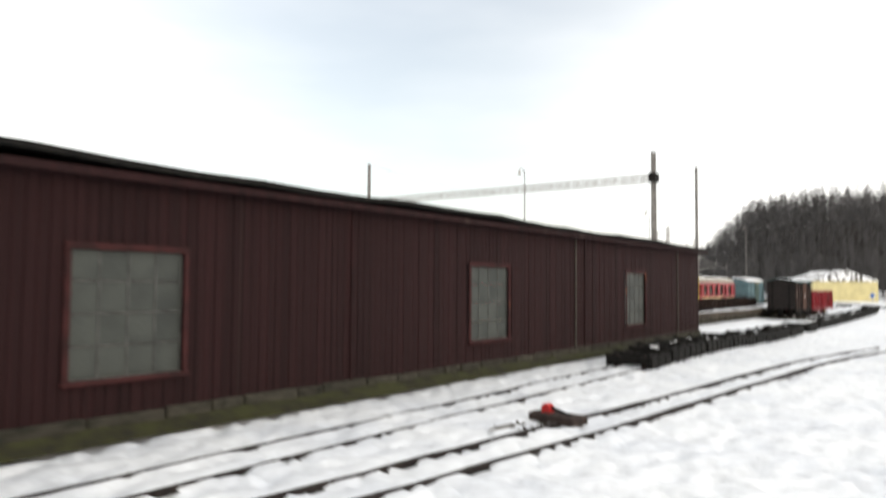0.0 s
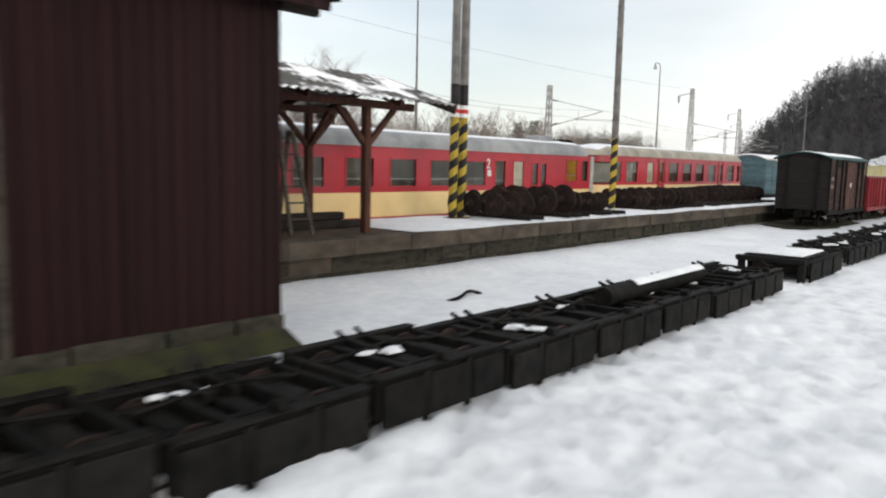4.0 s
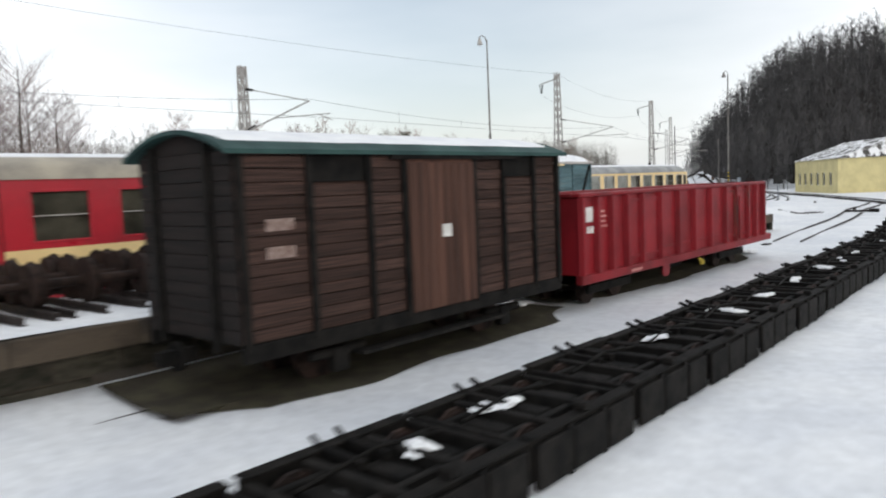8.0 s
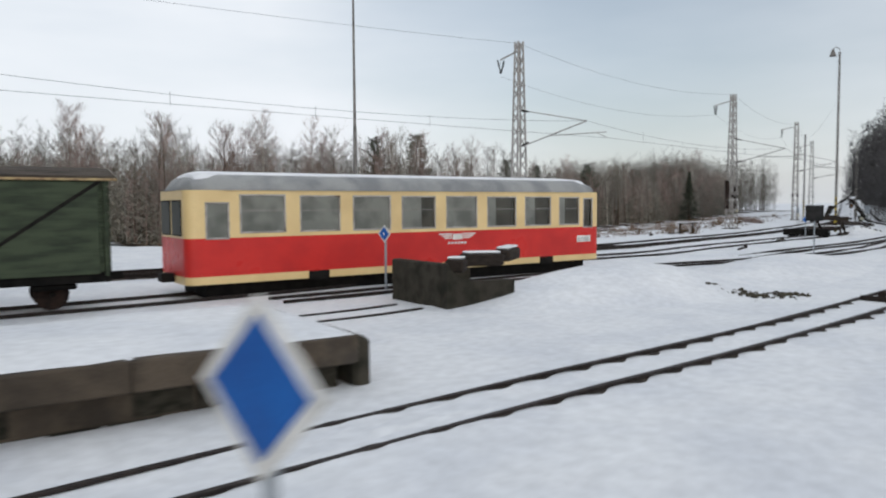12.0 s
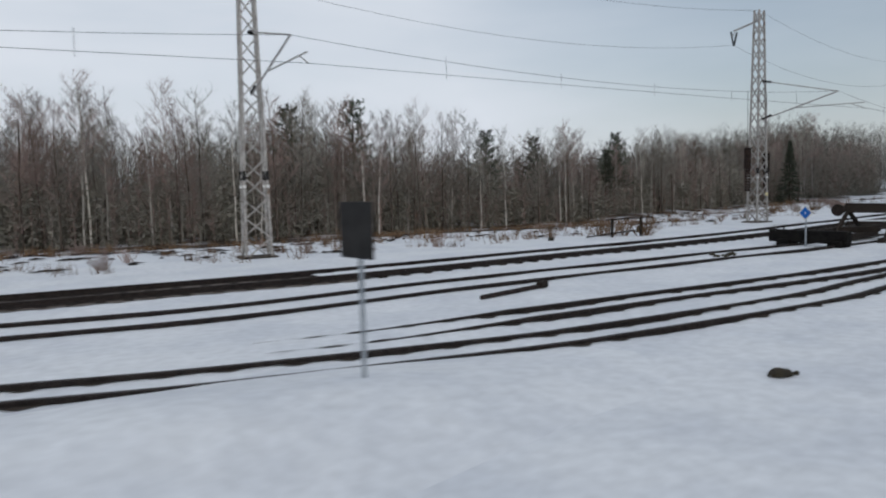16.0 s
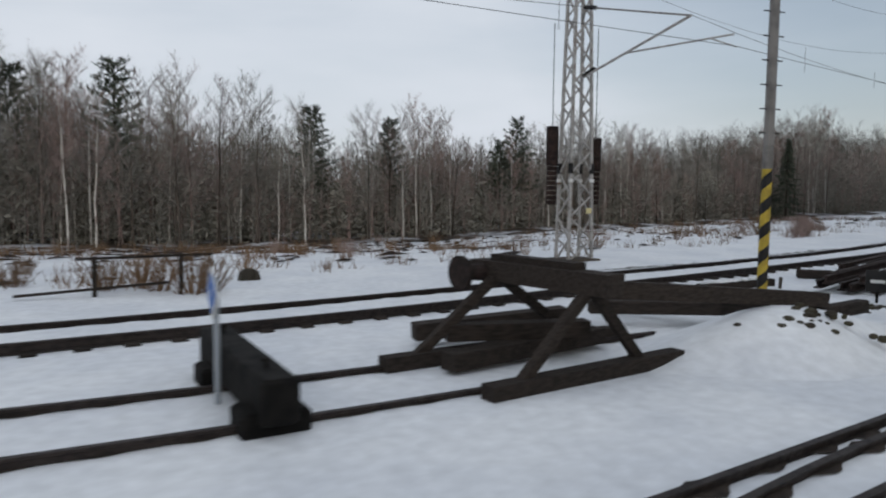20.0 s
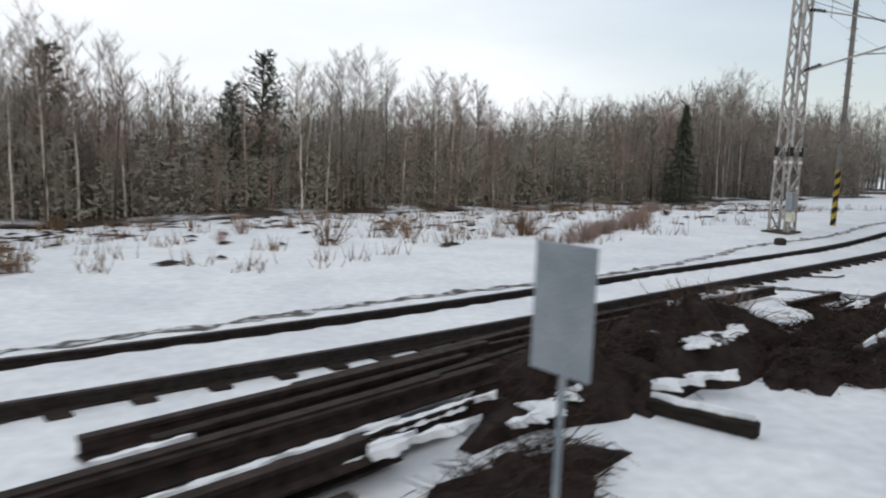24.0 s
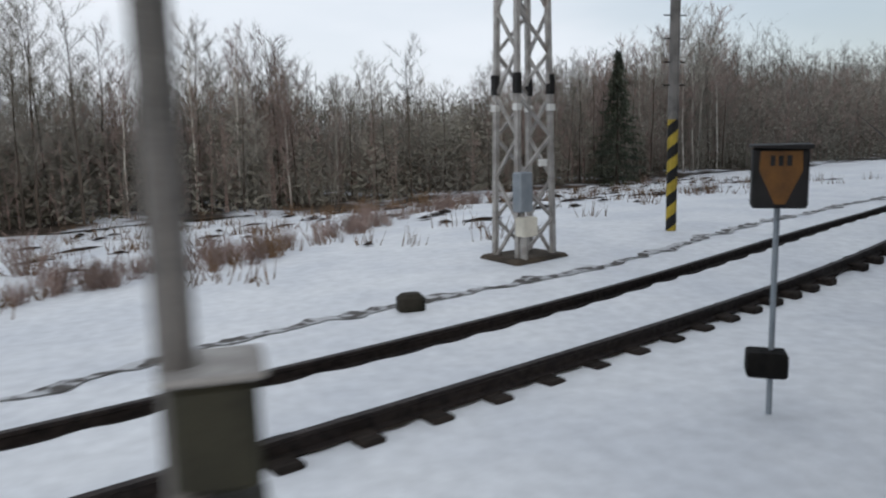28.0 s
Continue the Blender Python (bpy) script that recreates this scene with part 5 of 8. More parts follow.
def build_boxcar():
    L, w = 6.1, 1.95
    b = thing("boxcar", pose(58.95, 3.52, -0.2), "weathered brown boarded boxcar with a snowy arched roof", "boxcar", "freight wagons")
    z0, z1 = 0.78, 2.82
    core = Shape().box(0.03, L - 0.03, 0.03, 0.06, z0, z1).box(0.03, L - 0.03, w - 0.06, w - 0.03, z0, z1).box(0.03, 0.06, 0.06, w - 0.06, z0, z1).box(L - 0.06, L - 0.03, 0.06, w - 0.06, z0, z1)
    part("lining", core, BROWN_BOARD, b)
    fields = [(0.1, 0.92), (0.98, 1.83), (1.88, 2.45), (3.9, 4.55), (4.6, 5.35), (5.4, 6.0)]
    for k, (x0, x1) in enumerate(fields):
        top = z1 - (0.38 if k in (1, 4) else 0.02)
        boarded_side(b, x0, x1, z0, top, 0.005, BROWN_BOARD, seed=k)
        if k in (1, 4):
            part("hatch", Shape().box(x0, x1, -0.02, 0.02, top + 0.02, z1 - 0.02, 0.008), DARK_STEEL, b, "dark shut ventilation hatch")
    door = part("sliding_door", Shape().box(2.5, 3.85, -0.05, -0.03, z0 - 0.05, z1 - 0.1), DOOR_BOARD, b, "paler brown sliding door")
    me = Shape().box(-0.08, 0.08, -0.015, 0.015, 0, 1, 0.006).mesh("board", DOOR_BOARD)
    for k in range(8):
        ob = new("board", me)
        ob.parent = door
        ob.matrix_basis = Matrix.Translation((2.6 + 0.165 * k, -0.066, z0 - 0.04)) @ Matrix.Diagonal((0.98, 1, z1 - 0.12 - z0 + 0.02, 1))
    part("paper_label", Shape().box(3.12, 3.3, -0.09, -0.083, 1.68, 1.85), WHITE, door)
    for x in (0.05, 0.95, 1.855, 2.47, 3.88, 4.57, 5.37, 6.05):
        part("stanchion", Shape().box(x - 0.04, x + 0.04, -0.07, -0.025, z0 - 0.08, z1, 0.008), DARK_STEEL, b)
    for y in (-0.0, w):
        part("sole_bar", Shape().box(0, L, y - 0.05, y + 0.05, z0 - 0.2, z0 - 0.005, 0.012), DARK_STEEL, b)
    part("door_rail", Shape().box(2.2, 4.9, -0.1, -0.055, z1 - 0.1, z1 - 0.05), DARK_STEEL, b)
    # end boards in a near-black tone: the ends' shade is in the colour
    me = Shape().box(-0.02, 0.02, -0.5, 0.5, 0, 1, 0.008).mesh("board", SHADED_END)
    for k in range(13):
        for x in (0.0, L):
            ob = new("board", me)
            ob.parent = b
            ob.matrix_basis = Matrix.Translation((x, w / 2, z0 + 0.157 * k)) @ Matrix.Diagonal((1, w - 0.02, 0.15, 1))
    for y in (0.4, w - 0.4):
        part("end_post", Shape().box(-0.09, -0.025, y - 0.04, y + 0.04, z0 - 0.1, z1 + 0.1, 0.01), DARK_STEEL, b)
    part("end_arch", Shape().add([(0.0, w * j / 10, z1 + (0.24 * (1 - (2 * j / 10 - 1) ** 2) if k else 0)) for k in (0, 1) for j in range(11)], [(j + 1, j, 11 + j, 12 + j) for j in range(10)]), SHADED_END, b)
    part("roof", arched_roof(-0.15, L + 0.15, w, z1, 0.26), ROOF_GREEN, b, "dark green felted roof")
    part("snow_cover", roof_snow(-0.1, L + 0.1, w, z1, 0.26, 0.06, 0.02, 2), SNOW_CAP, b, "thin snow on the roof", soft=True)
    s = Shape()
    for k in range(2):
        s.box(1.15 - 1.0 + 0.95 * k * 0 + 0.2, 0.72 + 0.0, -0.028, -0.02, 1.95 - 0.3 * k, 2.08 - 0.3 * k)
    part("faded_lettering", s, FADED, b)
    for x in (1.4, L - 1.4):
        wheelset(b, x, w / 2, r=0.34, z=0.03)
        part("spring", Shape().box(x - 0.45, x + 0.45, 0.12, 0.2, 0.38, 0.5, 0.03).box(x - 0.12, x + 0.12, 0.08, 0.24, 0.2, 0.5, 0.02), DARK_STEEL, b)
    part("step_board", Shape().box(1.6, L - 1.6, -0.1, 0.12, 0.38, 0.42), DARK_STEEL, b)
    for x in (-0.45, L):
        part("coupler", Shape().bar((x, w / 2, 0.6), (x + 0.45, w / 2, 0.6), 0.12, 0.16).tube([(x + 0.2, w / 2, 0.6), (x + 0.26, w / 2, 0.6)], 0.17, 12), DARK_STEEL, b)


# boxcar end boards, darkened in colour to stand for shade
SHADED_END = surface("sooty_end_boards", (0.02, 0.016, 0.015), (0.012, 0.011, 0.011), 2.0, 0.9, 0, 0.4, 40.0)
ROOF_GREEN = surface("dark_green_felt", (0.03, 0.07, 0.065), (0.02, 0.045, 0.045), 2.0, 0.7, 0, 0.2, 30.0)
FADED = surface("faded_white_paint", (0.26, 0.2, 0.18), (0.13, 0.08, 0.065), 14.0, 0.8, 0, 0.1, 60.0)
build_boxcar()


def build_open_wagon():
    L, w = 9.7, 1.95
    g = thing("open_wagon", pose(65.74, 3.5, -0.2), "red steel open wagon with ribbed sides", "open wagon", "freight wagons")
    z0, z1 = 0.7, 2.12
    part("side_wall", Shape().box(0, L, 0.03, 0.07, z0, z1), WAGON_RED, g)
    part("side_wall", Shape().box(0, L, w - 0.07, w - 0.03, z0, z1), WAGON_RED, g)
    part("end_wall", Shape().box(0, 0.04, 0.07, w - 0.07, z0, z1), WAGON_RED, g)
    part("end_wall", Shape().box(L - 0.04, L, 0.07, w - 0.07, z0, z1), WAGON_RED, g)
    part("floor", Shape().box(0.04, L - 0.04, 0.07, w - 0.07, z0 + 0.05, z0 + 0.1), SLEEPER, g)
    ribs = [0.04, 0.57, 1.1, 1.7, 2.33, 3.17, 4.05, 4.9, 5.84, 6.8, 7.5, 8.35, 8.95, 9.6]
    for x in ribs:
        part("rib", Shape().add([(x - 0.07, 0.028, z0), (x + 0.07, 0.028, z0), (x + 0.04, -0.07, z0), (x - 0.04, -0.07, z0), (x - 0.07, 0.028, z1 - 0.06), (x + 0.07, 0.028, z1 - 0.06), (x + 0.04, -0.07, z1 - 0.06), (x - 0.04, -0.07, z1 - 0.06)], [(0, 3, 7, 4), (3, 2, 6, 7), (2, 1, 5, 6), (4, 7, 6, 5), (0, 1, 2, 3)]), WAGON_RED, g)
        part("rib", Shape().box(x - 0.04, x + 0.04, w - 0.026, w + 0.06, z0, z1 - 0.06), WAGON_RED, g)
    for y in (0.05, w - 0.05):
        part("top_rim", Shape().box(-0.05, L + 0.05, y - 0.09, y + 0.09, z1 - 0.055, z1 + 0.02, 0.015), WAGON_RED, g)
        part("sole_bar", Shape().box(0, L + 0.5, y - 0.08, y + 0.06, z0 - 0.17, z0 - 0.004, 0.012), WAGON_RED, g)
    for x in (-0.002, L + 0.002):
        part("top_rim", Shape().box(x - 0.05, x + 0.05, 0.15, w - 0.15, z1 - 0.05, z1 + 0.018, 0.015), WAGON_RED, g)
    doors = [(1.78, 2.27), (2.4, 3.1), (6.9, 7.44), (7.58, 8.28)]
    for a, b in doors:
        d = part("door", Shape().box(a, b, 0.006, 0.028, z0 + 0.12, z1 - 0.14, 0.006), WAGON_RED, g)
        part("door_frame", Shape().box(a, b, -0.012, 0.004, z1 - 0.2, z1 - 0.15).box(a, b, -0.012, 0.004, z0 + 0.12, z0 + 0.17).box(a, a + 0.05, -0.012, 0.004, z0 + 0.17, z1 - 0.2).box(b - 0.05, b, -0.012, 0.004, z0 + 0.17, z1 - 0.2), WAGON_RED, d)
    part("door_bolt", Shape().tube([(7.51, -0.1, z0 + 0.05), (7.51, -0.1, z1 - 0.3)], 0.025, 6), WAGON_RED, g)
    for a, b in zip(ribs, ribs[1:]):
        if b - a > 0.7:
            part("seam_bar", Shape().box(a + 0.1, b - 0.1, 0.01, 0.028, z0 + 0.2, z0 + 0.235), WAGON_RED, g)
    part("hanger_plate", Shape().add([(3.25, -0.02, z0), (3.25, -0.02, z0 - 0.33), (3.32, -0.02, z0 - 0.4), (3.5, -0.02, z0 - 0.4), (3.57, -0.02, z0 - 0.33), (3.57, -0.02, z0), (3.25, 0.01, z0), (3.25, 0.01, z0 - 0.33), (3.32, 0.01, z0 - 0.4), (3.5, 0.01, z0 - 0.4), (3.57, 0.01, z0 - 0.33), (3.57, 0.01, z0)], [(0, 1, 2, 3, 4, 5), (11, 10, 9, 8, 7, 6), (0, 6, 7, 1), (1, 7, 8, 2), (2, 8, 9, 3), (3, 9, 10, 4), (4, 10, 11, 5)]), WAGON_RED, g)
    part("white_panel", Shape().box(0.2, 0.48, 0.022, 0.0285, 1.62, 1.88), WHITE, g, "worn white marking panel")
    s = Shape()
    for k in range(3):
        s.box(0.14 + 0.13 * k, 0.24 + 0.13 * k, 0.022, 0.0285, 1.42, 1.54)
    part("lettering", s, WHITE, g)
    s = Shape()
    for k in range(4):
        s.box(0.66, 0.98 - 0.05 * (k % 2), 0.022, 0.0285, 1.5 + 0.09 * k, 1.54 + 0.09 * k)
    part("small_lettering", s, FADED_RED, g)
    part("foot_lettering", Shape().box(1.78, 2.25, -0.05, -0.034, 0.57, 0.62), FADED_RED, g)
    for cx in (1.6, L - 1.6):
        bg = part("bogie", Shape().box(cx - 0.85, cx + 0.85, 0.3, 0.38, 0.25, 0.42, 0.02).box(cx - 0.85, cx + 0.85, w - 0.38, w - 0.3, 0.25, 0.42, 0.02).box(cx - 0.15, cx + 0.15, 0.38, w - 0.38, 0.3, 0.5), DARK_STEEL, g)
        for dx in (-0.55, 0.55):
            part("wheel", Shape().tube([(cx + dx, 0.5, 0.3), (cx + dx, 0.6, 0.3)], 0.27, 14).tube([(cx + dx, w - 0.6, 0.3), (cx + dx, w - 0.5, 0.3)], 0.27, 14).tube([(cx + dx, 0.5, 0.3), (cx + dx, w - 0.5, 0.3)], 0.04, 8), WHEEL, bg)
    part("brake_tank", Shape().tube([(4.6, 0.6, 0.42), (5.3, 0.6, 0.42)], 0.15, 12), DARK_STEEL, g)
    part("yellow_lever", Shape().tube([(5.05, -0.05, 0.5), (5.2, -0.1, 0.42)], 0.03, 6).box(5.08, 5.2, -0.12, -0.04, 0.36, 0.45, 0.01), YELLOW, g, "yellow brake lever")
    # brakeman's end platform with rails
    part("end_platform", Shape().box(L + 0.004, L + 0.62, 0.15, w - 0.15, z0 - 0.12, z0 - 0.07, 0.01), WAGON_RED, g)
    for y in (0.2, 0.75, 1.2, w - 0.2):
        part("rail_post", Shape().tube([(L + 0.56, y, z0 - 0.07), (L + 0.56, y, z0 + 0.95)], 0.02, 6), DARK_STEEL, g)
    part("hand_rail", Shape().tube([(L + 0.05, 0.2, z0 + 0.75), (L + 0.56, 0.2, z0 + 0.95), (L + 0.56, w - 0.2, z0 + 0.95)], 0.02, 6), DARK_STEEL, g)
    part("brake_wheel", Shape().tube([(L + 0.48, 0.95, z0 + 0.6), (L + 0.52, 0.95, z0 + 0.6)], 0.2, 16), DARK_STEEL, g)
    part("buffer", Shape().tube([(L + 0.6, w / 2, z0 - 0.12), (L + 0.9, w / 2, z0 - 0.12)], 0.07, 10).tube([(L + 0.88, w / 2, z0 - 0.12), (L + 0.94, w / 2, z0 - 0.12)], 0.19, 14), DARK_STEEL, g)
    part("foot_step", Shape().box(L + 0.25, L + 0.62, -0.02, 0.16, 0.36, 0.39), DARK_STEEL, g)


FADED_RED = surface("faded_lettering_on_red", (0.5, 0.25, 0.24), (0.33, 0.09, 0.08), 16.0, 0.7, 0, 0.05, 60.0)
build_open_wagon()


def build_covered(name, x0, y0, L, w, z0, z1, rise, mat, roof_mat, label, fields, sliding, lip, snow=True, seed=0):
    b = thing(name, pose(x0, y0, 0.05), label, "boxcar", "freight wagons")
    part("lining", Shape().box(0.03, L - 0.03, 0.03, 0.06, z0, z1).box(0.03, L - 0.03, w - 0.06, w - 0.03, z0, z1).box(0.03, 0.06, 0.06, w - 0.06, z0, z1).box(L - 0.06, L - 0.03, 0.06, w - 0.06, z0, z1), mat, b)
    for k, (a, c) in enumerate(fields):
        boarded_side(b, a, c, z0, z1 - 0.02, 0.005, mat, 0.16, seed + k)
        part("stanchion", Shape().box(c - 0.0, c + 0.07, -0.05, 0.0, z0 - 0.08, z1, 0.008), mat, b)
    part("sliding_door", Shape().box(sliding[0], sliding[1], -0.06, -0.03, z0 - 0.03, z1 - 0.12, 0.008), GREEN_STEEL if mat is BLUE_BOARD else mat, b, "plain dark green door" if mat is BLUE_BOARD else "")
    part("door_hood", Shape().box(sliding[0] - 0.05, sliding[1] + 0.35, -0.1, 0.0, z1 - 0.1, z1 - 0.05, 0.01), lip, b)
    part("brace", Shape().bar((fields[-1][0] + 0.1, -0.04, z0 + 0.1), (fields[-1][1] - 0.05, -0.04, z1 - 0.1), 0.05, 0.07), DARK_STEEL, b)
    me = Shape().box(-0.02, 0.02, -0.5, 0.5, 0, 1, 0.008).mesh("board", mat)
    for k in range(int((z1 - z0) / 0.17)):
        for x in (0.0, L):
            ob = new("board", me)
            ob.parent = b
            ob.matrix_basis = Matrix.Translation((x, w / 2, z0 + 0.17 * k)) @ Matrix.Diagonal((1, w - 0.02, 0.16, 1))
    for x in (0, L):
        part("end_arch", Shape().add([(x, w * j / 10, z1 + (rise * (1 - (2 * j / 10 - 1) ** 2) if k else 0)) for k in (0, 1) for j in range(11)], [(j + 1, j, 11 + j, 12 + j) for j in range(10)]), mat, b)
    part("roof", arched_roof(-0.1, L + 0.1, w, z1, rise, 0.06), roof_mat, b)
    if snow:
        part("snow_cover", roof_snow(-0.06, L + 0.06, w, z1, rise, 0.03, 0.05, seed), SNOW_CAP, b, "snow on the roof", soft=True)
    part("sole_bar", Shape().box(0, L, 0.0, 0.08, z0 - 0.2, z0 - 0.005, 0.012).box(0, L, w - 0.08, w, z0 - 0.2, z0 - 0.005, 0.012), DARK_STEEL, b)
    for x in (1.0, L - 1.0):
        wheelset(b, x, w / 2, r=0.32, z=0.0)
        part("spring", Shape().box(x - 0.4, x + 0.4, 0.1, 0.18, z0 - 0.32, z0 - 0.2, 0.03), DARK_STEEL, b)
    for x in (-0.4, L):
        part("coupler", Shape().bar((x, w / 2, z0 - 0.15), (x + 0.4, w / 2, z0 - 0.15), 0.12, 0.16), DARK_STEEL, b)
    return b


# warm pale edge strip: the low sun's glint is put into its colour
PEEL_LIT = surface("peeling_pale_boards", (0.42, 0.33, 0.17), (0.2, 0.13, 0.08), 6.0, 0.8, 0, 0.3, 50.0)
build_covered("boxcar", 70.9, 9.75, 6.2, 1.95, 0.75, 2.72, 0.27, BLUE_BOARD, GALV, "faded blue boarded boxcar with snow on its arched roof", [(0.05, 1.15), (1.22, 2.4), (4.05, 4.95), (5.02, 6.1)], (2.45, 4.0), CAR_CREAM, True, 20)
build_covered("boxcar", 47.4, 15.1, 7.1, 2.0, 0.7, 2.72, 0.2, GREEN_STEEL, CAR_GREY, "dark green boxcar with a pale roof edge", [(0.1, 2.3), (4.8, 7.0)], (2.6, 4.6), CAR_CREAM, True, 60)
build_covered("boxcar", 77.7, 14.1, 5.1, 1.95, 0.75, 2.65, 0.2, GREEN_BOARD, GREY_WOOD, "dull green boxcar with peeling roof edges coloured as sunlit", [(0.1, 2.3), (2.4, 5.0)], (2.6, 4.9), PEEL_LIT, False, 40)


# ---- masts, poles, lamps and wires ----
def lattice_shape(h, wb, wt, r=0.045, pitch=0.62, depth=0.7):
    """Four corner angles with zigzag bars between them: the corner posts and the lacing."""
    posts, lace = [], []
    corner = lambda k, z: Vector(((1 if k in (0, 3) else -1) * (wb + (wt - wb) * z / h) / 2, (1 if k in (0, 1) else -1) * (wb + (wt - wb) * z / h) * depth / 2, z))
    for k in range(4):
        posts.append(Shape().bar(corner(k, 0), corner(k, h), 0.075, 0.075))
    n = int(h / pitch)
    for k in range(4):
        for i in range(n):
            a, b = corner(k, h * i / n), corner((k + 1) % 4, h * (i + 1) / n)
            if i % 2:
                a, b = corner((k + 1) % 4, h * i / n), corner(k, h * (i + 1) / n)
            lace.append(Shape().bar(a, b, 0.045, 0.045))
    return posts, lace


def insulator(s, p, q, n=5, r=0.07):
    p, q = Vector(p), Vector(q)
    for i in range(n):
        a = p.lerp(q, (i + 0.15) / n)
        b = p.lerp(q, (i + 0.75) / n)
        s.tube([a, b], [r, r * 0.45], 8)
    return s.tube([p, q], 0.02, 6)


def build_mast(x, y, h, turn, wb, wt, label, arm=True, weights=False, boxes=False, bracket=True, arm_len=5.2):
    z = ground_z(x, y)
    m = thing("catenary_mast", pose(x, y, z, 0, 0, turn), label, "catenary mast", "catenary masts")
    posts, lace = lattice_shape(h, wb, wt)
    for s in posts:
        part("corner_post", s, GALV, m)
    for s in lace:
        part("brace", s, GALV, m)
    part("footing", Shape().box(-wb * 0.75, wb * 0.75, -wb * 0.6, wb * 0.6, -0.4, 0.06, 0.04), CONCRETE, m)
    for zz, mt in ((2.55, BLACK), (2.3, WHITE)):
        w = wb + (wt - wb) * zz / h + 0.02
        for sx in (-1, 1):
            for sy in (-1, 1):
                s = Shape().box(sx * w / 2 - 0.05, sx * w / 2 + 0.05, sy * w * 0.35 - 0.05, sy * w * 0.35 + 0.05, zz, zz + (0.3 if mt is BLACK else 0.1))
                part("warning_band", s, mt, m)
    if arm:
        c = part("cantilever", Shape().tube([(0, -0.2, 7.3), (0.15, -arm_len, 6.3)], 0.028, 6).tube([(0, -0.2, 5.3), (0.15, -arm_len, 6.3)], 0.035, 6).tube([(0.1, -arm_len * 0.45, 5.75), (0.25, -arm_len - 1.2, 5.65)], 0.025, 6).tube([(0.2, -arm_len - 0.55, 5.67), (0.25, -arm_len - 1.3, 5.35)], 0.018, 6), GALV, m)
        part("insulator", insulator(Shape(), (0, -0.25, 7.28), (0.03, -0.75, 7.17)), DARK_STEEL, c)
        part("insulator", insulator(Shape(), (0, -0.25, 5.35), (0.03, -0.75, 5.52)), DARK_STEEL, c)
    if bracket:
        b = part("feeder_bracket", Shape().bar((0, 0.1, h - 0.5), (0, 1.5, h - 0.75), 0.06, 0.08).bar((0, 1.45, h - 0.78), (0, 1.55, h - 1.0), 0.03), GALV, m)
        for sx in (-0.25, 0.25):
            part("insulator", insulator(Shape(), (sx, 1.5, h - 0.8), (0, 1.5, h - 1.55), 6), DARK_STEEL, b)
    if weights:
        for sx, zz, count in ((-0.86, 1.65, 16), (0.72, 1.65, 14)):
            wgt = part("tension_weight", Shape().tube([(sx, 0, zz + 0.14 * count), (sx, 0, 6.8)], 0.012, 5), DARK_STEEL, m, "stack of round tension weights on a cable")
            for k in range(count):
                part("weight_disc", Shape().tube([(sx, 0, zz + 0.14 * k), (sx, 0, zz + 0.14 * k + (0.137 if k >= count // 2 else 0.12))], 0.175 if k >= count // 2 else 0.15, 14), WHEEL, wgt)
        part("number_plate_blank", Shape().box(0.12, 0.3, -0.4, -0.38, 1.4, 1.55), LIME, m)
    if boxes:
        part("control_box", Shape().box(-0.52, -0.25, -0.48, -0.29, 0.78, 1.38, 0.02), SIGN_GREY, m, "grey metal control box")
        part("control_box", Shape().box(-0.48, -0.17, -0.5, -0.3, 0.4, 0.7, 0.02), CURTAIN, m, "pale small box")
        part("cable_duct", Shape().tube([(-0.36, -0.38, 0.0), (-0.36, -0.38, 0.42)], 0.06, 6), GALV, m)
        part("cable_duct", Shape().tube([(-0.38, -0.38, 0.68), (-0.38, -0.38, 0.8)], 0.03, 6), GALV, m)
        part("plate", Shape().box(-0.02, 0.16, -0.36, -0.34, 1.45, 1.56), WHITE, m)
    return m


build_mast(75.2, 27.4, 8.4, 4, 0.6, 0.3, "rusty twin lattice catenary mast with a bracket arm", arm_len=4.4, bracket=False)
build_mast(106.85, 29.65, 11.1, 3, 0.84, 0.36, "grey lattice catenary mast on a concrete foot", arm_len=4.8)
build_mast(133.3, 33.9, 10.9, 9, 0.86, 0.4, "lattice catenary mast with two stacks of tension weights", weights=True, arm_len=4.1)
build_mast(158.2, 42.6, 10.8, 20, 0.76, 0.42, "lattice catenary mast with grey control boxes", boxes=True, arm_len=4.0)
build_mast(184.0, 54.8, 10.8, 25, 0.9, 0.45, "distant lattice catenary mast", arm_len=4.0)


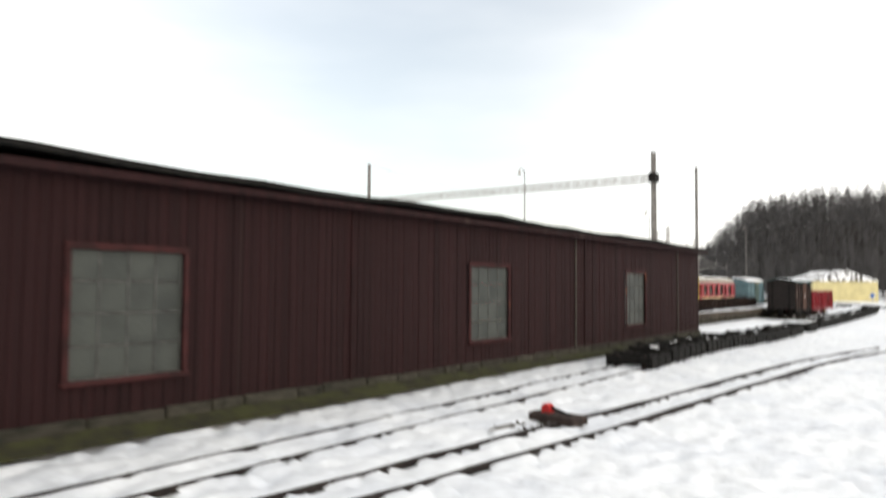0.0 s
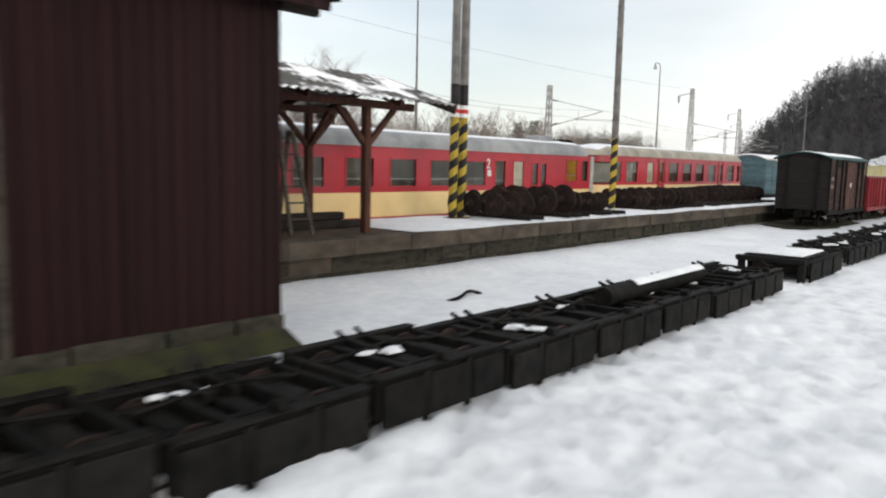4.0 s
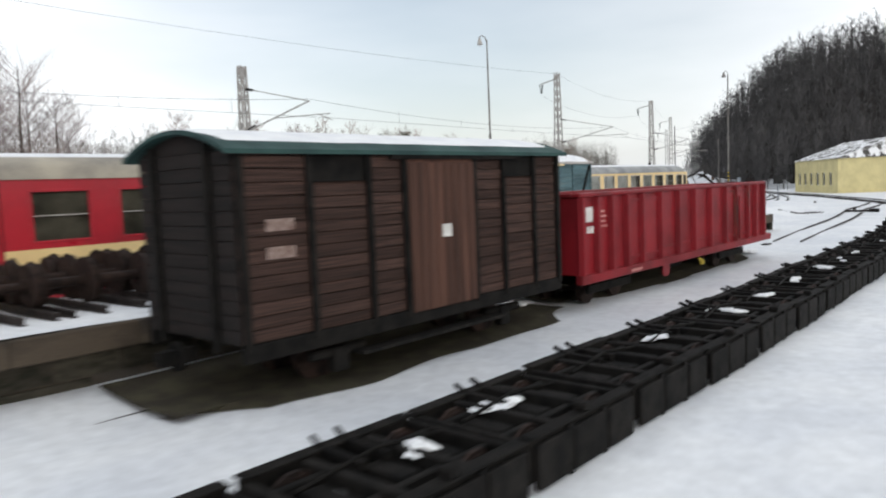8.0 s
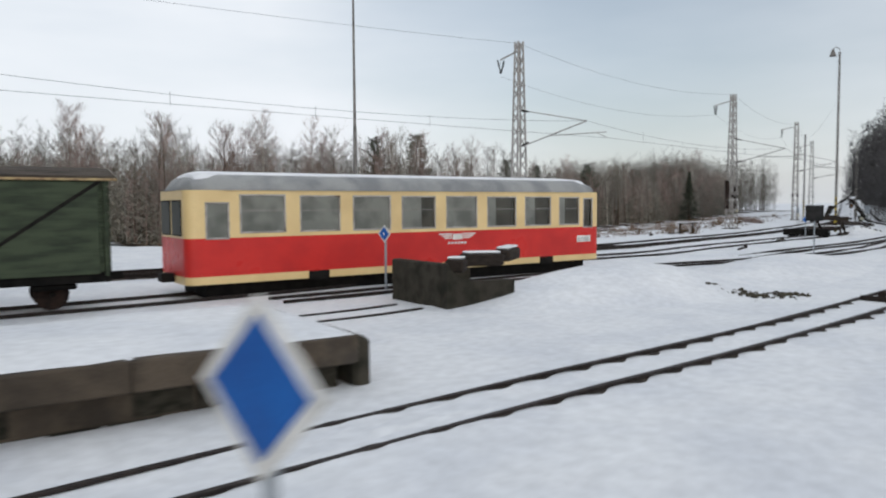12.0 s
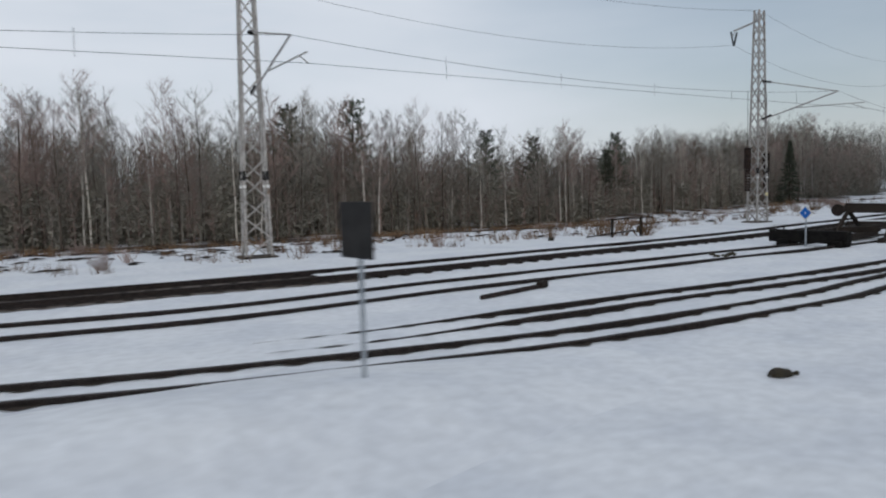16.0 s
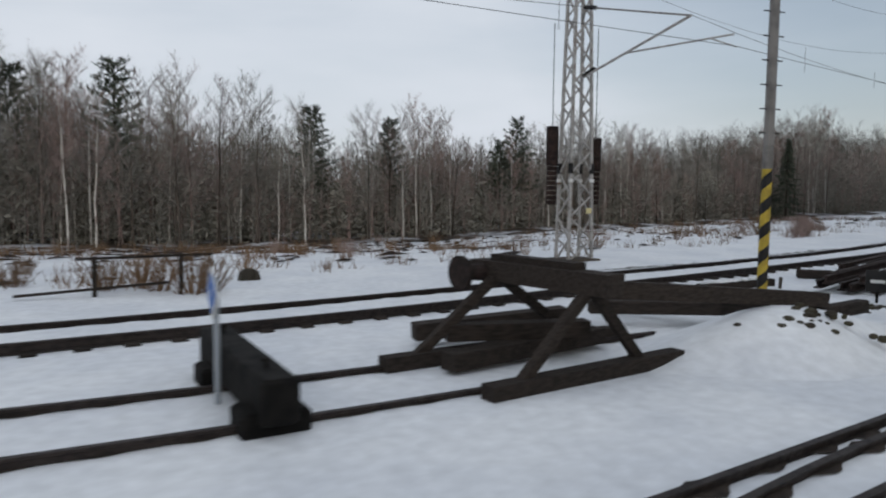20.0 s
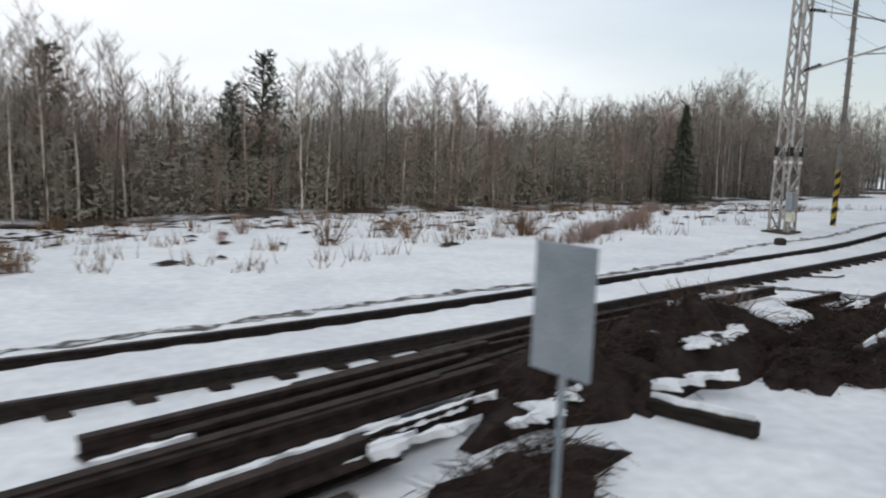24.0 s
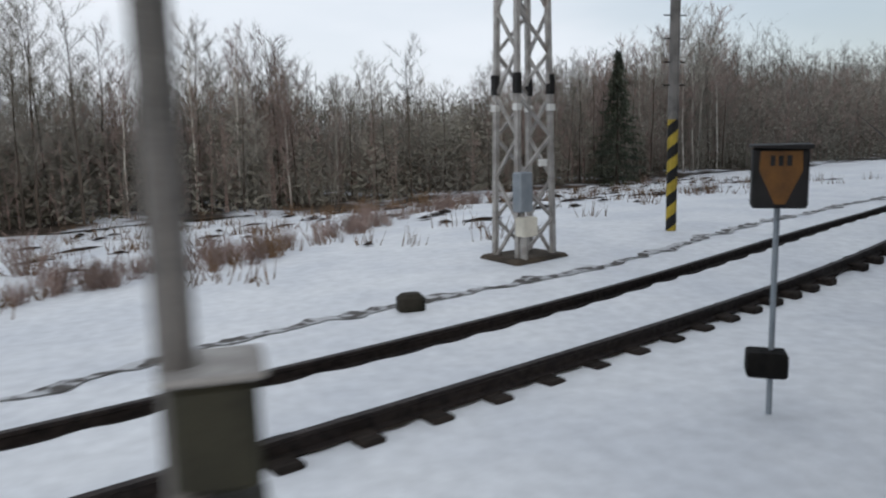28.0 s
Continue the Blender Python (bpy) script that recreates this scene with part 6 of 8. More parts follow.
def striped_pole(m, h, r, top, label, twin=False, steps=True, band=False):
    """An eight-sided pole with slanted yellow and black bands at its foot."""
    t = thing("striped_pole", m, label, "pole", "striped poles")
    for dx in ((-0.17, 0.17) if twin else (0,)):
        s, n, rise = Shape(), 8, 0.42
        rows = int(top / (rise / 2)) + 1
        v = []
        for i in range(-2, rows + 1):
            for k in range(n + 1):
                a = 2 * math.pi * k / n
                zz = min(max(i * rise / 2 * 1.0 + rise * k / n, 0.0), top)
                v.append((dx + r * math.cos(a), r * math.sin(a), zz))
        c, f, mi = n + 1, [], []
        for i in range(rows + 2):
            for k in range(n):
                q = (i * c + k, i * c + k + 1, (i + 1) * c + k + 1, (i + 1) * c + k)
                if abs(v[q[0]][2] - v[q[3]][2]) + abs(v[q[1]][2] - v[q[2]][2]) > 1e-6:
                    f.append(q)
                    mi.append(i % 2)
        s.v, s.f, s.mi = v, f, mi
        part("striped_foot", s, (YELLOW, BLACK), t, "yellow and black slanted bands")
        z = top
        if band:
            for k, mt in enumerate((WHITE, BAND_RED, WHITE)):
                part("band", Shape().tube([(dx, 0, z), (dx, 0, z + 0.1)], r + 0.002, 8, False), mt, t)
                z += 0.1
            part("black_section", Shape().tube([(dx, 0, z), (dx, 0, z + 0.5)], r + 0.001, 8, False), BLACK, t)
            z += 0.5
        part("shaft", Shape().tube([(dx, 0, z), (dx, 0, h)], [r, r * 0.8], 8), POLE_GREY, t)
    if steps:
        for k in range(int((h - top - 0.5) / 0.4)):
            part("climbing_step", Shape().tube([(-r - 0.13, 0, top + 0.6 + 0.4 * k), (r + 0.13, 0, top + 0.6 + 0.4 * k)], 0.012, 5), DARK_STEEL, t)
    if twin:
        part("base_plate", Shape().box(-0.35, 0.35, -0.2, 0.2, -0.02, 0.06, 0.02), CONCRETE, t)
    return t


def lamp_post(x, y, h, turn, label):
    p = thing("lamp_post", pose(x, y, ground_z(x, y), 0, 0, turn), label, "lamp post", "yard lamp posts")
    part("pole", Shape().tube([(0, 0, -0.2), (0, 0, h * 0.45), (0, 0, h * 0.46), (0, 0, h - 0.4), (-0.12, 0, h - 0.12), (-0.35, 0, h), (-0.5, 0, h - 0.1)], [0.11, 0.09, 0.07, 0.045, 0.035, 0.03, 0.03], 8), POLE_GREY, p, soft=True)
    part("shade", Shape().tube([(-0.5, 0, h - 0.1), (-0.5, 0, h - 0.3), (-0.5, 0, h - 0.62)], [0.06, 0.1, 0.2], 10), GALV, p, "bell-shaped metal shade", soft=True)
    part("bulb", Shape().tube([(-0.5, 0, h - 0.6), (-0.5, 0, h - 0.7)], [0.1, 0.05], 8), WHITE, p)


lamp_post(95.85, 28.35, 12.5, -45, "tall slim lamp post with a bell-shaped shade")
lamp_post(60.3, 27.2, 13.5, -45, "tall slim lamp post with a bell-shaped shade")


def build_gantry():
    striped_pole(pose(41.6, 7.75, PLAT_Z), 9.4, 0.11, 2.55, "twin concrete pole with black and yellow bands carrying a gantry", True, False, True)
    g = thing("gantry_pole", pose(41.5, 30.0, ground_z(41.5, 30)), "tall grey gantry pole", "pole")
    part("shaft", Shape().tube([(0, 0, -0.2), (0, 0, 11.4)], [0.16, 0.12], 8), POLE_GREY, g)
    b = thing("gantry_beam", pose(41.5, 7.75, 8.35), "lattice beam spanning the tracks between two poles", "gantry beam")
    s = Shape()
    for yy in range(36):
        a, c = 22.25 * yy / 36, 22.25 * (yy + 1) / 36
        s.bar((-0.2, a, 0.0), (0.2, c, 0.0), 0.035).bar((-0.2, a, 0.0), (-0.2, a, 0.3), 0.03).bar((-0.2, a, 0.3), (-0.2, c, 0.0), 0.03).bar((0.2, a, 0), (0.2, a, 0.3), 0.03)
    part("lacing", s, GALV, b)
    for x in (-0.2, 0.2):
        for z in (0.0, 0.3):
            part("chord", Shape().box(x - 0.03, x + 0.03, -0.1, 22.35, z - 0.03, z + 0.03), GALV, b)
    part("collar", Shape().box(-0.35, 0.35, -0.25, 0.15, -0.1, 0.45, 0.03), DARK_STEEL, b)


build_gantry()
striped_pole(pose(49.55, 7.74, PLAT_Z + 0.02), 9.6, 0.115, 2.35, "grey concrete pole with slanted yellow and black bands on the platform")
striped_pole(pose(131.85, 24.75, ground_z(131.85, 24.75)), 12.5, 0.085, 2.45, "dark wooden pole with climbing steps and yellow and black bands")
striped_pole(pose(161.45, 43.4, ground_z(161.45, 43.4)), 9.5, 0.095, 2.0, "grey pole with climbing steps and yellow and black bands")


def wire(name, pts, sag, label, r=0.007):
    for p, q in zip(pts, pts[1:]):
        p, q = Vector(p), Vector(q)
        n = 14
        s = Shape().tube([p.lerp(q, k / n) - Vector((0, 0, 4 * sag * (k / n) * (1 - k / n))) for k in range(n + 1)], r, 4, False)
        solid(name, s, WIRE, Matrix.Identity(4), label, "wire", "overhead wires")


WIRE = surface("dark_wire", (0.1, 0.1, 0.1), None, 5.0, 0.6, 0.4, 0, 60.0)


def turn_by(x, y, a, dx, dy, z):
    c, s = math.cos(radians(a)), math.sin(radians(a))
    return (x + c * dx - s * dy, y + s * dx + c * dy, z)


MASTS = [(18, 26.5, 2, 4.0), (48, 26.6, 3, 4.0), (75.2, 27.4, 4, 4.4), (106.85, 29.65, 3, 4.8), (133.3, 33.9, 9, 4.1), (158.2, 42.6, 20, 4.0), (184, 54.8, 25, 4.0), (212, 69, 27, 4.0)]
wire("contact_wire", [turn_by(x, y, a, 0.25, -n - 1.3, 5.35) for x, y, a, n in MASTS], 0.04, "contact wire over the main line")
wire("carrier_wire", [turn_by(x, y, a, 0.15, -n, 6.3) for x, y, a, n in MASTS], 0.55, "carrier wire over the main line")
wire("feeder_wire", [turn_by(x, y, a, 0, 1.5, 9.4) for x, y, a, n in MASTS[3:]], 0.9, "feeder wire along the masts")
wire("feeder_wire", [(41.5, 30.0, 11.3), (106.85, 29.65, 11.0), (133.3, 33.9, 10.9), (158.2, 42.6, 10.8), (184, 54.8, 10.8)], 0.8, "earth wire from mast top to mast top")
wire("telephone_wire", [(131.85, 24.75, 9.2), (161.45, 43.4, 9.3), (195, 62, 9.3)], 0.5, "telephone wire between two poles")
drop = Shape()
for (x, y, a, n), (x2, y2, a2, n2) in zip(MASTS, MASTS[1:]):
    for k in range(1, 6):
        p = Vector(turn_by(x, y, a, 0.25, -n - 0.6, 0)).lerp(Vector(turn_by(x2, y2, a2, 0.25, -n2 - 0.6, 0)), k / 6)
        drop.tube([(p.x, p.y, 5.33), (p.x, p.y, 6.3 - 2.2 * (k / 6) * (1 - k / 6))], 0.007, 4, False)
solid("dropper_wires", drop, WIRE, Matrix.Identity(4), "thin droppers between the two overhead wires", "wire", kind="stuff")


# ---- signs, buffer stop, piles of rail ----
def diamond_sign(m, size, height, label):
    t = thing("diamond_sign", m, label, "sign", "blue diamond signs")
    part("post", Shape().tube([(0, 0, -0.1), (0, 0, height + size * 0.3)], 0.028, 8), SIGN_GREY, t)
    for s, mt, y, nm in ((size, WHITE, -0.04, "plate"), (size * 0.78, SIGN_BLUE, -0.046, "blue_face")):
        part(nm, Shape().add([(0, y, height + s / 2), (s / 2, y, height), (0, y, height - s / 2), (-s / 2, y, height), (0, y + 0.012, height + s / 2), (s / 2, y + 0.012, height), (0, y + 0.012, height - s / 2), (-s / 2, y + 0.012, height)], [(3, 2, 1, 0), (4, 5, 6, 7), (0, 1, 5, 4), (1, 2, 6, 5), (2, 3, 7, 6), (3, 0, 4, 7)]), mt, t)
    if size < 0.6:
        part("bolt", Shape().box(-0.012, 0.012, -0.056, -0.047, height - 0.03, height + 0.03), WHITE, t)
    return t


diamond_sign(pose(80.95, 0.86, 0.0, 0, 0, -71), 0.66, 1.46, "blue diamond sign with a white rim on a bogie's end")
diamond_sign(pose(88.6, 13.2, 0.2, 0, 0, -78), 0.42, 1.22, "small blue diamond sign on a post by the stop block")
diamond_sign(pose(122.86, 21.95, 0.05, 0, 0, -80), 0.5, 1.02, "blue diamond sign on a post by a timber stop")

board = thing("signal_board", pose(105.2, 11.95, ground_z(105.2, 11.95), 0, 0, -74), "dark square signal board on a thin post in the snow", "sign")
part("post", Shape().tube([(0, 0, -0.2), (0, 0, 2.0)], 0.025, 8), SIGN_GREY, board)
part("plate", Shape().box(-0.29, 0.29, -0.05, -0.035, 1.45, 2.0, 0.004), BLACK, board)

# stop block of stones and timber at the end of the railcar's siding
stop = thing("stop_block", pose(0.28, 0, 0), "rough stop block of stone walls and timbers under snow", "stop block")
part("side_wall", Shape().add([(x, y, z) for y in (10.24, 10.46) for x, z in ((88.0, -0.2), (89.75, -0.2), (89.75, 0.5), (88.75, 0.52), (88.4, 0.58), (88.18, 0.72), (88.0, 0.9))], [(0, 1, 2, 3, 4, 5, 6), (13, 12, 11, 10, 9, 8, 7)] + [((k + 1) % 7, k, 7 + k, 7 + (k + 1) % 7) for k in range(7)]), STONE, stop)
part("front_wall", Shape().box(88.0, 88.22, 10.463, 12.4, -0.2, 0.9, 0.03), STONE, stop)
part("side_wall", Shape().box(88.3, 90.0, 12.1, 12.4, -0.2, 0.6, 0.04), STONE, stop)
for k, (x, y) in enumerate(((89.0, 10.9), (90.0, 11.3), (91.1, 11.7))):
    part("timber", Shape().box(-0.5, 0.5, -0.2, 0.2, 0, 0.28, 0.04), SLEEPER, stop).matrix_basis = pose(x, y + 0.4, 0.62 + 0.06 * k, 0, 3 - 2 * k, (48, -12, 34)[k])
    solid("snow_blanket", Shape().box(-0.43, 0.43, -0.16, 0.16, 0, 0.06, 0.028), SNOW_CAP, pose(x + 0.28, y + 0.4, 0.905 + 0.06 * k, 0, 3 - 2 * k, (48, -12, 34)[k]), "snow on a squared timber", "snow", soft=True)


def mound(x, y, rx, ry, h, seed, turn=0, label="low mound of snow"):
    s, v, n, m = Shape(), [], 28, 9
    for i in range(m + 1):
        t = i / m
        for k in range(n):
            a = 2 * math.pi * k / n
            q = 1 + 0.22 * noise.noise((math.cos(a) * 1.4 + seed, math.sin(a) * 1.4, seed))
            px, py = rx * t * q * math.cos(a), ry * t * q * math.sin(a)
            v.append((px, py, h * (0.5 + 0.5 * math.cos(math.pi * t)) * (1 + 0.12 * noise.noise((px * 0.7, py * 0.7, seed))) - 0.03 * t))
    f = [(i * n + k, (i + 1) * n + k, (i + 1) * n + (k + 1) % n, i * n + (k + 1) % n) for i in range(m) for k in range(n)]
    return solid("snow_mound", s.add(v, f), SNOW, pose(x, y, ground_z(x, y), 0, 0, turn), label, "snow", "snow mounds", soft=True)


mound(93.6, 10.6, 6.2, 3.0, 0.66, 4, 5, "broad snow mound sloping from the stop block")
mound(130.2, 22.4, 3.0, 1.7, 0.55, 9, 10)
mound(101.5, 10.9, 9.0, 2.6, 0.45, 12, 12)


def clods(x, y, rx, ry, n, seed, label, size=0.06):
    rng, s = random.Random(seed), Shape()
    for _ in range(n):
        a, d = rng.uniform(0, 6.283), abs(rng.gauss(0, 0.5))
        px, py, r = x + rx * d * math.cos(a), y + ry * d * math.sin(a), size * rng.uniform(0.4, 1.6)
        z = top_z(px, py)
        s.box(px - r, px + r * rng.uniform(0.6, 1.2), py - r, py + r * rng.uniform(0.5, 1.1), z - 0.03, z + r * rng.uniform(0.5, 1.0), r * 0.4)
    solid("earth_clods", s, OIL, Matrix.Identity(4), label, "earth", "clods in the snow", "stuff")


def top_z(x, y):
    z = ground_z(x, y)
    for mx, my, rx, ry, h in ((93.6, 10.6, 6.2, 3.0, 0.66), (130.2, 22.4, 3.0, 1.7, 0.55), (101.5, 10.9, 9, 2.6, 0.45)):
        d = math.hypot((x - mx) / rx, (y - my) / ry)
        if d < 1:
            z = max(z, ground_z(mx, my) + h * (0.5 + 0.5 * math.cos(math.pi * d)))
    return z


clods(95.0, 7.9, 0.7, 1.0, 110, 3, "dark earth thrown up through the snow", 0.036)
clods(95.5, 7.35, 0.6, 0.4, 100, 33, "dark earth thrown up through the snow", 0.036)
clods(130.0, 21.9, 1.6, 0.8, 34, 4, "dark stones lying on a snow mound", 0.045)


def build_buffer_stop():
    b = thing("buffer_stop", pose(0, 0, 0), "old buffer stop of bent rails with one round buffer", "buffer stop")
    z = ground_z(126, 22)
    for k, (f1, f2, apex) in enumerate((((125.63, 21.31), (127.6, 21.93), (126.75, 21.75)), ((124.95, 22.75), (127.6, 23.4), (126.2, 23.05)))):
        part("leg", Shape().bar((f1[0], f1[1], z), (apex[0], apex[1], z + 1.0), 0.1, 0.11), SLEEPER, b)
        part("leg", Shape().bar((f2[0], f2[1], z), (apex[0], apex[1], z + 1.0), 0.1, 0.11), SLEEPER, b)
        part("foot_timber", Shape().bar((f1[0] - 0.3, f1[1] - 0.1, z + 0.06), (f2[0] + 0.55, f2[1] + 0.14, z + 0.06), 0.2, 0.2), SLEEPER, b)
    part("cross_beam", Shape().bar((126.85, 21.4, z + 1.05), (126.1, 23.45, z + 1.05), 0.28, 0.24), SLEEPER, b)
    part("top_timber", Shape().bar((126.7, 21.9, z + 1.2), (126.25, 23.2, z + 1.2), 0.2, 0.1), SLEEPER, b)
    buf = part("buffer", Shape().tube([(126.1, 23.2, z + 1.03), (125.75, 23.12, z + 1.03)], [0.12, 0.09], 12), RUST, b)
    part("buffer_disc", Shape().tube([(125.77, 23.12, z + 1.03), (125.71, 23.1, z + 1.03)], 0.21, 18), RUST, buf)
    part("tie_timber", Shape().bar((125.5, 22.95, z + 0.34), (127.3, 22.75, z + 0.34), 0.24, 0.2), SLEEPER, b)
    part("tie_timber", Shape().bar((125.3, 22.3, z + 0.14), (127.75, 23.2, z + 0.14), 0.24, 0.2), SLEEPER, b)
    part("tie_timber", Shape().bar((125.4, 23.95, z + 0.16), (127.6, 23.9, z + 0.3), 0.26, 0.22), SLEEPER, b)
    part("strut", Shape().bar((126.85, 22.0, z + 0.95), (131.3, 22.95, z + 0.5), 0.2, 0.2), SLEEPER, b, "long dark timber running down to a snow mound")
    ts = thing("timber_stop", pose(123.1, 22.05, ground_z(123, 21.6), 0, 0, 100), "thick black timber bolted across the rails", "timber stop")
    part("beam", Shape().box(-1.3, 1.3, -0.17, 0.17, 0.1, 0.5, 0.03), DARK_STEEL, ts)
    part("chock", Shape().box(-1.2, -0.75, -0.3, 0.3, -0.05, 0.2, 0.03), DARK_STEEL, ts)
    part("chock", Shape().box(0.5, 0.95, -0.3, 0.3, -0.05, 0.2, 0.03), DARK_STEEL, ts)
    for x in (-0.85, 0.85):
        part("bolt", Shape().tube([(x, 0, 0.4), (x, 0, 0.6)], 0.02, 6).tube([(x, 0, 0.56), (x, 0, 0.59)], 0.05, 6), DARK_STEEL, ts)


build_buffer_stop()


def timber(x0, y0, x1, y1, w, h, z, label, mat=None, snow=False, lift=0.0):
    p, q = Vector((x0, y0, 0)), Vector((x1, y1, 0))
    L, a = (q - p).length, math.degrees(math.atan2(y1 - y0, x1 - x0))
    c = (p + q) / 2
    ob = solid("timber_beam", Shape().box(-L / 2, L / 2, -w / 2, w / 2, 0, h, 0.02), mat or SLEEPER, pose(c.x, c.y, z, 0, -lift, a), label, "timber", "loose timbers")
    if snow:
        solid("snow_strip", snow_ribbon(int(x0 * 10), L * 0.47, w * 0.42, 0.05), SNOW_CAP, pose(c.x, c.y, z + h, 0, -lift, a), "snow along the top of a timber", "snow", soft=True)
    return ob


timber(109.14, 17.45, 110.97, 18.29, 0.08, 0.09, ground_z(110, 18), "rusty rail end lying in the snow", RUST)
timber(110.85, 18.2, 111.1, 18.36, 0.16, 0.14, ground_z(111, 18), "dark timber stub in the snow")
timber(129.2, 25.5, 131.05, 22.85, 0.26, 0.24, 0.22, "long snow-topped timber propped on a mound", None, True)
timber(128.4, 24.6, 131.6, 23.4, 0.22, 0.2, 0.18, "long dark timber propped on a mound")
timber(131.0, 22.9, 132.6, 23.4, 0.2, 0.2, 0.2, "short dark timber beside a mound")


def loose_rail(x0, y0, x1, y1, z, k):
    L, a = math.hypot(x1 - x0, y1 - y0), math.degrees(math.atan2(y1 - y0, x1 - x0))
    s = Shape().sweep([(-L / 2 + L * i / 4, 0, 0) for i in range(5)], [(p * (1.35 if k < 11 else 1.1), q * (1.35 if k < 11 else 1.1)) for p, q in RAIL_PROFILE])
    return solid("loose_rail", s, RUST, pose((x0 + x1) / 2, (y0 + y1) / 2, z, (0, 90, 20, -30)[k % 4] * 0.0, 0, a), "rusty old rail lying in a pile", "rail", "pile of old rails")


for k, (x0, y0, x1, y1, z) in enumerate(((138.15, 28.95, 141.9, 30.75, 0.08), (134.9, 26.5, 141.2, 29.75, 0.08), (134.85, 26.25, 141.4, 29.55, 0.2), (135.1, 26.1, 141.0, 29.05, 0.07), (135.5, 26.0, 139.9, 28.2, 0.2), (135.6, 25.75, 139.7, 27.75, 0.04), (135.3, 26.55, 140.8, 29.3, 0.22), (135.2, 25.95, 140.2, 28.5, 0.06), (138.6, 28.85, 141.5, 30.35, 0.07), (139.7, 29.8, 143.6, 31.8, 0.06), (140.3, 29.5, 144.0, 31.6, 0.04), (141.4, 30.6, 148.6, 33.4, 0.06), (141.8, 30.95, 145.6, 32.5, 0.08), (147.5, 32.05, 149.3, 32.68, 0.08), (147.7, 31.35, 150.05, 32.4, 0.1), (147.6, 31.2, 149.6, 32.08, 0.02), (146.3, 30.45, 148.7, 31.05, 0.06))):
    loose_rail(x0, y0, x1, y1, z, k)
timber(136.45, 28.6, 137.1, 28.15, 0.24, 0.2, 0.0, "short dark timber under old rails")
timber(137.2, 27.3, 138.05, 26.45, 0.22, 0.14, 0.0, "short dark timber sticking out under old rails")
timber(139.5, 27.5, 139.6, 26.65, 0.13, 0.13, 0.0, "short dark timber in the snow")
timber(142.7, 29.0, 143.2, 28.2, 0.14, 0.14, 0.0, "short dark timber in the snow", None, True)
for k, (x, y, a, rx) in enumerate(((138.55, 28.62, 27, 0.35), (139.5, 28.35, 27, 0.9), (140.6, 28.85, 27, 0.8), (140.2, 28.35, 24, 0.8), (137.3, 26.85, 27, 0.6), (146.4, 31.5, 32, 0.5), (148.6, 31.75, 24, 0.6), (137.9, 27.55, 26, 1.0), (138.9, 27.9, 26, 0.9), (139.7, 28.2, 24, 0.7), (136.6, 26.75, 26, 0.7))):
    solid("snow_streak", snow_ribbon(70 + k, rx, 0.11, 0.05), SNOW_CAP, pose(x, y, ground_z(x, y) + 0.2, 0, 0, a), "streak of snow caught between old rails", "snow", "snow among the rails", soft=True)


def brush_heap(x, y, rx, ry, h, n, seed, label, turn=30, mat=None):
    """A tangle of thin branches piled up."""
    rng, s = random.Random(seed), Shape()
    for _ in range(n):
        a, d = rng.uniform(0, 6.283), math.sqrt(rng.random())
        px, py = rx * d * math.cos(a), ry * d * math.sin(a)
        top = h * (1 - d * d) * rng.uniform(0.1, 1.0)
        L, b, e = rng.uniform(0.15, 0.5) * (1.15 - 0.6 * d), rng.uniform(0, 6.283), rng.uniform(-0.3, 0.6)
        p = Vector((px, py, max(top, 0.01)))
        q = p + Vector((math.cos(b) * L, math.sin(b) * L, e * L))
        mid = p.lerp(q, 0.5) + Vector((rng.uniform(-0.05, 0.05), rng.uniform(-0.05, 0.05), rng.uniform(-0.03, 0.08)))
        q.z, mid.z = max(q.z, 0.0), max(mid.z, 0.0)
        s.tube([p, mid, q], [0.007, 0.005, 0.002], 3, False)
    heap = thing("brush_heap", pose(x, y, ground_z(x, y), 0, 0, turn), label, "brushwood", "brush heaps")
    part("branch_tangle", s, mat or BRUSH, heap)
    core = Shape()
    v, m2, n2 = [], 9, 40
    for i in range(m2 + 1):
        t = i / m2
        for k in range(n2):
            a = 2 * math.pi * k / n2
            q = 1 + 0.7 * noise.noise((math.cos(a) * 2.2 + seed * 5.1, math.sin(a) * 2.2, 0))
            v.append((rx * t * q * math.cos(a), ry * t * q * math.sin(a), max(h * 0.72 * (1 - t * t) * (1 + 0.9 * noise.noise((rx * t * math.cos(a) * 2.5, ry * t * math.sin(a) * 2.5, seed))), 0) - 0.02 * t))
    part("litter", core.add(v, [(i * n2 + k, (i + 1) * n2 + k, (i + 1) * n2 + (k + 1) % n2, i * n2 + (k + 1) % n2) for i in range(m2) for k in range(n2)]), LITTER, heap, "matted dead leaves and soil")
    return heap


BRUSH = surface("dead_brushwood", (0.042, 0.026, 0.02), (0.022, 0.016, 0.013), 1.5, 0.95, 0, 0, 20.0)
LITTER = surface("dead_leaf_litter", (0.028, 0.018, 0.014), (0.013, 0.01, 0.009), 6.0, 0.95, 0, 1.0, 30.0, dirt=(0.5, 0.5, 0.52), dirt_at=0.66)
brush_heap(142.6, 29.9, 1.9, 0.75, 0.5, 1100, 1, "heap of brown brushwood and soil with patches of snow")
brush_heap(144.5, 30.75, 2.5, 0.95, 0.62, 1700, 2, "large heap of brown brushwood beside old rails")
brush_heap(147.1, 30.35, 2.3, 1.05, 0.3, 2000, 3, "low heap of brown brushwood with rails sticking out")
brush_heap(145.6, 29.95, 1.3, 0.55, 0.24, 900, 8, "low heap of brown brushwood and soil")
brush_heap(148.6, 30.7, 1.5, 0.6, 0.2, 900, 9, "low heap of brown brushwood and soil")
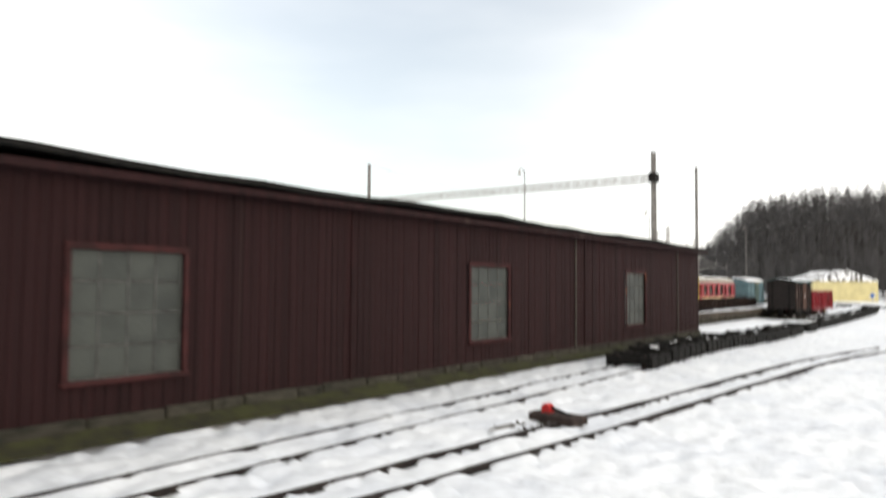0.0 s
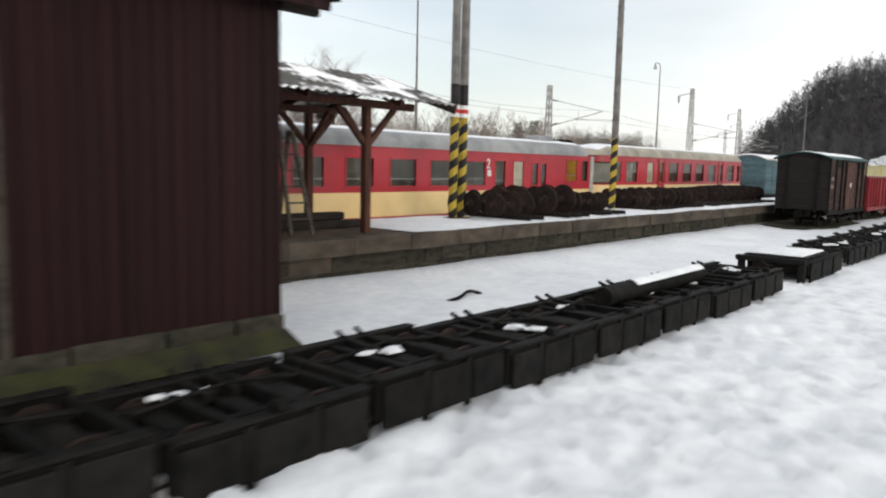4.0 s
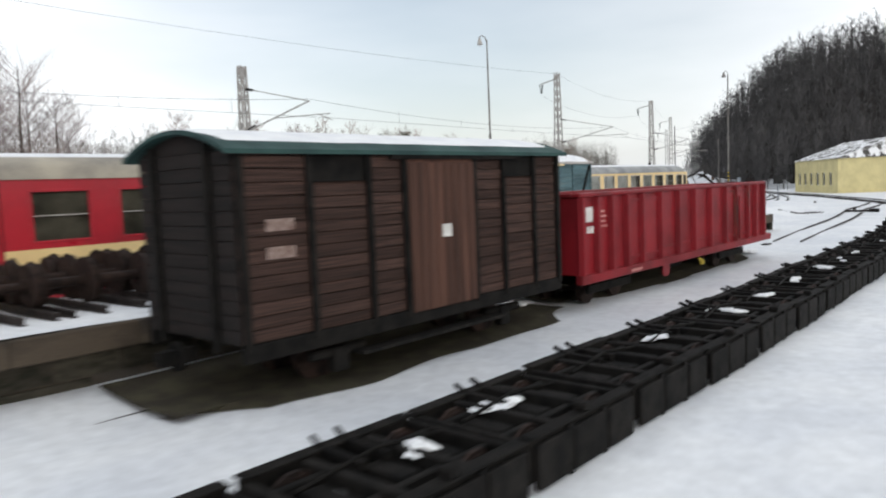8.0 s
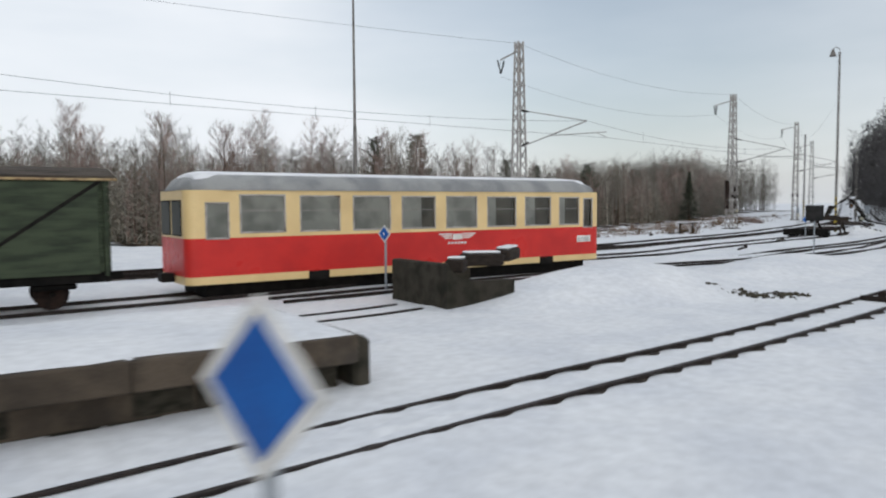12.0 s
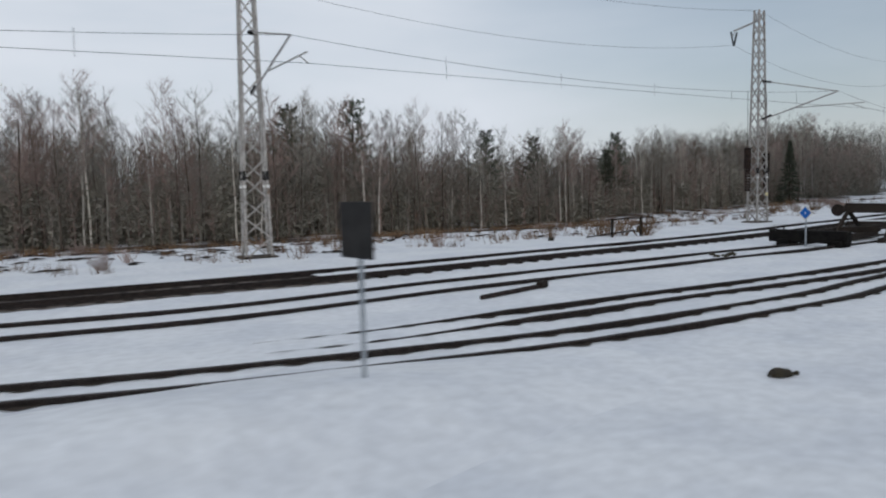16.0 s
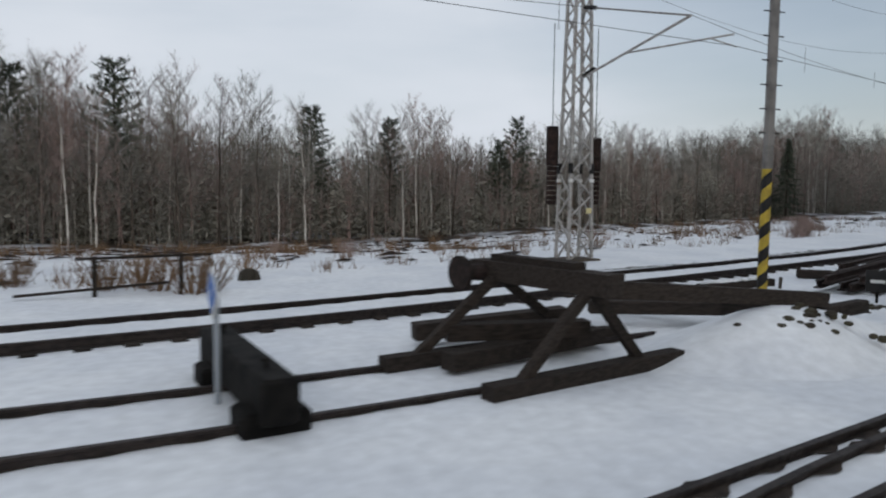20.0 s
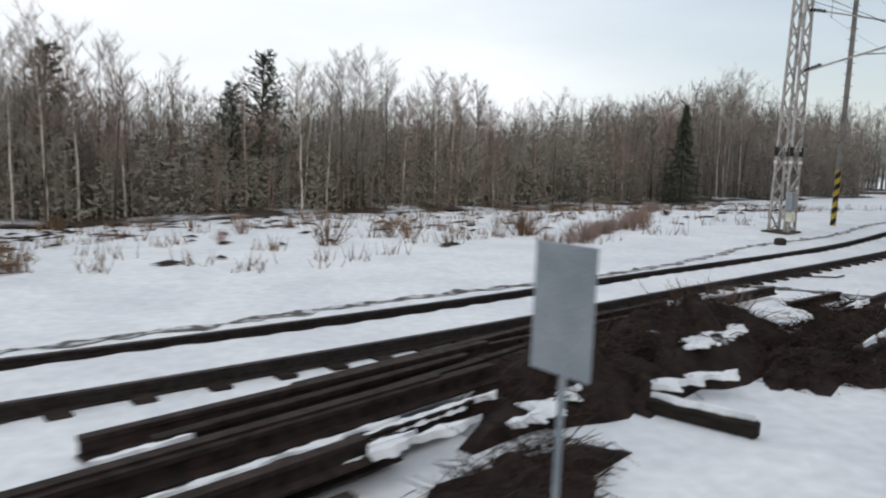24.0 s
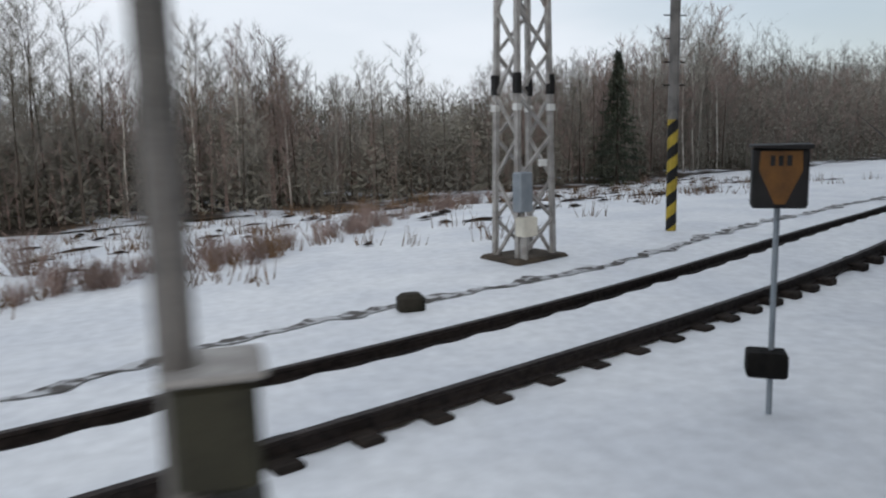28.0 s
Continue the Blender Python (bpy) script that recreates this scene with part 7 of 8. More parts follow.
brush_heap(148.1, 32.15, 0.55, 0.28, 0.14, 260, 5, "small tangle of brushwood between rail ends")
brush_heap(149.1, 32.25, 0.4, 0.22, 0.14, 200, 6, "small tangle of brushwood between rail ends")
timber(145.9, 29.5, 148.0, 30.5, 0.2, 0.2, 0.06, "grey timber under snow beside a brush heap", None, True)
solid("snow_patch", snow_clumps(311, 0.35, 0.5, 46, 0.1, 0.03), SNOW_CAP, pose(146.75, 31.55, ground_z(146.7, 31.5) + 0.2, 0, 0, -30), "ragged patch of snow among brushwood", "snow", "snow among the brush", soft=True)
solid("snow_patch", snow_clumps(312, 0.75, 0.13, 40, 0.09, 0.03), SNOW_CAP, pose(144.3, 30.0, ground_z(144.3, 30) + 0.34, 0, 0, 24), "ragged patch of snow among brushwood", "snow", "snow among the brush", soft=True)
solid("snow_patch", snow_clumps(313, 0.55, 0.2, 30, 0.1, 0.03), SNOW_CAP, pose(147.3, 32.3, ground_z(147.3, 32.3) + 0.08, 0, 0, 24), "ragged patch of snow among brushwood", "snow", "snow among the brush", soft=True)
brush_heap(140.9, 27.9, 1.0, 0.45, 0.2, 420, 4, "small heap of brushwood by a sign post")
for k, (x, y, L, a) in enumerate(((141.7, 28.95, 0.7, 35), (143.4, 29.2, 0.6, 10))):
    solid("snow_streak", snow_ribbon(30 + k, L, 0.2, 0.05), SNOW_CAP, pose(x, y, ground_z(x, y) + 0.16, 0, 0, a), "ragged patch of snow among brushwood", "snow", "snow among the brush", soft=True)

# signs of the last stretch
no = thing("dwarf_board", pose(134.82, 25.03, ground_z(134.9, 25), 0, 0, -45), "small black board with a white bar on a short post", "sign")
part("post", Shape().tube([(0, 0, -0.1), (0, 0, 0.25)], 0.025, 8), DARK_STEEL, no)
part("plate", Shape().box(-0.2, 0.2, -0.02, 0.02, 0.2, 0.62, 0.006), BLACK, no)
part("white_bar", Shape().box(-0.12, 0.12, -0.028, -0.021, 0.38, 0.44), WHITE, no)
gs = thing("plate_sign", pose(140.36, 26.62, ground_z(140.4, 26.6), 0, 0, -72), "plain grey sheet-metal plate on a thin post", "sign")
part("post", Shape().tube([(0, 0.02, -0.1), (0, 0.02, 1.7)], 0.018, 8), SIGN_GREY, gs)
part("plate", Shape().box(-0.18, 0.18, -0.012, 0.0, 1.2, 1.8, 0.004), SIGN_GREY, gs)
part("foot", Shape().box(-0.2, 0.2, -0.04, 0.08, 0.0, 0.05, 0.01), DARK_STEEL, gs)


def build_switch():
    z = ground_z(152.5, 32.7)
    lv = thing("switch_lever", pose(152.58, 32.8, z, 0, 0, -20), "black switch stand with a counterweight and lantern", "switch stand")
    part("base", Shape().box(-0.35, 0.35, -0.18, 0.18, -0.02, 0.1, 0.02), DARK_STEEL, lv)
    part("stand", Shape().tube([(0, 0, 0.1), (0, 0, 0.36)], 0.06, 8), DARK_STEEL, lv)
    part("lantern", Shape().box(-0.25, 0.25, -0.2, 0.2, 0.36, 0.78, 0.03).box(-0.28, 0.28, -0.23, 0.23, 0.78, 0.81, 0.01).tube([(0, 0, 0.8), (0, 0, 0.9)], [0.12, 0.08], 10), DARK_STEEL, lv, "black lantern box")
    part("lens", Shape().bar((-0.14, -0.212, 0.68), (0.06, -0.212, 0.44), 0.08, 0.02), WEIGHT, lv)
    part("lever_arm", Shape().tube([(0.05, -0.1, 0.15), (-0.32, -0.25, 0.52)], 0.022, 6), DARK_STEEL, lv)
    part("counterweight", Shape().tube([(-0.3, -0.28, 0.5), (-0.34, -0.36, 0.52)], 0.17, 16), WEIGHT, lv, "round pale counterweight")
    d = thing("dwarf_board", pose(151.5, 32.35, z, 0, 0, -60), "small black board with a white bar on a short post", "sign")
    part("post", Shape().tube([(0, 0, -0.1), (0, 0, 0.2)], 0.025, 8), DARK_STEEL, d)
    part("plate", Shape().box(-0.16, 0.16, -0.02, 0.02, 0.1, 0.42, 0.006), BLACK, d)
    part("white_bar", Shape().box(-0.1, 0.1, -0.028, -0.021, 0.22, 0.28), WHITE, d)
    p = thing("signal_post", pose(153.5, 33.85, z), "tall grey steel post carrying relay boxes", "signal post")
    part("post", Shape().tube([(0, 0, -0.1), (0, 0, 7.0)], [0.052, 0.045], 10), POLE_GREY, p)
    part("relay_box", Shape().box(-0.02, 0.19, -0.12, 0.12, 1.16, 1.44, 0.02), GREEN_BOX, p, "olive green relay box")
    part("box_lid", Shape().box(-0.04, 0.21, -0.14, 0.14, 1.443, 1.465, 0.008), GALV, p)
    part("relay_box", Shape().box(0.0, 0.2, -0.12, 0.12, 0.66, 1.1, 0.02), GREEN_BOX, p, "olive green relay box")
    part("conduit", Shape().tube([(0.15, 0.02, -0.05), (0.15, 0.02, 0.66)], 0.02, 6), DARK_STEEL, p)
    part("cross_arm", Shape().bar((-0.35, 0, 3.5), (0.35, 0, 3.5), 0.03), DARK_STEEL, p)
    part("cable", Shape().tube([(-0.05, -0.05, 0.55), (-0.25, -0.25, 0.4), (-0.5, -0.5, 0.25), (-0.7, -0.6, 0.03)], 0.015, 6), BLACK, p)
    part("clamp", Shape().box(-0.12, -0.02, -0.1, 0.04, 0.5, 0.62, 0.01), DARK_STEEL, p)
    y = thing("lamp_signal", pose(157.3, 36.1, ground_z(157.3, 36.1), 0, 0, -35) @ Matrix.Diagonal((0.68, 0.68, 1, 1)), "black signal lamp with a pointed amber face on a post", "signal")
    part("post", Shape().tube([(0, 0.05, -0.1), (0, 0.05, 1.6)], 0.03, 8), SIGN_GREY, y)
    part("casing", Shape().box(-0.26, 0.26, -0.12, 0.12, 1.5, 1.915, 0.02), BLACK, y)
    part("hood", Shape().add([(-0.28, -0.2, 1.915), (0.28, -0.2, 1.9), (0.28, 0.14, 1.918), (-0.28, 0.14, 1.918), (-0.28, -0.2, 1.93), (0.28, -0.2, 1.93), (0.28, 0.14, 1.94), (-0.28, 0.14, 1.94)], [(3, 2, 1, 0), (4, 5, 6, 7), (0, 1, 5, 4), (1, 2, 6, 5), (2, 3, 7, 6), (3, 0, 4, 7)]), BLACK, y)
    f = part("amber_face", Shape().add([(-0.19, -0.124, 1.89), (0.19, -0.124, 1.89), (0.2, -0.124, 1.76), (0.05, -0.124, 1.53), (-0.05, -0.124, 1.53), (-0.2, -0.124, 1.76), (-0.19, -0.13, 1.89), (0.19, -0.13, 1.89), (0.2, -0.13, 1.76), (0.05, -0.13, 1.53), (-0.05, -0.13, 1.53), (-0.2, -0.13, 1.76)], [(11, 10, 9, 8, 7, 6), (0, 1, 7, 6), (1, 2, 8, 7), (2, 3, 9, 8), (3, 4, 10, 9), (4, 5, 11, 10), (5, 0, 6, 11)]), AMBER, y, "amber translucent face")
    for k in range(3):
        part("figure_bar", Shape().box(-0.1 + 0.075 * k, -0.055 + 0.075 * k, -0.137, -0.131, 1.79, 1.86), BLACK, f)
    part("foot_box", Shape().box(-0.25, 0.15, -0.15, 0.15, 0.3, 0.48, 0.02), DARK_STEEL, y)
    st = solid("marker_stone", Shape().box(-0.16, 0.16, -0.13, 0.13, -0.05, 0.2, 0.05), STONE, pose(155.7, 40.2, ground_z(155.7, 40.2)), "grey marker stone in the snow", "stone")
    solid("ground_cable", Shape().tube([(0, 0, 0.03), (0.35, -0.35, 0.05), (0.9, -0.45, 0.04), (1.4, -0.2, 0.03)], 0.018, 6), BLACK, pose(151.0, 35.4, ground_z(151, 35.4)), "thin cable lying on the snow", "cable")


WEIGHT = surface("pale_painted_iron", (0.45, 0.45, 0.36), (0.3, 0.3, 0.24), 5.0, 0.6, 0, 0.1, 50.0)
GREEN_BOX = surface("olive_box_paint", (0.05, 0.048, 0.033), (0.028, 0.027, 0.021), 4.0, 0.6, 0, 0.15, 50.0)
build_switch()

# point lever where the near siding joins
pl = thing("point_lever", pose(96.1, 5.5, ground_z(96.1, 5.5), 0, 0, 100), "black point lever with a red and white weight beside the rails", "point lever")
part("rod", Shape().bar((-0.9, 0, 0.06), (0.5, 0, 0.06), 0.12, 0.1), SLEEPER, pl)
part("box", Shape().box(-1.0, -0.55, -0.2, 0.2, 0.0, 0.16, 0.02), DARK_STEEL, pl)
part("weight", Shape().tube([(0.1, -0.06, 0.16), (0.1, 0.06, 0.16)], 0.08, 14), RUST, pl)
part("weight_mark", Shape().box(0.04, 0.16, -0.075, -0.062, 0.12, 0.2), BAND_RED, pl)
red = thing("point_lever", pose(11.0, -1.9, 0.0, 0, 0, 80), "rusty point lever in a dirty patch beside the rails", "point lever")
part("box", Shape().box(-0.45, 0.45, -0.2, 0.2, 0.0, 0.14, 0.02), RUST, red)
part("weight", Shape().tube([(0.2, -0.06, 0.19), (0.2, 0.06, 0.19)], 0.09, 14), BAND_RED, red)
for k, (x, y, rx, ry) in enumerate(((10.6, -1.75, 0.55, 0.14), (11.3, -1.95, 0.4, 0.16), (10.0, -1.5, 0.35, 0.08))):
    solid("slush_patch", snow_patch(140 + k, rx, ry, 0.02), GROOVE_MUD, pose(x, y, ground_z(x, y) + 0.004, 0, 0, -6), "dirty wet slush round a point lever", "slush", "slush round the lever", soft=True)
clods(10.9, -1.75, 0.75, 0.35, 90, 21, "dirty clods round a point lever", 0.03)
part("arm", Shape().tube([(-0.3, 0, 0.12), (0.2, 0, 0.24)], 0.025, 6), DARK_STEEL, red)


# trodden groove beside the main line, the dirt crossing, a broken fence
GROOVE = surface("trodden_dirty_snow", (0.09, 0.085, 0.08), (0.5, 0.51, 0.53), 5.0, 0.9, 0, 0.8, 30.0, lo=0.46, hi=0.56)
path_line = along([(131, 30.9), (136, 32.0), (138.2, 32.7), (143.5, 34.8), (146.8, 35.9), (152, 38.6), (154.1, 39.9), (159.7, 41.75), (165.6, 44.55), (175, 49.0)], 0.4)
solid("trodden_groove", ragged(path_line, 0.2, 61), GROOVE, Matrix.Identity(4), "dirty trodden groove along the main line", "path", kind="structure")
cross_line = along([(147.6, 35.6), (148.4, 34.9), (149.2, 34.3), (149.9, 33.8), (150.5, 33.0), (151.2, 32.3)], 0.25)
solid("dirt_crossing", ragged(cross_line, 0.34, 62, 0.02), GROOVE, Matrix.Identity(4), "dirty trodden crossing over the snow", "path", kind="structure")
fence = thing("broken_fence", pose(0, 0, 0), "broken bit of low timber fence by the main line", "fence")
for x, y, h in ((120.9, 29.5, 0.75), (122.4, 29.6, 0.8)):
    part("post", Shape().bar((x, y, ground_z(x, y) - 0.2), (x + 0.02, y, ground_z(x, y) + h), 0.08, 0.08), SLEEPER, fence)
part("top_rail", Shape().bar((120.6, 29.46, 0.72), (123.0, 29.6, 0.76), 0.05, 0.05), SLEEPER, fence)
part("fallen_rail", Shape().bar((119.6, 29.4, 0.08), (122.2, 29.7, 0.22), 0.05, 0.05), SLEEPER, fence)
for k, (x, y, r) in enumerate(((123.8, 31.4, 0.24), (118.1, 29.6, 0.14))):
    solid("field_stone", snow_patch(90 + k, r, r * 0.8, r * 1.1), STONE, pose(x, y, ground_z(x, y) - 0.03), "dark rounded stone in the snow", "stone", "stones on the waste ground", soft=True)
hoop = [(0.48 * math.cos(a), 0.12 * math.sin(a * 2), 0.07 * math.sin(a)) for a in [math.pi * i / 12 for i in range(13)]]
solid("iron_hoop", Shape().tube(hoop, 0.03, 6), DARK_STEEL, pose(37.0, 3.6, ground_z(37.0, 3.6), 0, 0, 3), "bent black iron hoop stuck in the snow", "scrap iron")

head = thing("pole_lamp", pose(131.85, 24.75, 12.45, 0, 0, 150), "grey hooded lamp hanging from a pole's top", "lamp")
part("bracket", Shape().tube([(0, 0, -0.1), (0.0, 0, 0.25), (0.25, 0, 0.4), (0.5, 0, 0.25)], 0.03, 6), POLE_GREY, head)
part("shade", Shape().tube([(0.5, 0, 0.25), (0.5, 0, 0.05), (0.5, 0, -0.25)], [0.06, 0.12, 0.24], 12), POLE_GREY, head)

timber(132.45, 27.15, 134.75, 27.6, 0.2, 0.24, -0.08, "long squared timber under a ridge of snow", None, True)
solid("wooden_stake", Shape().bar((134.5, 27.1, -0.1), (134.52, 27.1, 0.25), 0.05, 0.05), GREY_WOOD, Matrix.Identity(4), "short weathered stake in the snow", "stake")
clods(134.3, 24.6, 1.4, 0.4, 50, 12, "dark clods scattered on the snow", 0.04)
clods(136.2, 25.1, 0.5, 0.25, 14, 13, "dark clods scattered on the snow", 0.05)
clods(109.5, 10.8, 0.22, 0.1, 14, 15, "dark stub with clods lying in the snow", 0.05)
clods(118.7, 21.0, 0.8, 0.4, 26, 14, "dirty lumps between the rails", 0.06)


# ---- wheelsets stored on the platform ----
def build_wheelsets():
    rng = random.Random(21)
    t = thing("wheelset", Matrix.Identity(4), "rusty brown railway wheelset stored on the snowy platform", "wheelset", "wheelsets on the platform")
    part("axle", Shape().tube([(0, -0.72, 0), (0, -0.45, 0), (0, 0.45, 0), (0, 0.72, 0)], [0.05, 0.075, 0.075, 0.05], 10), WHEEL, t)
    for s in (-1, 1):
        part("wheel", Shape().tube([(0, s * 0.36, 0), (0, s * 0.38, 0), (0, s * 0.38, 0), (0, s * 0.47, 0), (0, s * 0.47, 0), (0, s * 0.48, 0)], [0.36, 0.37, 0.335, 0.33, 0.25, 0.1], 20), WHEEL, t)
        part("hub", Shape().tube([(0, s * 0.48, 0), (0, s * 0.56, 0)], 0.11, 12), WHEEL, t)
    first = True
    rail = Shape().sweep([(0, -1.25, 0), (0, 0, 0), (0, 1.0, 0)], [(p * 0.8, q * 0.8) for p, q in RAIL_PROFILE]).mesh("storage_rail", RAIL)
    # each stand: two rails across the platform with wheelsets rolled onto them
    for x, n, big in ((42.15, 3, 0.86), (42.85, 3, 0.84), (44.42, 3, 1.06), (45.95, 2, 0.82), (46.6, 2, 0.8), (50.4, 3, 0.85), (52.15, 3, 0.87), (52.8, 3, 0.85), (53.5, 2, 0.88), (57.95, 3, 0.85), (58.6, 3, 0.88), (59.4, 3, 0.93), (60.2, 3, 0.9), (61.0, 3, 0.9), (61.9, 2, 0.88)):
        for k in range(n):
            y = (6.72 if x < 48 else 6.85 if x < 56 else 7.3) + 0.74 * k * big + rng.uniform(-0.06, 0.1)
            g = big * rng.uniform(0.93, 1.05)
            m = Matrix.Translation((x + rng.uniform(-0.06, 0.06), y, platform_z(x) + 0.1 + 0.37 * g)) @ Matrix.Rotation(radians(90 + rng.uniform(-7, 7)), 4, "Z") @ Matrix.Rotation(radians(rng.uniform(0, 360)), 4, "Y")
            if first:
                ob, first = t, False
                t.matrix_basis = m
            else:
                ob = copy_thing(t, m)
            ob.scale = (g, g, g)
    for x in (42.6, 44.3, 44.9, 46.2, 47.0, 50.2, 51.1, 52.0, 52.9, 53.8, 55.3, 56.4, 57.8, 58.4, 59.3, 60.4, 61.7):
        for dx in (0, 0.42):
            ob = new("storage_rail", rail)
            ob.matrix_basis = pose(x + dx, 7.35 if x < 48 else 7.7, platform_z(x) + 0.045, 0, 0, rng.uniform(-5, 5))
            tagged(ob, "short length of old rail lying on the platform snow", "rail", "storage rails on the platform")


build_wheelsets()

# the grey tubular frame and the trestle on the platform
fr = thing("post_frame", pose(48.5, 7.95, PLAT_Z + 0.02, 0, 0, 20), "grey twin-tube frame with a panel on the platform", "frame")
for x in (-0.13, 0.13):
    part("tube", Shape().tube([(x, 0, -0.05), (x, 0, 1.65)], 0.035, 8), GALV, fr)
part("panel", Shape().box(-0.16, 0.16, -0.03, 0.03, 1.35, 1.72, 0.01), GALV, fr)
tr = thing("trestle", pose(78.9, 7.9, platform_z(79) + 0.03, 0, 0, 8), "black steel trestle on three pairs of legs", "trestle")
part("top", Shape().tube([(-0.75, 0, 0.42), (0.75, 0, 0.42)], 0.2, 12), DARK_STEEL, tr, soft=True)
for x in (-0.5, 0, 0.5):
    part("leg", Shape().bar((x, -0.12, 0.3), (x - 0.05, -0.18, 0), 0.06).bar((x, 0.12, 0.3), (x + 0.05, 0.18, 0), 0.06), DARK_STEEL, tr)
vent = thing("roof_vent", pose(49.75, 10.9, 2.93), "pale box vent on a railcar's roof", "vent")
part("casing", Shape().box(-0.5, 0.5, -0.3, 0.3, 0, 0.22, 0.05), CAR_GREY, vent)
for y in (-0.25, 0.2):
    part("foot_rail", Shape().box(1.2, 1.9, y, y + 0.05, 0, 0.1), DARK_STEEL, vent)
for x in (1.3, 1.75):
    part("cross_bar", Shape().box(x, x + 0.05, -0.25, 0.25, 0.103, 0.14), DARK_STEEL, vent)

# the figure two beside the doors
def figure_two(x, y, z, size, label):
    cu = bpy.data.curves.new("class_number", "FONT")
    cu.body, cu.size, cu.extrude = "2", size, 0.004
    cu.materials.append(WHITE)
    ob = new("class_number", cu)
    ob.matrix_basis = pose(x, y, z, 90, 0, 0)
    tagged(ob, label, "lettering", "class numbers")
    solid("class_mark", Shape().box(x + 0.06, x + 0.24, y - 0.006, y + 0.002, z - 0.24, z - 0.05), WHITE, Matrix.Identity(4), "small white square under a class number", "lettering", "class numbers")


figure_two(45.4, 9.84, 1.95, 0.42, "white painted class number on red bodywork")
figure_two(34.3, 9.84, 1.95, 0.42, "white painted class number on red bodywork")
figure_two(58.42, 10.26, 1.08, 0.32, "white painted class number on a red door")

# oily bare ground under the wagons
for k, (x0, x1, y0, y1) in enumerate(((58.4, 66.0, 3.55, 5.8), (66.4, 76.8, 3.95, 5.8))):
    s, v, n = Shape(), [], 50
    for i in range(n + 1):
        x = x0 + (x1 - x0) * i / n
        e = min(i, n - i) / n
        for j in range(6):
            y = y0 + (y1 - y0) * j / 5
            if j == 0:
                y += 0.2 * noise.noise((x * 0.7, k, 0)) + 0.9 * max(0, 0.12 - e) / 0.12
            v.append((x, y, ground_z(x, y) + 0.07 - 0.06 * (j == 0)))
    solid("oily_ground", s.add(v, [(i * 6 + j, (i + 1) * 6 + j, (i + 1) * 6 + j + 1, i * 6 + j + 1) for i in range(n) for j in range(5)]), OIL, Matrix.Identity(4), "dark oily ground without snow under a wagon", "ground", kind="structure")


for x, y, rx, ry, k in ((65.5, 5.35, 0.5, 0.4, 0), (65.75, 4.95, 0.35, 0.22, 1), (66.75, 5.6, 0.5, 0.25, 2), (76.6, 4.3, 0.4, 0.15, 3)):
    solid("snow_patch", snow_clumps(300 + k, rx, ry, 30, 0.13, 0.025), SNOW_CAP, pose(x, y, ground_z(x, y) + 0.075), "patch of snow on oily ground between wagons", "snow", "snow between the wagons", soft=True)


# ---- the yellow building below the hill ----
def build_house():
    h = thing("yard_building", pose(140.1, 20.5, ground_z(140, 20.5), 0, 0, 212.7), "pale yellow plastered yard building with a grey roof", "building")
    wins = [(1.0 + 1.75 * k, 1.75 + 1.75 * k, 0.75, 1.95) for k in range(6)]
    s = Shape()
    panel(s, 0, 12, -0.3, 3.25, 0, 0.25, wins, [(9, 0)])
    part("front_wall", s, LIME, h)
    part("side_wall", Shape().box(0, 0.25, 0.25, 9.75, -0.3, 3.25), LIME, h)
    part("side_wall", Shape().box(11.75, 12, 0.25, 9.75, -0.3, 3.25), LIME, h)
    part("back_wall", Shape().box(0, 12, 9.75, 10, -0.3, 3.25), LIME, h)
    part("roof", Shape().add([(-0.15, -0.15, 3.25), (12.2, -0.15, 3.25), (12.2, 10.2, 3.25), (-0.15, 10.2, 3.25), (-0.15, 5, 5.1), (12.2, 5, 5.1)], [(0, 1, 5, 4), (2, 3, 4, 5), (0, 4, 3), (1, 2, 5), (3, 2, 1, 0)]), ROOF_SHEET, h)
    for a, b, c, d in wins:
        f = part("window", Shape().box(a, b, 0.1, 0.16, c, c + 0.06).box(a, b, 0.1, 0.16, d - 0.06, d).box(a, a + 0.05, 0.1, 0.16, c, d).box(b - 0.05, b, 0.1, 0.16, c, d), WHITE, h)
        part("pane", Shape().box(a + 0.05, b - 0.05, 0.12, 0.13, c + 0.06, d - 0.06), FROSTED, f)


build_house()


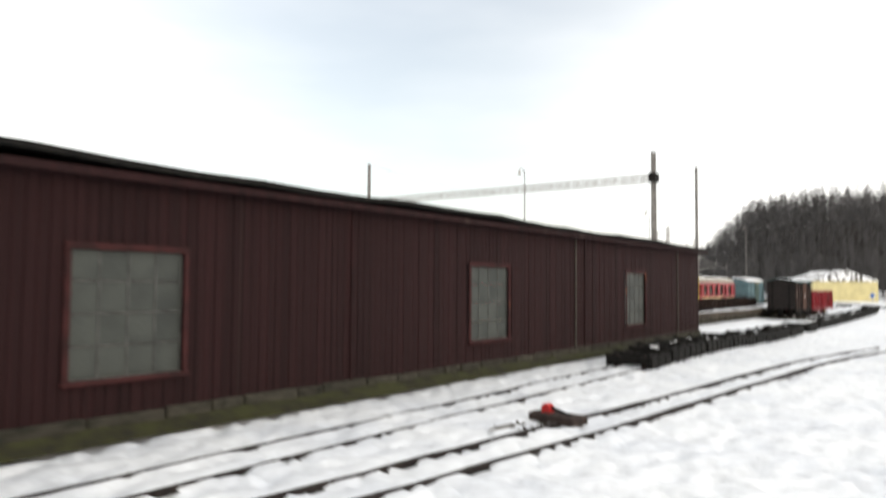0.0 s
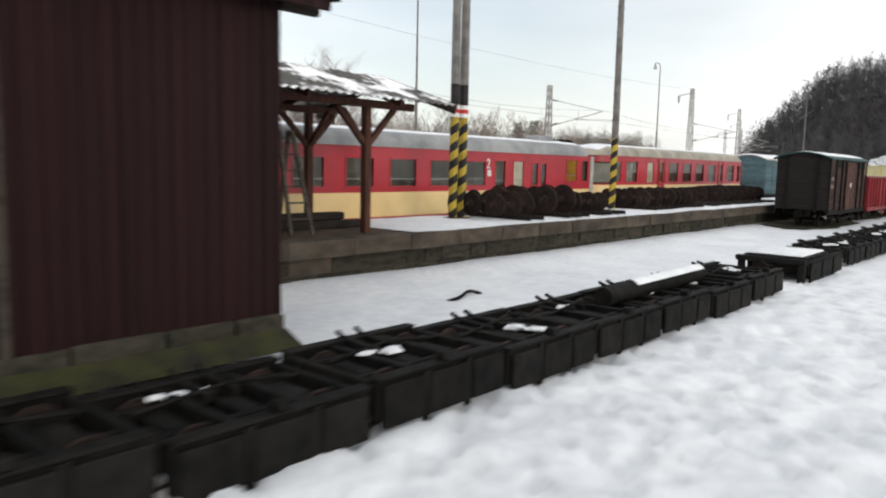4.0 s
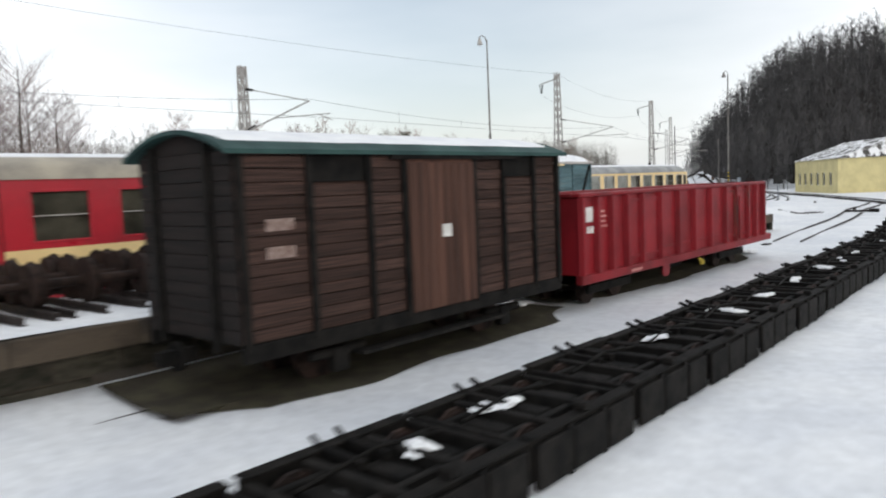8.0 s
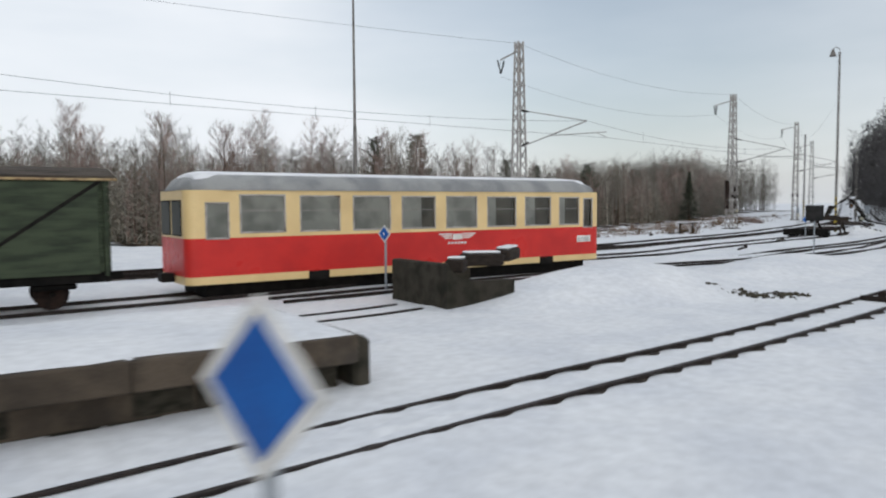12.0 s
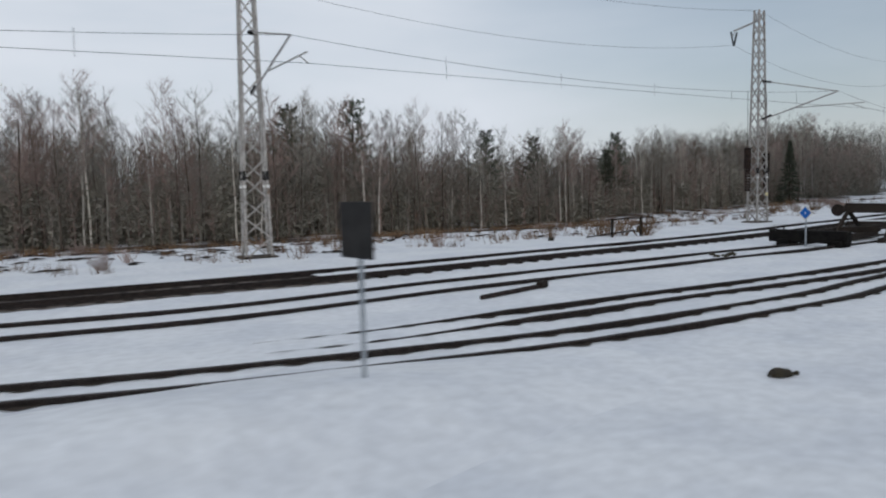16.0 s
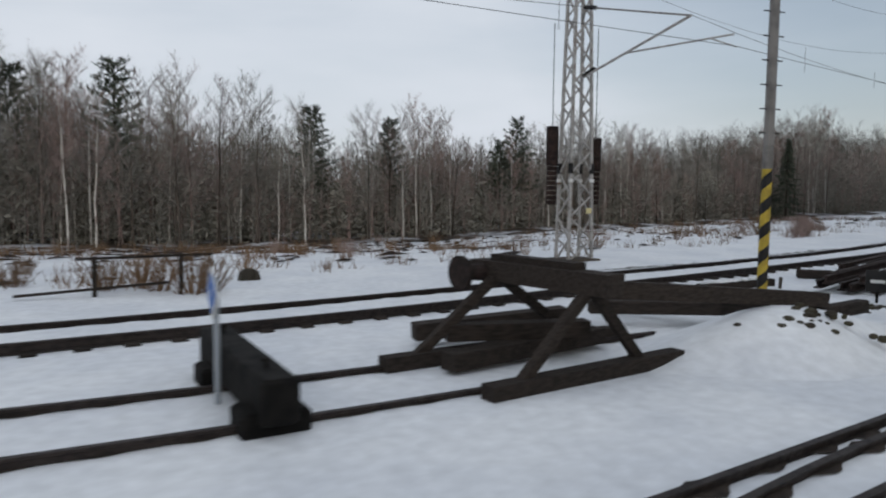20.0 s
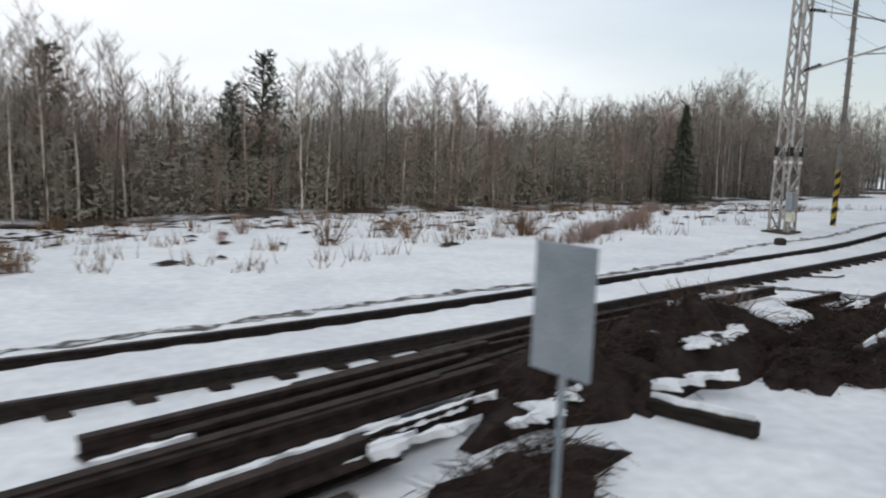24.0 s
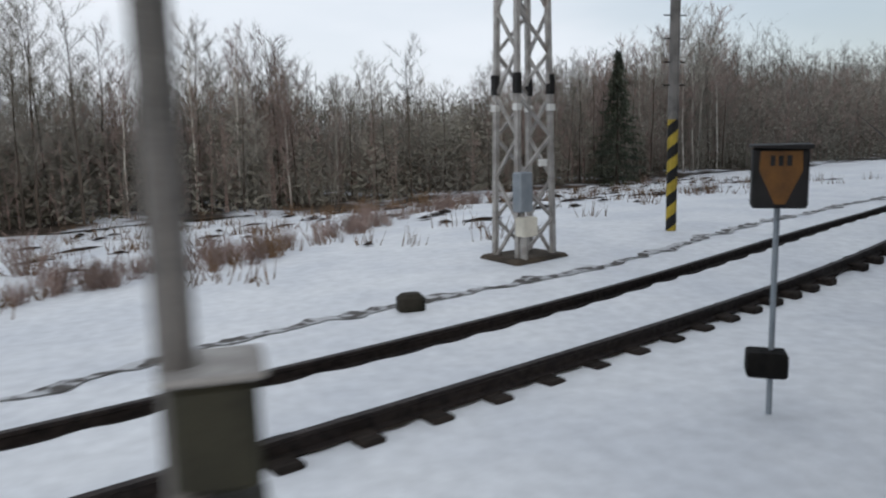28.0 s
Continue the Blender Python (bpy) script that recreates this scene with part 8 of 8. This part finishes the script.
# ---- trees ----
def branchy(h, seed, style):
    """A tree's trunk and its crown of limbs and twigs."""
    rng = random.Random(seed)
    trunk, crown = Shape(), Shape()
    lean = Vector((rng.uniform(-0.05, 0.05), rng.uniform(-0.05, 0.05), 0)) * h
    base_r = h * {"birch": 0.0075, "poplar": 0.008, "spread": 0.016}[style]
    spine = []
    for k in range(7):
        t = k / 6
        spine.append(Vector((lean.x * t * t + 0.03 * h * 0.2 * rng.uniform(-1, 1) * (k > 0), lean.y * t * t + 0.03 * h * 0.2 * rng.uniform(-1, 1) * (k > 0), h * t * (0.94 if style == "spread" else 0.98))))
    trunk.tube(spine, [base_r * (1 - 0.88 * k / 6) for k in range(7)], 6, False)
    at = lambda t: spine[min(int(t * 6), 5)].lerp(spine[min(int(t * 6), 5) + 1], t * 6 - min(int(t * 6), 5))
    n, low, up, reach = {"birch": (30, 0.36, 1.35, 0.2), "poplar": (36, 0.24, 1.2, 0.22), "spread": (46, 0.2, 0.95, 0.34)}[style]
    for i in range(n):
        t = low + (0.97 - low) * (i + rng.random()) / n
        p, a = at(t), rng.uniform(0, 6.283)
        L = h * reach * (1.15 - 0.8 * t) * rng.uniform(0.7, 1.3) + 0.2
        d = Vector((math.cos(a), math.sin(a), up * rng.uniform(0.6, 1.2))).normalized()
        q1 = p + d * L * 0.5
        q2 = p + d * L + Vector((0, 0, 0.08 * L))
        crown.tube([p, q1, q2], [base_r * (0.26 - 0.18 * t), base_r * 0.11, 0.003], 3, False)
        for j in range(12):
            u = 0.25 + 0.75 * rng.random()
            o = p.lerp(q2, u)
            b = rng.uniform(0, 6.283)
            e = (d * 0.6 + Vector((math.cos(b), math.sin(b), rng.uniform(-0.1, 0.9))) * 0.75).normalized()
            ln = L * rng.uniform(0.25, 0.55)
            tip = o + e * ln
            w = 0.008
            side = e.cross(Vector((0.3, 0.5, 0.8))).normalized() * w
            crown.add([o - side, o + side, tip], [(0, 1, 2)])
            for k in range(3):
                o2 = o.lerp(tip, 0.3 + 0.25 * k)
                b = rng.uniform(0, 6.283)
                e2 = (e * 0.7 + Vector((math.cos(b), math.sin(b), rng.uniform(0, 0.9))) * 0.6).normalized()
                s2 = e2.cross(Vector((0.4, 0.2, 0.9))).normalized() * 0.006
                crown.add([o2 - s2, o2 + s2, o2 + e2 * ln * rng.uniform(0.35, 0.7)], [(0, 1, 2)])
    return trunk, crown


def pine_like(h, seed, kind):
    rng = random.Random(seed)
    trunk, crown = Shape(), Shape()
    trunk.tube([(0, 0, 0), (0.02 * h, 0, h * 0.5), (0, 0.01 * h, h)], [h * 0.014, h * 0.009, 0.01], 6, False)
    low = 0.3 if kind == "pine" else 0.04
    n = 30 if kind == "pine" else 46
    for i in range(n):
        t = low + (0.98 - low) * i / n
        for a in np.arange(4) * 1.571 + rng.uniform(0, 6.28):
            a += rng.uniform(-0.4, 0.4)
            L = (h * 0.27 * (1.1 - t) ** 0.65 if kind == "pine" else h * 0.27 * (1.02 - t)) * rng.uniform(0.6, 1.15)
            p = Vector((0.01 * h, 0, h * t))
            tip = p + Vector((math.cos(a), math.sin(a), rng.uniform(0.15, 0.6) if kind == "pine" else rng.uniform(-0.35, 0.0))) * L
            crown.tube([p, tip], [0.018, 0.005], 3, False)
            for k in range(14):
                o = p.lerp(tip, 0.25 + 0.75 * rng.random())
                for _ in range(4):
                    e = Vector((rng.gauss(0, 1), rng.gauss(0, 1), rng.gauss(0.25 if kind == "pine" else -0.2, 0.6))).normalized()
                    s = e.cross(Vector((0.1, 0.3, 0.9))).normalized() * 0.032
                    ln = rng.uniform(0.14, 0.36)
                    crown.add([o - s, o + s, o + e * ln], [(0, 1, 2)])
    return trunk, crown


def plant(proto, x, y, scale, turn, rng):
    return copy_thing_scaled(proto, Matrix.Translation((x, y, ground_z(x, y) - 0.1)) @ Matrix.Rotation(radians(turn), 4, "Z") @ Matrix.Rotation(radians(rng.uniform(-2.5, 2.5)), 4, "X"), scale)


def copy_thing_scaled(ob, m, k):
    c = copy_thing(ob, m)
    c.scale = (k, k, k)
    return c


def proto(kind, h, seed, bark, twig, label, category, group, style):
    tr, cr = pine_like(h, seed, style) if style in ("pine", "spruce") else branchy(h, seed, style)
    t = thing(kind, Matrix.Identity(4), label, category, group)
    part("trunk", tr, bark, t, soft=True)
    part("crown", cr, twig, t)
    return t


BIRCH = [proto("birch_tree", 8.0, 100 + k, BARK_BIRCH, TWIG if k % 2 else TWIG_RED, "slender bare birch with a pale trunk at the wood's edge", "tree", "birches at the wood's edge", "birch") for k in range(6)]
BARE_TREE = [proto("bare_tree", 7.0, 200 + k, BARK, TWIG_RED if k % 2 else TWIG, "bare brown-twigged young tree at the wood's edge", "tree", "bare trees at the wood's edge", "poplar") for k in range(5)]
WIDE = [proto("bare_tree", 8.0, 300 + k, BARK, FROST, "spreading bare tree with pale frosted twigs behind the railcars", "tree", "frosted trees behind the yard", "spread") for k in range(3)]
PINE = [proto("pine_tree", 8.5, 400 + k, BARK, NEEDLE, "dark green pine among bare trees", "tree", "pines in the wood", "pine") for k in range(2)]
SPRUCE = [proto("spruce_tree", 7.0, 500, BARK, NEEDLE, "dark pointed spruce at the wood's edge", "tree", "spruces in the wood", "spruce")]


def tall(x):
    """How tall the wood stands along its front."""
    pts = [(-100, 1.0), (80, 1.2), (96, 1.35), (120, 1.3), (132, 1.0), (140, 0.95), (148, 1.02), (156, 0.98), (164, 0.92), (170, 0.94), (176, 1.02), (184, 1.4), (205, 1.8), (400, 2.0)]
    for (a, b), (c, d) in zip(pts, pts[1:]):
        if a <= x <= c:
            return b + (d - b) * (x - a) / (c - a)
    return 1.0


def build_wood():
    rng = random.Random(77)
    used = set()

    def place(group, x, y, k):
        p = group[rng.randrange(len(group))]
        turn = rng.uniform(0, 360)
        if p.name not in used:
            used.add(p.name)
            p.matrix_basis = Matrix.Translation((x, y, ground_z(x, y) - 0.1)) @ Matrix.Rotation(radians(turn), 4, "Z")
            p.scale = (k, k, k)
        else:
            plant(p, x, y, k, turn, rng)

    place(PINE, 118.7, 58.6, 1.2)
    place(PINE, 113.6, 58.0, 1.12)
    place(PINE, 142.9, 59.4, 0.9)
    place(PINE, 134.0, 58.5, 0.86)
    place(PINE, 141.4, 58.8, 0.72)
    place(PINE, 129.0, 57.5, 0.92)
    place(SPRUCE, 175.6, 69.4, 1.12)
    for x, y, k in ((117.2, 51.5, 0.93), (118.3, 52.0, 0.9), (134.6, 54.4, 1.0), (135.6, 54.8, 0.95), (133.6, 53.6, 0.9), (128.0, 52.0, 0.92), (110.5, 52, 0.9), (156.3, 64.5, 0.9), (157.2, 64, 0.8), (137.2, 56, 0.9)):
        place(BIRCH, x, y, k)
    for k in range(190):
        x = rng.uniform(88, 190)
        y = edge_y(x) + abs(rng.gauss(0, 1)) * 5.0 + 0.5
        if rng.random() < 0.42:
            place(BIRCH, x, y, rng.uniform(0.66, 1.0) * tall(x))
        else:
            place(BARE_TREE, x, y, rng.uniform(0.72, 1.1) * tall(x))
    # trees behind the railcars
    for x, y, k in ((63.5, 49, 1.0), (66.5, 50.5, 1.2), (69.5, 49, 1.35), (73, 50.5, 1.55), (76, 52, 1.25), (79.5, 51, 0.8), (71, 53, 1.3), (60, 51, 0.7), (86, 56, 0.7), (92, 58, 0.62), (45, 56, 0.6), (49, 56, 0.62), (77, 58, 0.62), (80, 60, 0.66), (36, 60, 0.6), (30, 58, 0.65), (64.8, 52.5, 1.05), (68, 53.5, 1.25), (72, 52.2, 1.4), (74.6, 53.5, 1.35), (70.3, 51.2, 1.2), (61.8, 50.2, 0.9), (77.6, 53, 1.0)):
        place(WIDE, x, y, k)
    for k in range(46):
        x = rng.uniform(24, 96)
        place(BARE_TREE, x, edge_y(x) + 2 + rng.random() * 8, rng.uniform(0.4, 0.72))


build_wood()


def thicket(name, spots, label, mat, limbs, seed, wide=0.013, low=0.1, twigs=7):
    """Many far trees in one mesh, each a thin trunk with limbs and a spray of twigs."""
    rng = np.random.default_rng(seed)
    p = np.array([(x, y, ground_z(x, y) - 0.2, h) for x, y, h in spots])
    n = len(p)
    foot, h = p[:, :3], p[:, 3]
    lean = np.c_[rng.uniform(-0.06, 0.06, (n, 2)) * h[:, None], h]
    w = (0.01 + h * 0.003)[:, None]
    tris = [np.stack([foot + w * np.array([-1, 0.5, 0]), foot + w * np.array([1, -0.5, 0]), foot + lean], 1), np.stack([foot + w * np.array([-0.4, -1, 0]), foot + w * np.array([0.4, 1, 0]), foot + lean], 1)]
    t = low + (1.0 - low) * rng.random((n, limbs)) ** 0.85
    root = foot[:, None] + lean[:, None] * t[..., None]
    a = rng.uniform(0, 6.283, (n, limbs))
    size = h[:, None] * 0.23 * (1.12 - 0.8 * t) * rng.uniform(0.6, 1.3, (n, limbs))
    rise = rng.uniform(0.45, 0.95, (n, limbs))
    way = np.stack([np.cos(a) * 0.6, np.sin(a) * 0.6, rise], 2) * size[..., None]
    side = np.stack([np.sin(a), -np.cos(a), 0 * a], 2) * wide
    tris.append(np.stack([root + side, root - side, root + way], 2).reshape(-1, 3, 3))
    for j in range(twigs):
        u = rng.uniform(0.1, 0.95, (n, limbs, 1))
        o = root + way * u
        e = (way * 0.35 + np.concatenate([rng.normal(0, 0.33, (n, limbs, 2)), rng.uniform(0.0, 0.5, (n, limbs, 1))], 2) * size[..., None]) * rng.uniform(0.6, 1.2, (n, limbs, 1))
        sd = np.cross(e, rng.normal(0, 1, (n, limbs, 3)))
        sd *= wide * 0.6 / np.maximum(np.linalg.norm(sd, axis=2, keepdims=True), 1e-6)
        tris.append(np.stack([o + sd, o - sd, o + e], 2).reshape(-1, 3, 3))
    v = np.concatenate(tris).reshape(-1, 3)
    me = bpy.data.meshes.new(name)
    me.from_pydata(v.tolist(), [], np.arange(len(v)).reshape(-1, 3).tolist())
    me.materials.append(mat)
    return tagged(new(name, me), label, "wood", kind="stuff")


def young_growth(spots, label, mat, seed, n=110):
    """A dense stand of young conifers: every tree a loose cone of small sprays."""
    rng = np.random.default_rng(seed)
    p = np.array([(x, y, ground_z(x, y) - 0.15, h) for x, y, h in spots])
    m, h = len(p), p[:, 3][:, None]
    t = 0.02 + 0.98 * rng.random((m, n)) ** 1.2
    a = rng.uniform(0, 6.283, (m, n))
    r = h * 0.27 * (1.03 - t) ** 0.8 * rng.random((m, n)) ** 0.45
    o = p[:, None, :3] + np.stack([r * np.cos(a), r * np.sin(a), h * t], 2)
    e = np.stack([np.cos(a) + rng.normal(0, 0.5, (m, n)), np.sin(a) + rng.normal(0, 0.5, (m, n)), rng.normal(0.1, 0.55, (m, n))], 2)
    e *= (rng.uniform(0.16, 0.42, (m, n)) / np.linalg.norm(e, axis=2))[..., None]
    d = np.cross(e, rng.normal(0, 1, (m, n, 3)))
    d *= 0.06 / np.maximum(np.linalg.norm(d, axis=2, keepdims=True), 1e-6)
    v = np.stack([o + d, o - d, o + e], 2).reshape(-1, 3)
    me = bpy.data.meshes.new("young_growth")
    me.from_pydata(v.tolist(), [], np.arange(len(v)).reshape(-1, 3).tolist())
    me.materials.append(mat)
    return tagged(new("young_growth", me), label, "wood", kind="stuff")


def build_thickets():
    rng = random.Random(5)
    near, brown, deep, far = [], [], [], []
    for k in range(3000):
        x = rng.uniform(84, 225)
        y = edge_y(x) + 1.0 + rng.random() ** 1.4 * 16
        (near if k % 2 else brown).append((x, y, rng.uniform(2.6, 5.2) * tall(x)))
    for k in range(4000):
        x = rng.uniform(74, 260)
        y = edge_y(x) + 9 + rng.random() ** 1.3 * 34
        deep.append((x, y, rng.uniform(4.9, 7.3) * tall(x) * (1 + 0.2 * noise.noise((x * 0.12, y * 0.03, 3)))))
    for k in range(420):
        x = rng.uniform(-30, 96)
        far.append((x, edge_y(x) + 6 + rng.random() * 25, rng.uniform(2.8, 5.4)))
    young = []
    for k in range(2600):
        x = rng.uniform(80, 225)
        y = edge_y(x) + 1.2 + rng.random() ** 1.2 * 17
        q = 1 + 0.35 * noise.noise((x * 0.16, y * 0.1, 12))
        young.append((x, y, rng.uniform(2.4, 4.3) * tall(x) * q))
    young_growth(young, "dense olive-brown stand of young conifers under bare trees", YOUNG, 41)
    thicket("undergrowth", near, "dense grey-brown undergrowth of bare saplings", TWIG, 15, 1)
    thicket("undergrowth", brown, "dense reddish undergrowth of bare saplings", TWIG_RED, 15, 7)
    thicket("far_wood", deep, "bare winter wood of many thin trees", TWIG, 18, 2, 0.019, 0.06)
    thicket("far_hedge", far, "far line of bare bushes behind the yard", FROST, 16, 3, 0.016)
    hill = []
    for k in range(7600):
        a, d = rng.uniform(0, 6.283), math.sqrt(rng.random()) * 1.03
        x, y = 208 + 55 * d * math.cos(a), 12 + 48 * d * math.sin(a)
        if x < 205 and y - 32 < (x - 153) * 0.55:
            hill.append((x, y, rng.uniform(5.5, 9.0)))
    thicket("hill_wood", hill, "dark bare wood covering the hill", TWIG_DARK, 18, 4, 0.035, 0.05, 6)
    floor, hx, hy = [], list(range(148, 226, 3)), list(range(-40, 66, 3))
    for x in hx:
        for y in hy:
            z = ground_z(x, y)
            floor.append((x, y, z + 0.25 if z > 1.2 and y - 32 < (x - 153) * 0.6 else z - 0.4))
    m = len(hy)
    solid("hill_floor", Shape().add(floor, [(i * m + j, (i + 1) * m + j, (i + 1) * m + j + 1, i * m + j + 1) for i in range(len(hx) - 1) for j in range(m - 1)]), HILL_FLOOR, Matrix.Identity(4), "leaf litter under the trees of the wooded hill", "ground", kind="structure", soft=True)
    # the wood's floor of leaf litter with thin snow
    v, xs = [], list(range(70, 256, 3))
    for x in xs:
        for j in range(16):
            y = edge_y(x) - 0.6 + 2.0 * noise.noise((x * 0.3, 0, 8)) + 3.0 * j
            v.append((x, y, ground_z(x, y) + 0.06 + 0.3 * (j > 0) * 0.2))
    solid("wood_floor", Shape().add(v, [(i * 16 + j, (i + 1) * 16 + j, (i + 1) * 16 + j + 1, i * 16 + j + 1) for i in range(len(xs) - 1) for j in range(15)]), FLOOR, Matrix.Identity(4), "leaf litter and thin snow on the wood's floor", "ground", kind="structure", soft=True)


HILL_FLOOR = surface("hill_floor_litter", (0.035, 0.03, 0.027), (0.022, 0.02, 0.018), 0.8, 0.95, 0, 0.6, 12.0, dirt=(0.3, 0.31, 0.33), dirt_at=0.7)
FLOOR = surface("wood_floor_litter", (0.06, 0.045, 0.033), (0.035, 0.028, 0.022), 0.8, 0.95, 0, 0.6, 12.0, dirt=(0.6, 0.62, 0.66), dirt_at=0.5)
build_thickets()


def main_y(x):
    """Where the main line runs."""
    for (a, b), (c, d) in zip(TRACK_MAIN, TRACK_MAIN[1:]):
        if a <= x <= c:
            return b + (d - b) * (x - a) / (c - a)
    return TRACK_MAIN[-1][1]


def build_litter():
    """Patches of dead leaves and grass where the snow has gone."""
    rng, s = random.Random(31), Shape()
    for k in range(1500):
        x = rng.uniform(92, 182)
        low = main_y(x) + 6.5
        y = low + (edge_y(x) + 1.5 - low) * rng.random() ** 0.7
        if x > 136 and rng.random() < 0.62:
            continue
        rx, ry, n, turn = rng.uniform(0.08, 0.6), rng.uniform(0.05, 0.22), 13, rng.uniform(0, 1.0)
        ring = []
        for i in range(n):
            a = 6.283 * i / n
            q = rng.uniform(0.3, 1.35)
            u, w = rx * q * math.cos(a), ry * q * math.sin(a)
            px, py = x + u * math.cos(turn) - w * math.sin(turn), y + u * math.sin(turn) + w * math.cos(turn)
            ring.append((px, py, ground_z(px, py) + 0.03))
        s.add(ring + [(x, y, ground_z(x, y) + 0.09)], [(i, (i + 1) % n, n) for i in range(n)])
    solid("leaf_litter", s, LITTER, Matrix.Identity(4), "patches of dead leaves and soil in thin snow", "litter", kind="stuff")


build_litter()


def build_tufts():
    """Dry grass and small bushes on the waste ground before the wood."""
    rng, s, b = random.Random(9), Shape(), Shape()
    for k in range(2200):
        x = rng.uniform(90, 180)
        low, front = main_y(x) + 5.3, edge_y(x) + 2.0
        y = low + (front - low) * rng.random()
        if noise.noise((x * 0.22, y * 0.3, 6)) + 0.5 * noise.noise((x * 0.8, y * 0.8, 2)) < rng.uniform(-0.4, 0.25):
            continue
        if x > 136 and rng.random() < 0.5:
            continue
        z = ground_z(x, y)
        for i in range(rng.randrange(8, 20)):
            a, r = rng.uniform(0, 6.283), rng.random() * 0.4
            h = rng.uniform(0.1, 0.45)
            px, py = x + r * math.cos(a), y + r * math.sin(a)
            s.add([(px - 0.012, py, z - 0.05), (px + 0.012, py, z - 0.05), (px + rng.uniform(-0.2, 0.2), py + rng.uniform(-0.2, 0.2), z + h)], [(0, 1, 2)])
    solid("dry_grass", s, GRASS, Matrix.Identity(4), "dry brown grass poking through the snow", "grass", kind="stuff")
    for k in range(120):
        x = rng.uniform(96, 178)
        low = main_y(x) + 6.0
        y = low + (edge_y(x) - low) * rng.random()
        k2 = rng.uniform(0.3, 0.8)
        if x > 136 and rng.random() < 0.6:
            continue
        bush(x, y, k2, rng.randrange(10 ** 6))
    for k in range(84):
        q = rng.random()
        bush(147.6 + 14.1 * q + rng.gauss(0, 0.3), 40.0 + 13.9 * q - 2.2 * q * (1 - q) + rng.gauss(0, 0.3), rng.uniform(0.3, 0.62), 2 * k + 1)
    for x, y, k2 in ((121.0, 30.4, 1.0), (121.6, 30.6, 1.1), (122.0, 30.2, 0.9), (119.2, 31.5, 0.8), (148.8, 43.4, 1.05), (149.1, 43.6, 0.9), (145.1, 43.0, 0.9), (144.6, 43.4, 0.8), (150.2, 46.3, 1.0), (142.4, 41.3, 1.0), (122.6, 29.7, 1.1), (122.9, 29.9, 1.0), (145.6, 31.7, 0.8), (146.2, 31.9, 0.7)):
        bush(x, y, k2, int(x * 100))


def bush(x, y, k, seed):
    rng, s = random.Random(seed), Shape()
    for i in range(34):
        a, r = rng.uniform(0, 6.283), rng.uniform(0.0, 0.55)
        p = Vector((r * 0.4 * math.cos(a), r * 0.4 * math.sin(a), -0.05))
        q = p + Vector((math.cos(a) * r, math.sin(a) * r, rng.uniform(0.35, 1.0)))
        s.tube([p, q], [0.012, 0.004], 3, False)
        for j in range(5):
            o = p.lerp(q, rng.uniform(0.3, 0.95))
            e = Vector((rng.gauss(0, 0.4), rng.gauss(0, 0.4), 0.6)).normalized() * rng.uniform(0.12, 0.35)
            s.add([o + Vector((0.008, 0.004, 0)), o - Vector((0.008, 0.004, 0)), o + e], [(0, 1, 2)])
    ob = solid("bush", s, TWIG_RED if seed % 2 else GRASS, Matrix.Translation((x, y, ground_z(x, y))) @ Matrix.Diagonal((k, k, k * 0.9, 1)), "small bare brown bush in the snow", "bush", "bushes on the waste ground")


build_tufts()
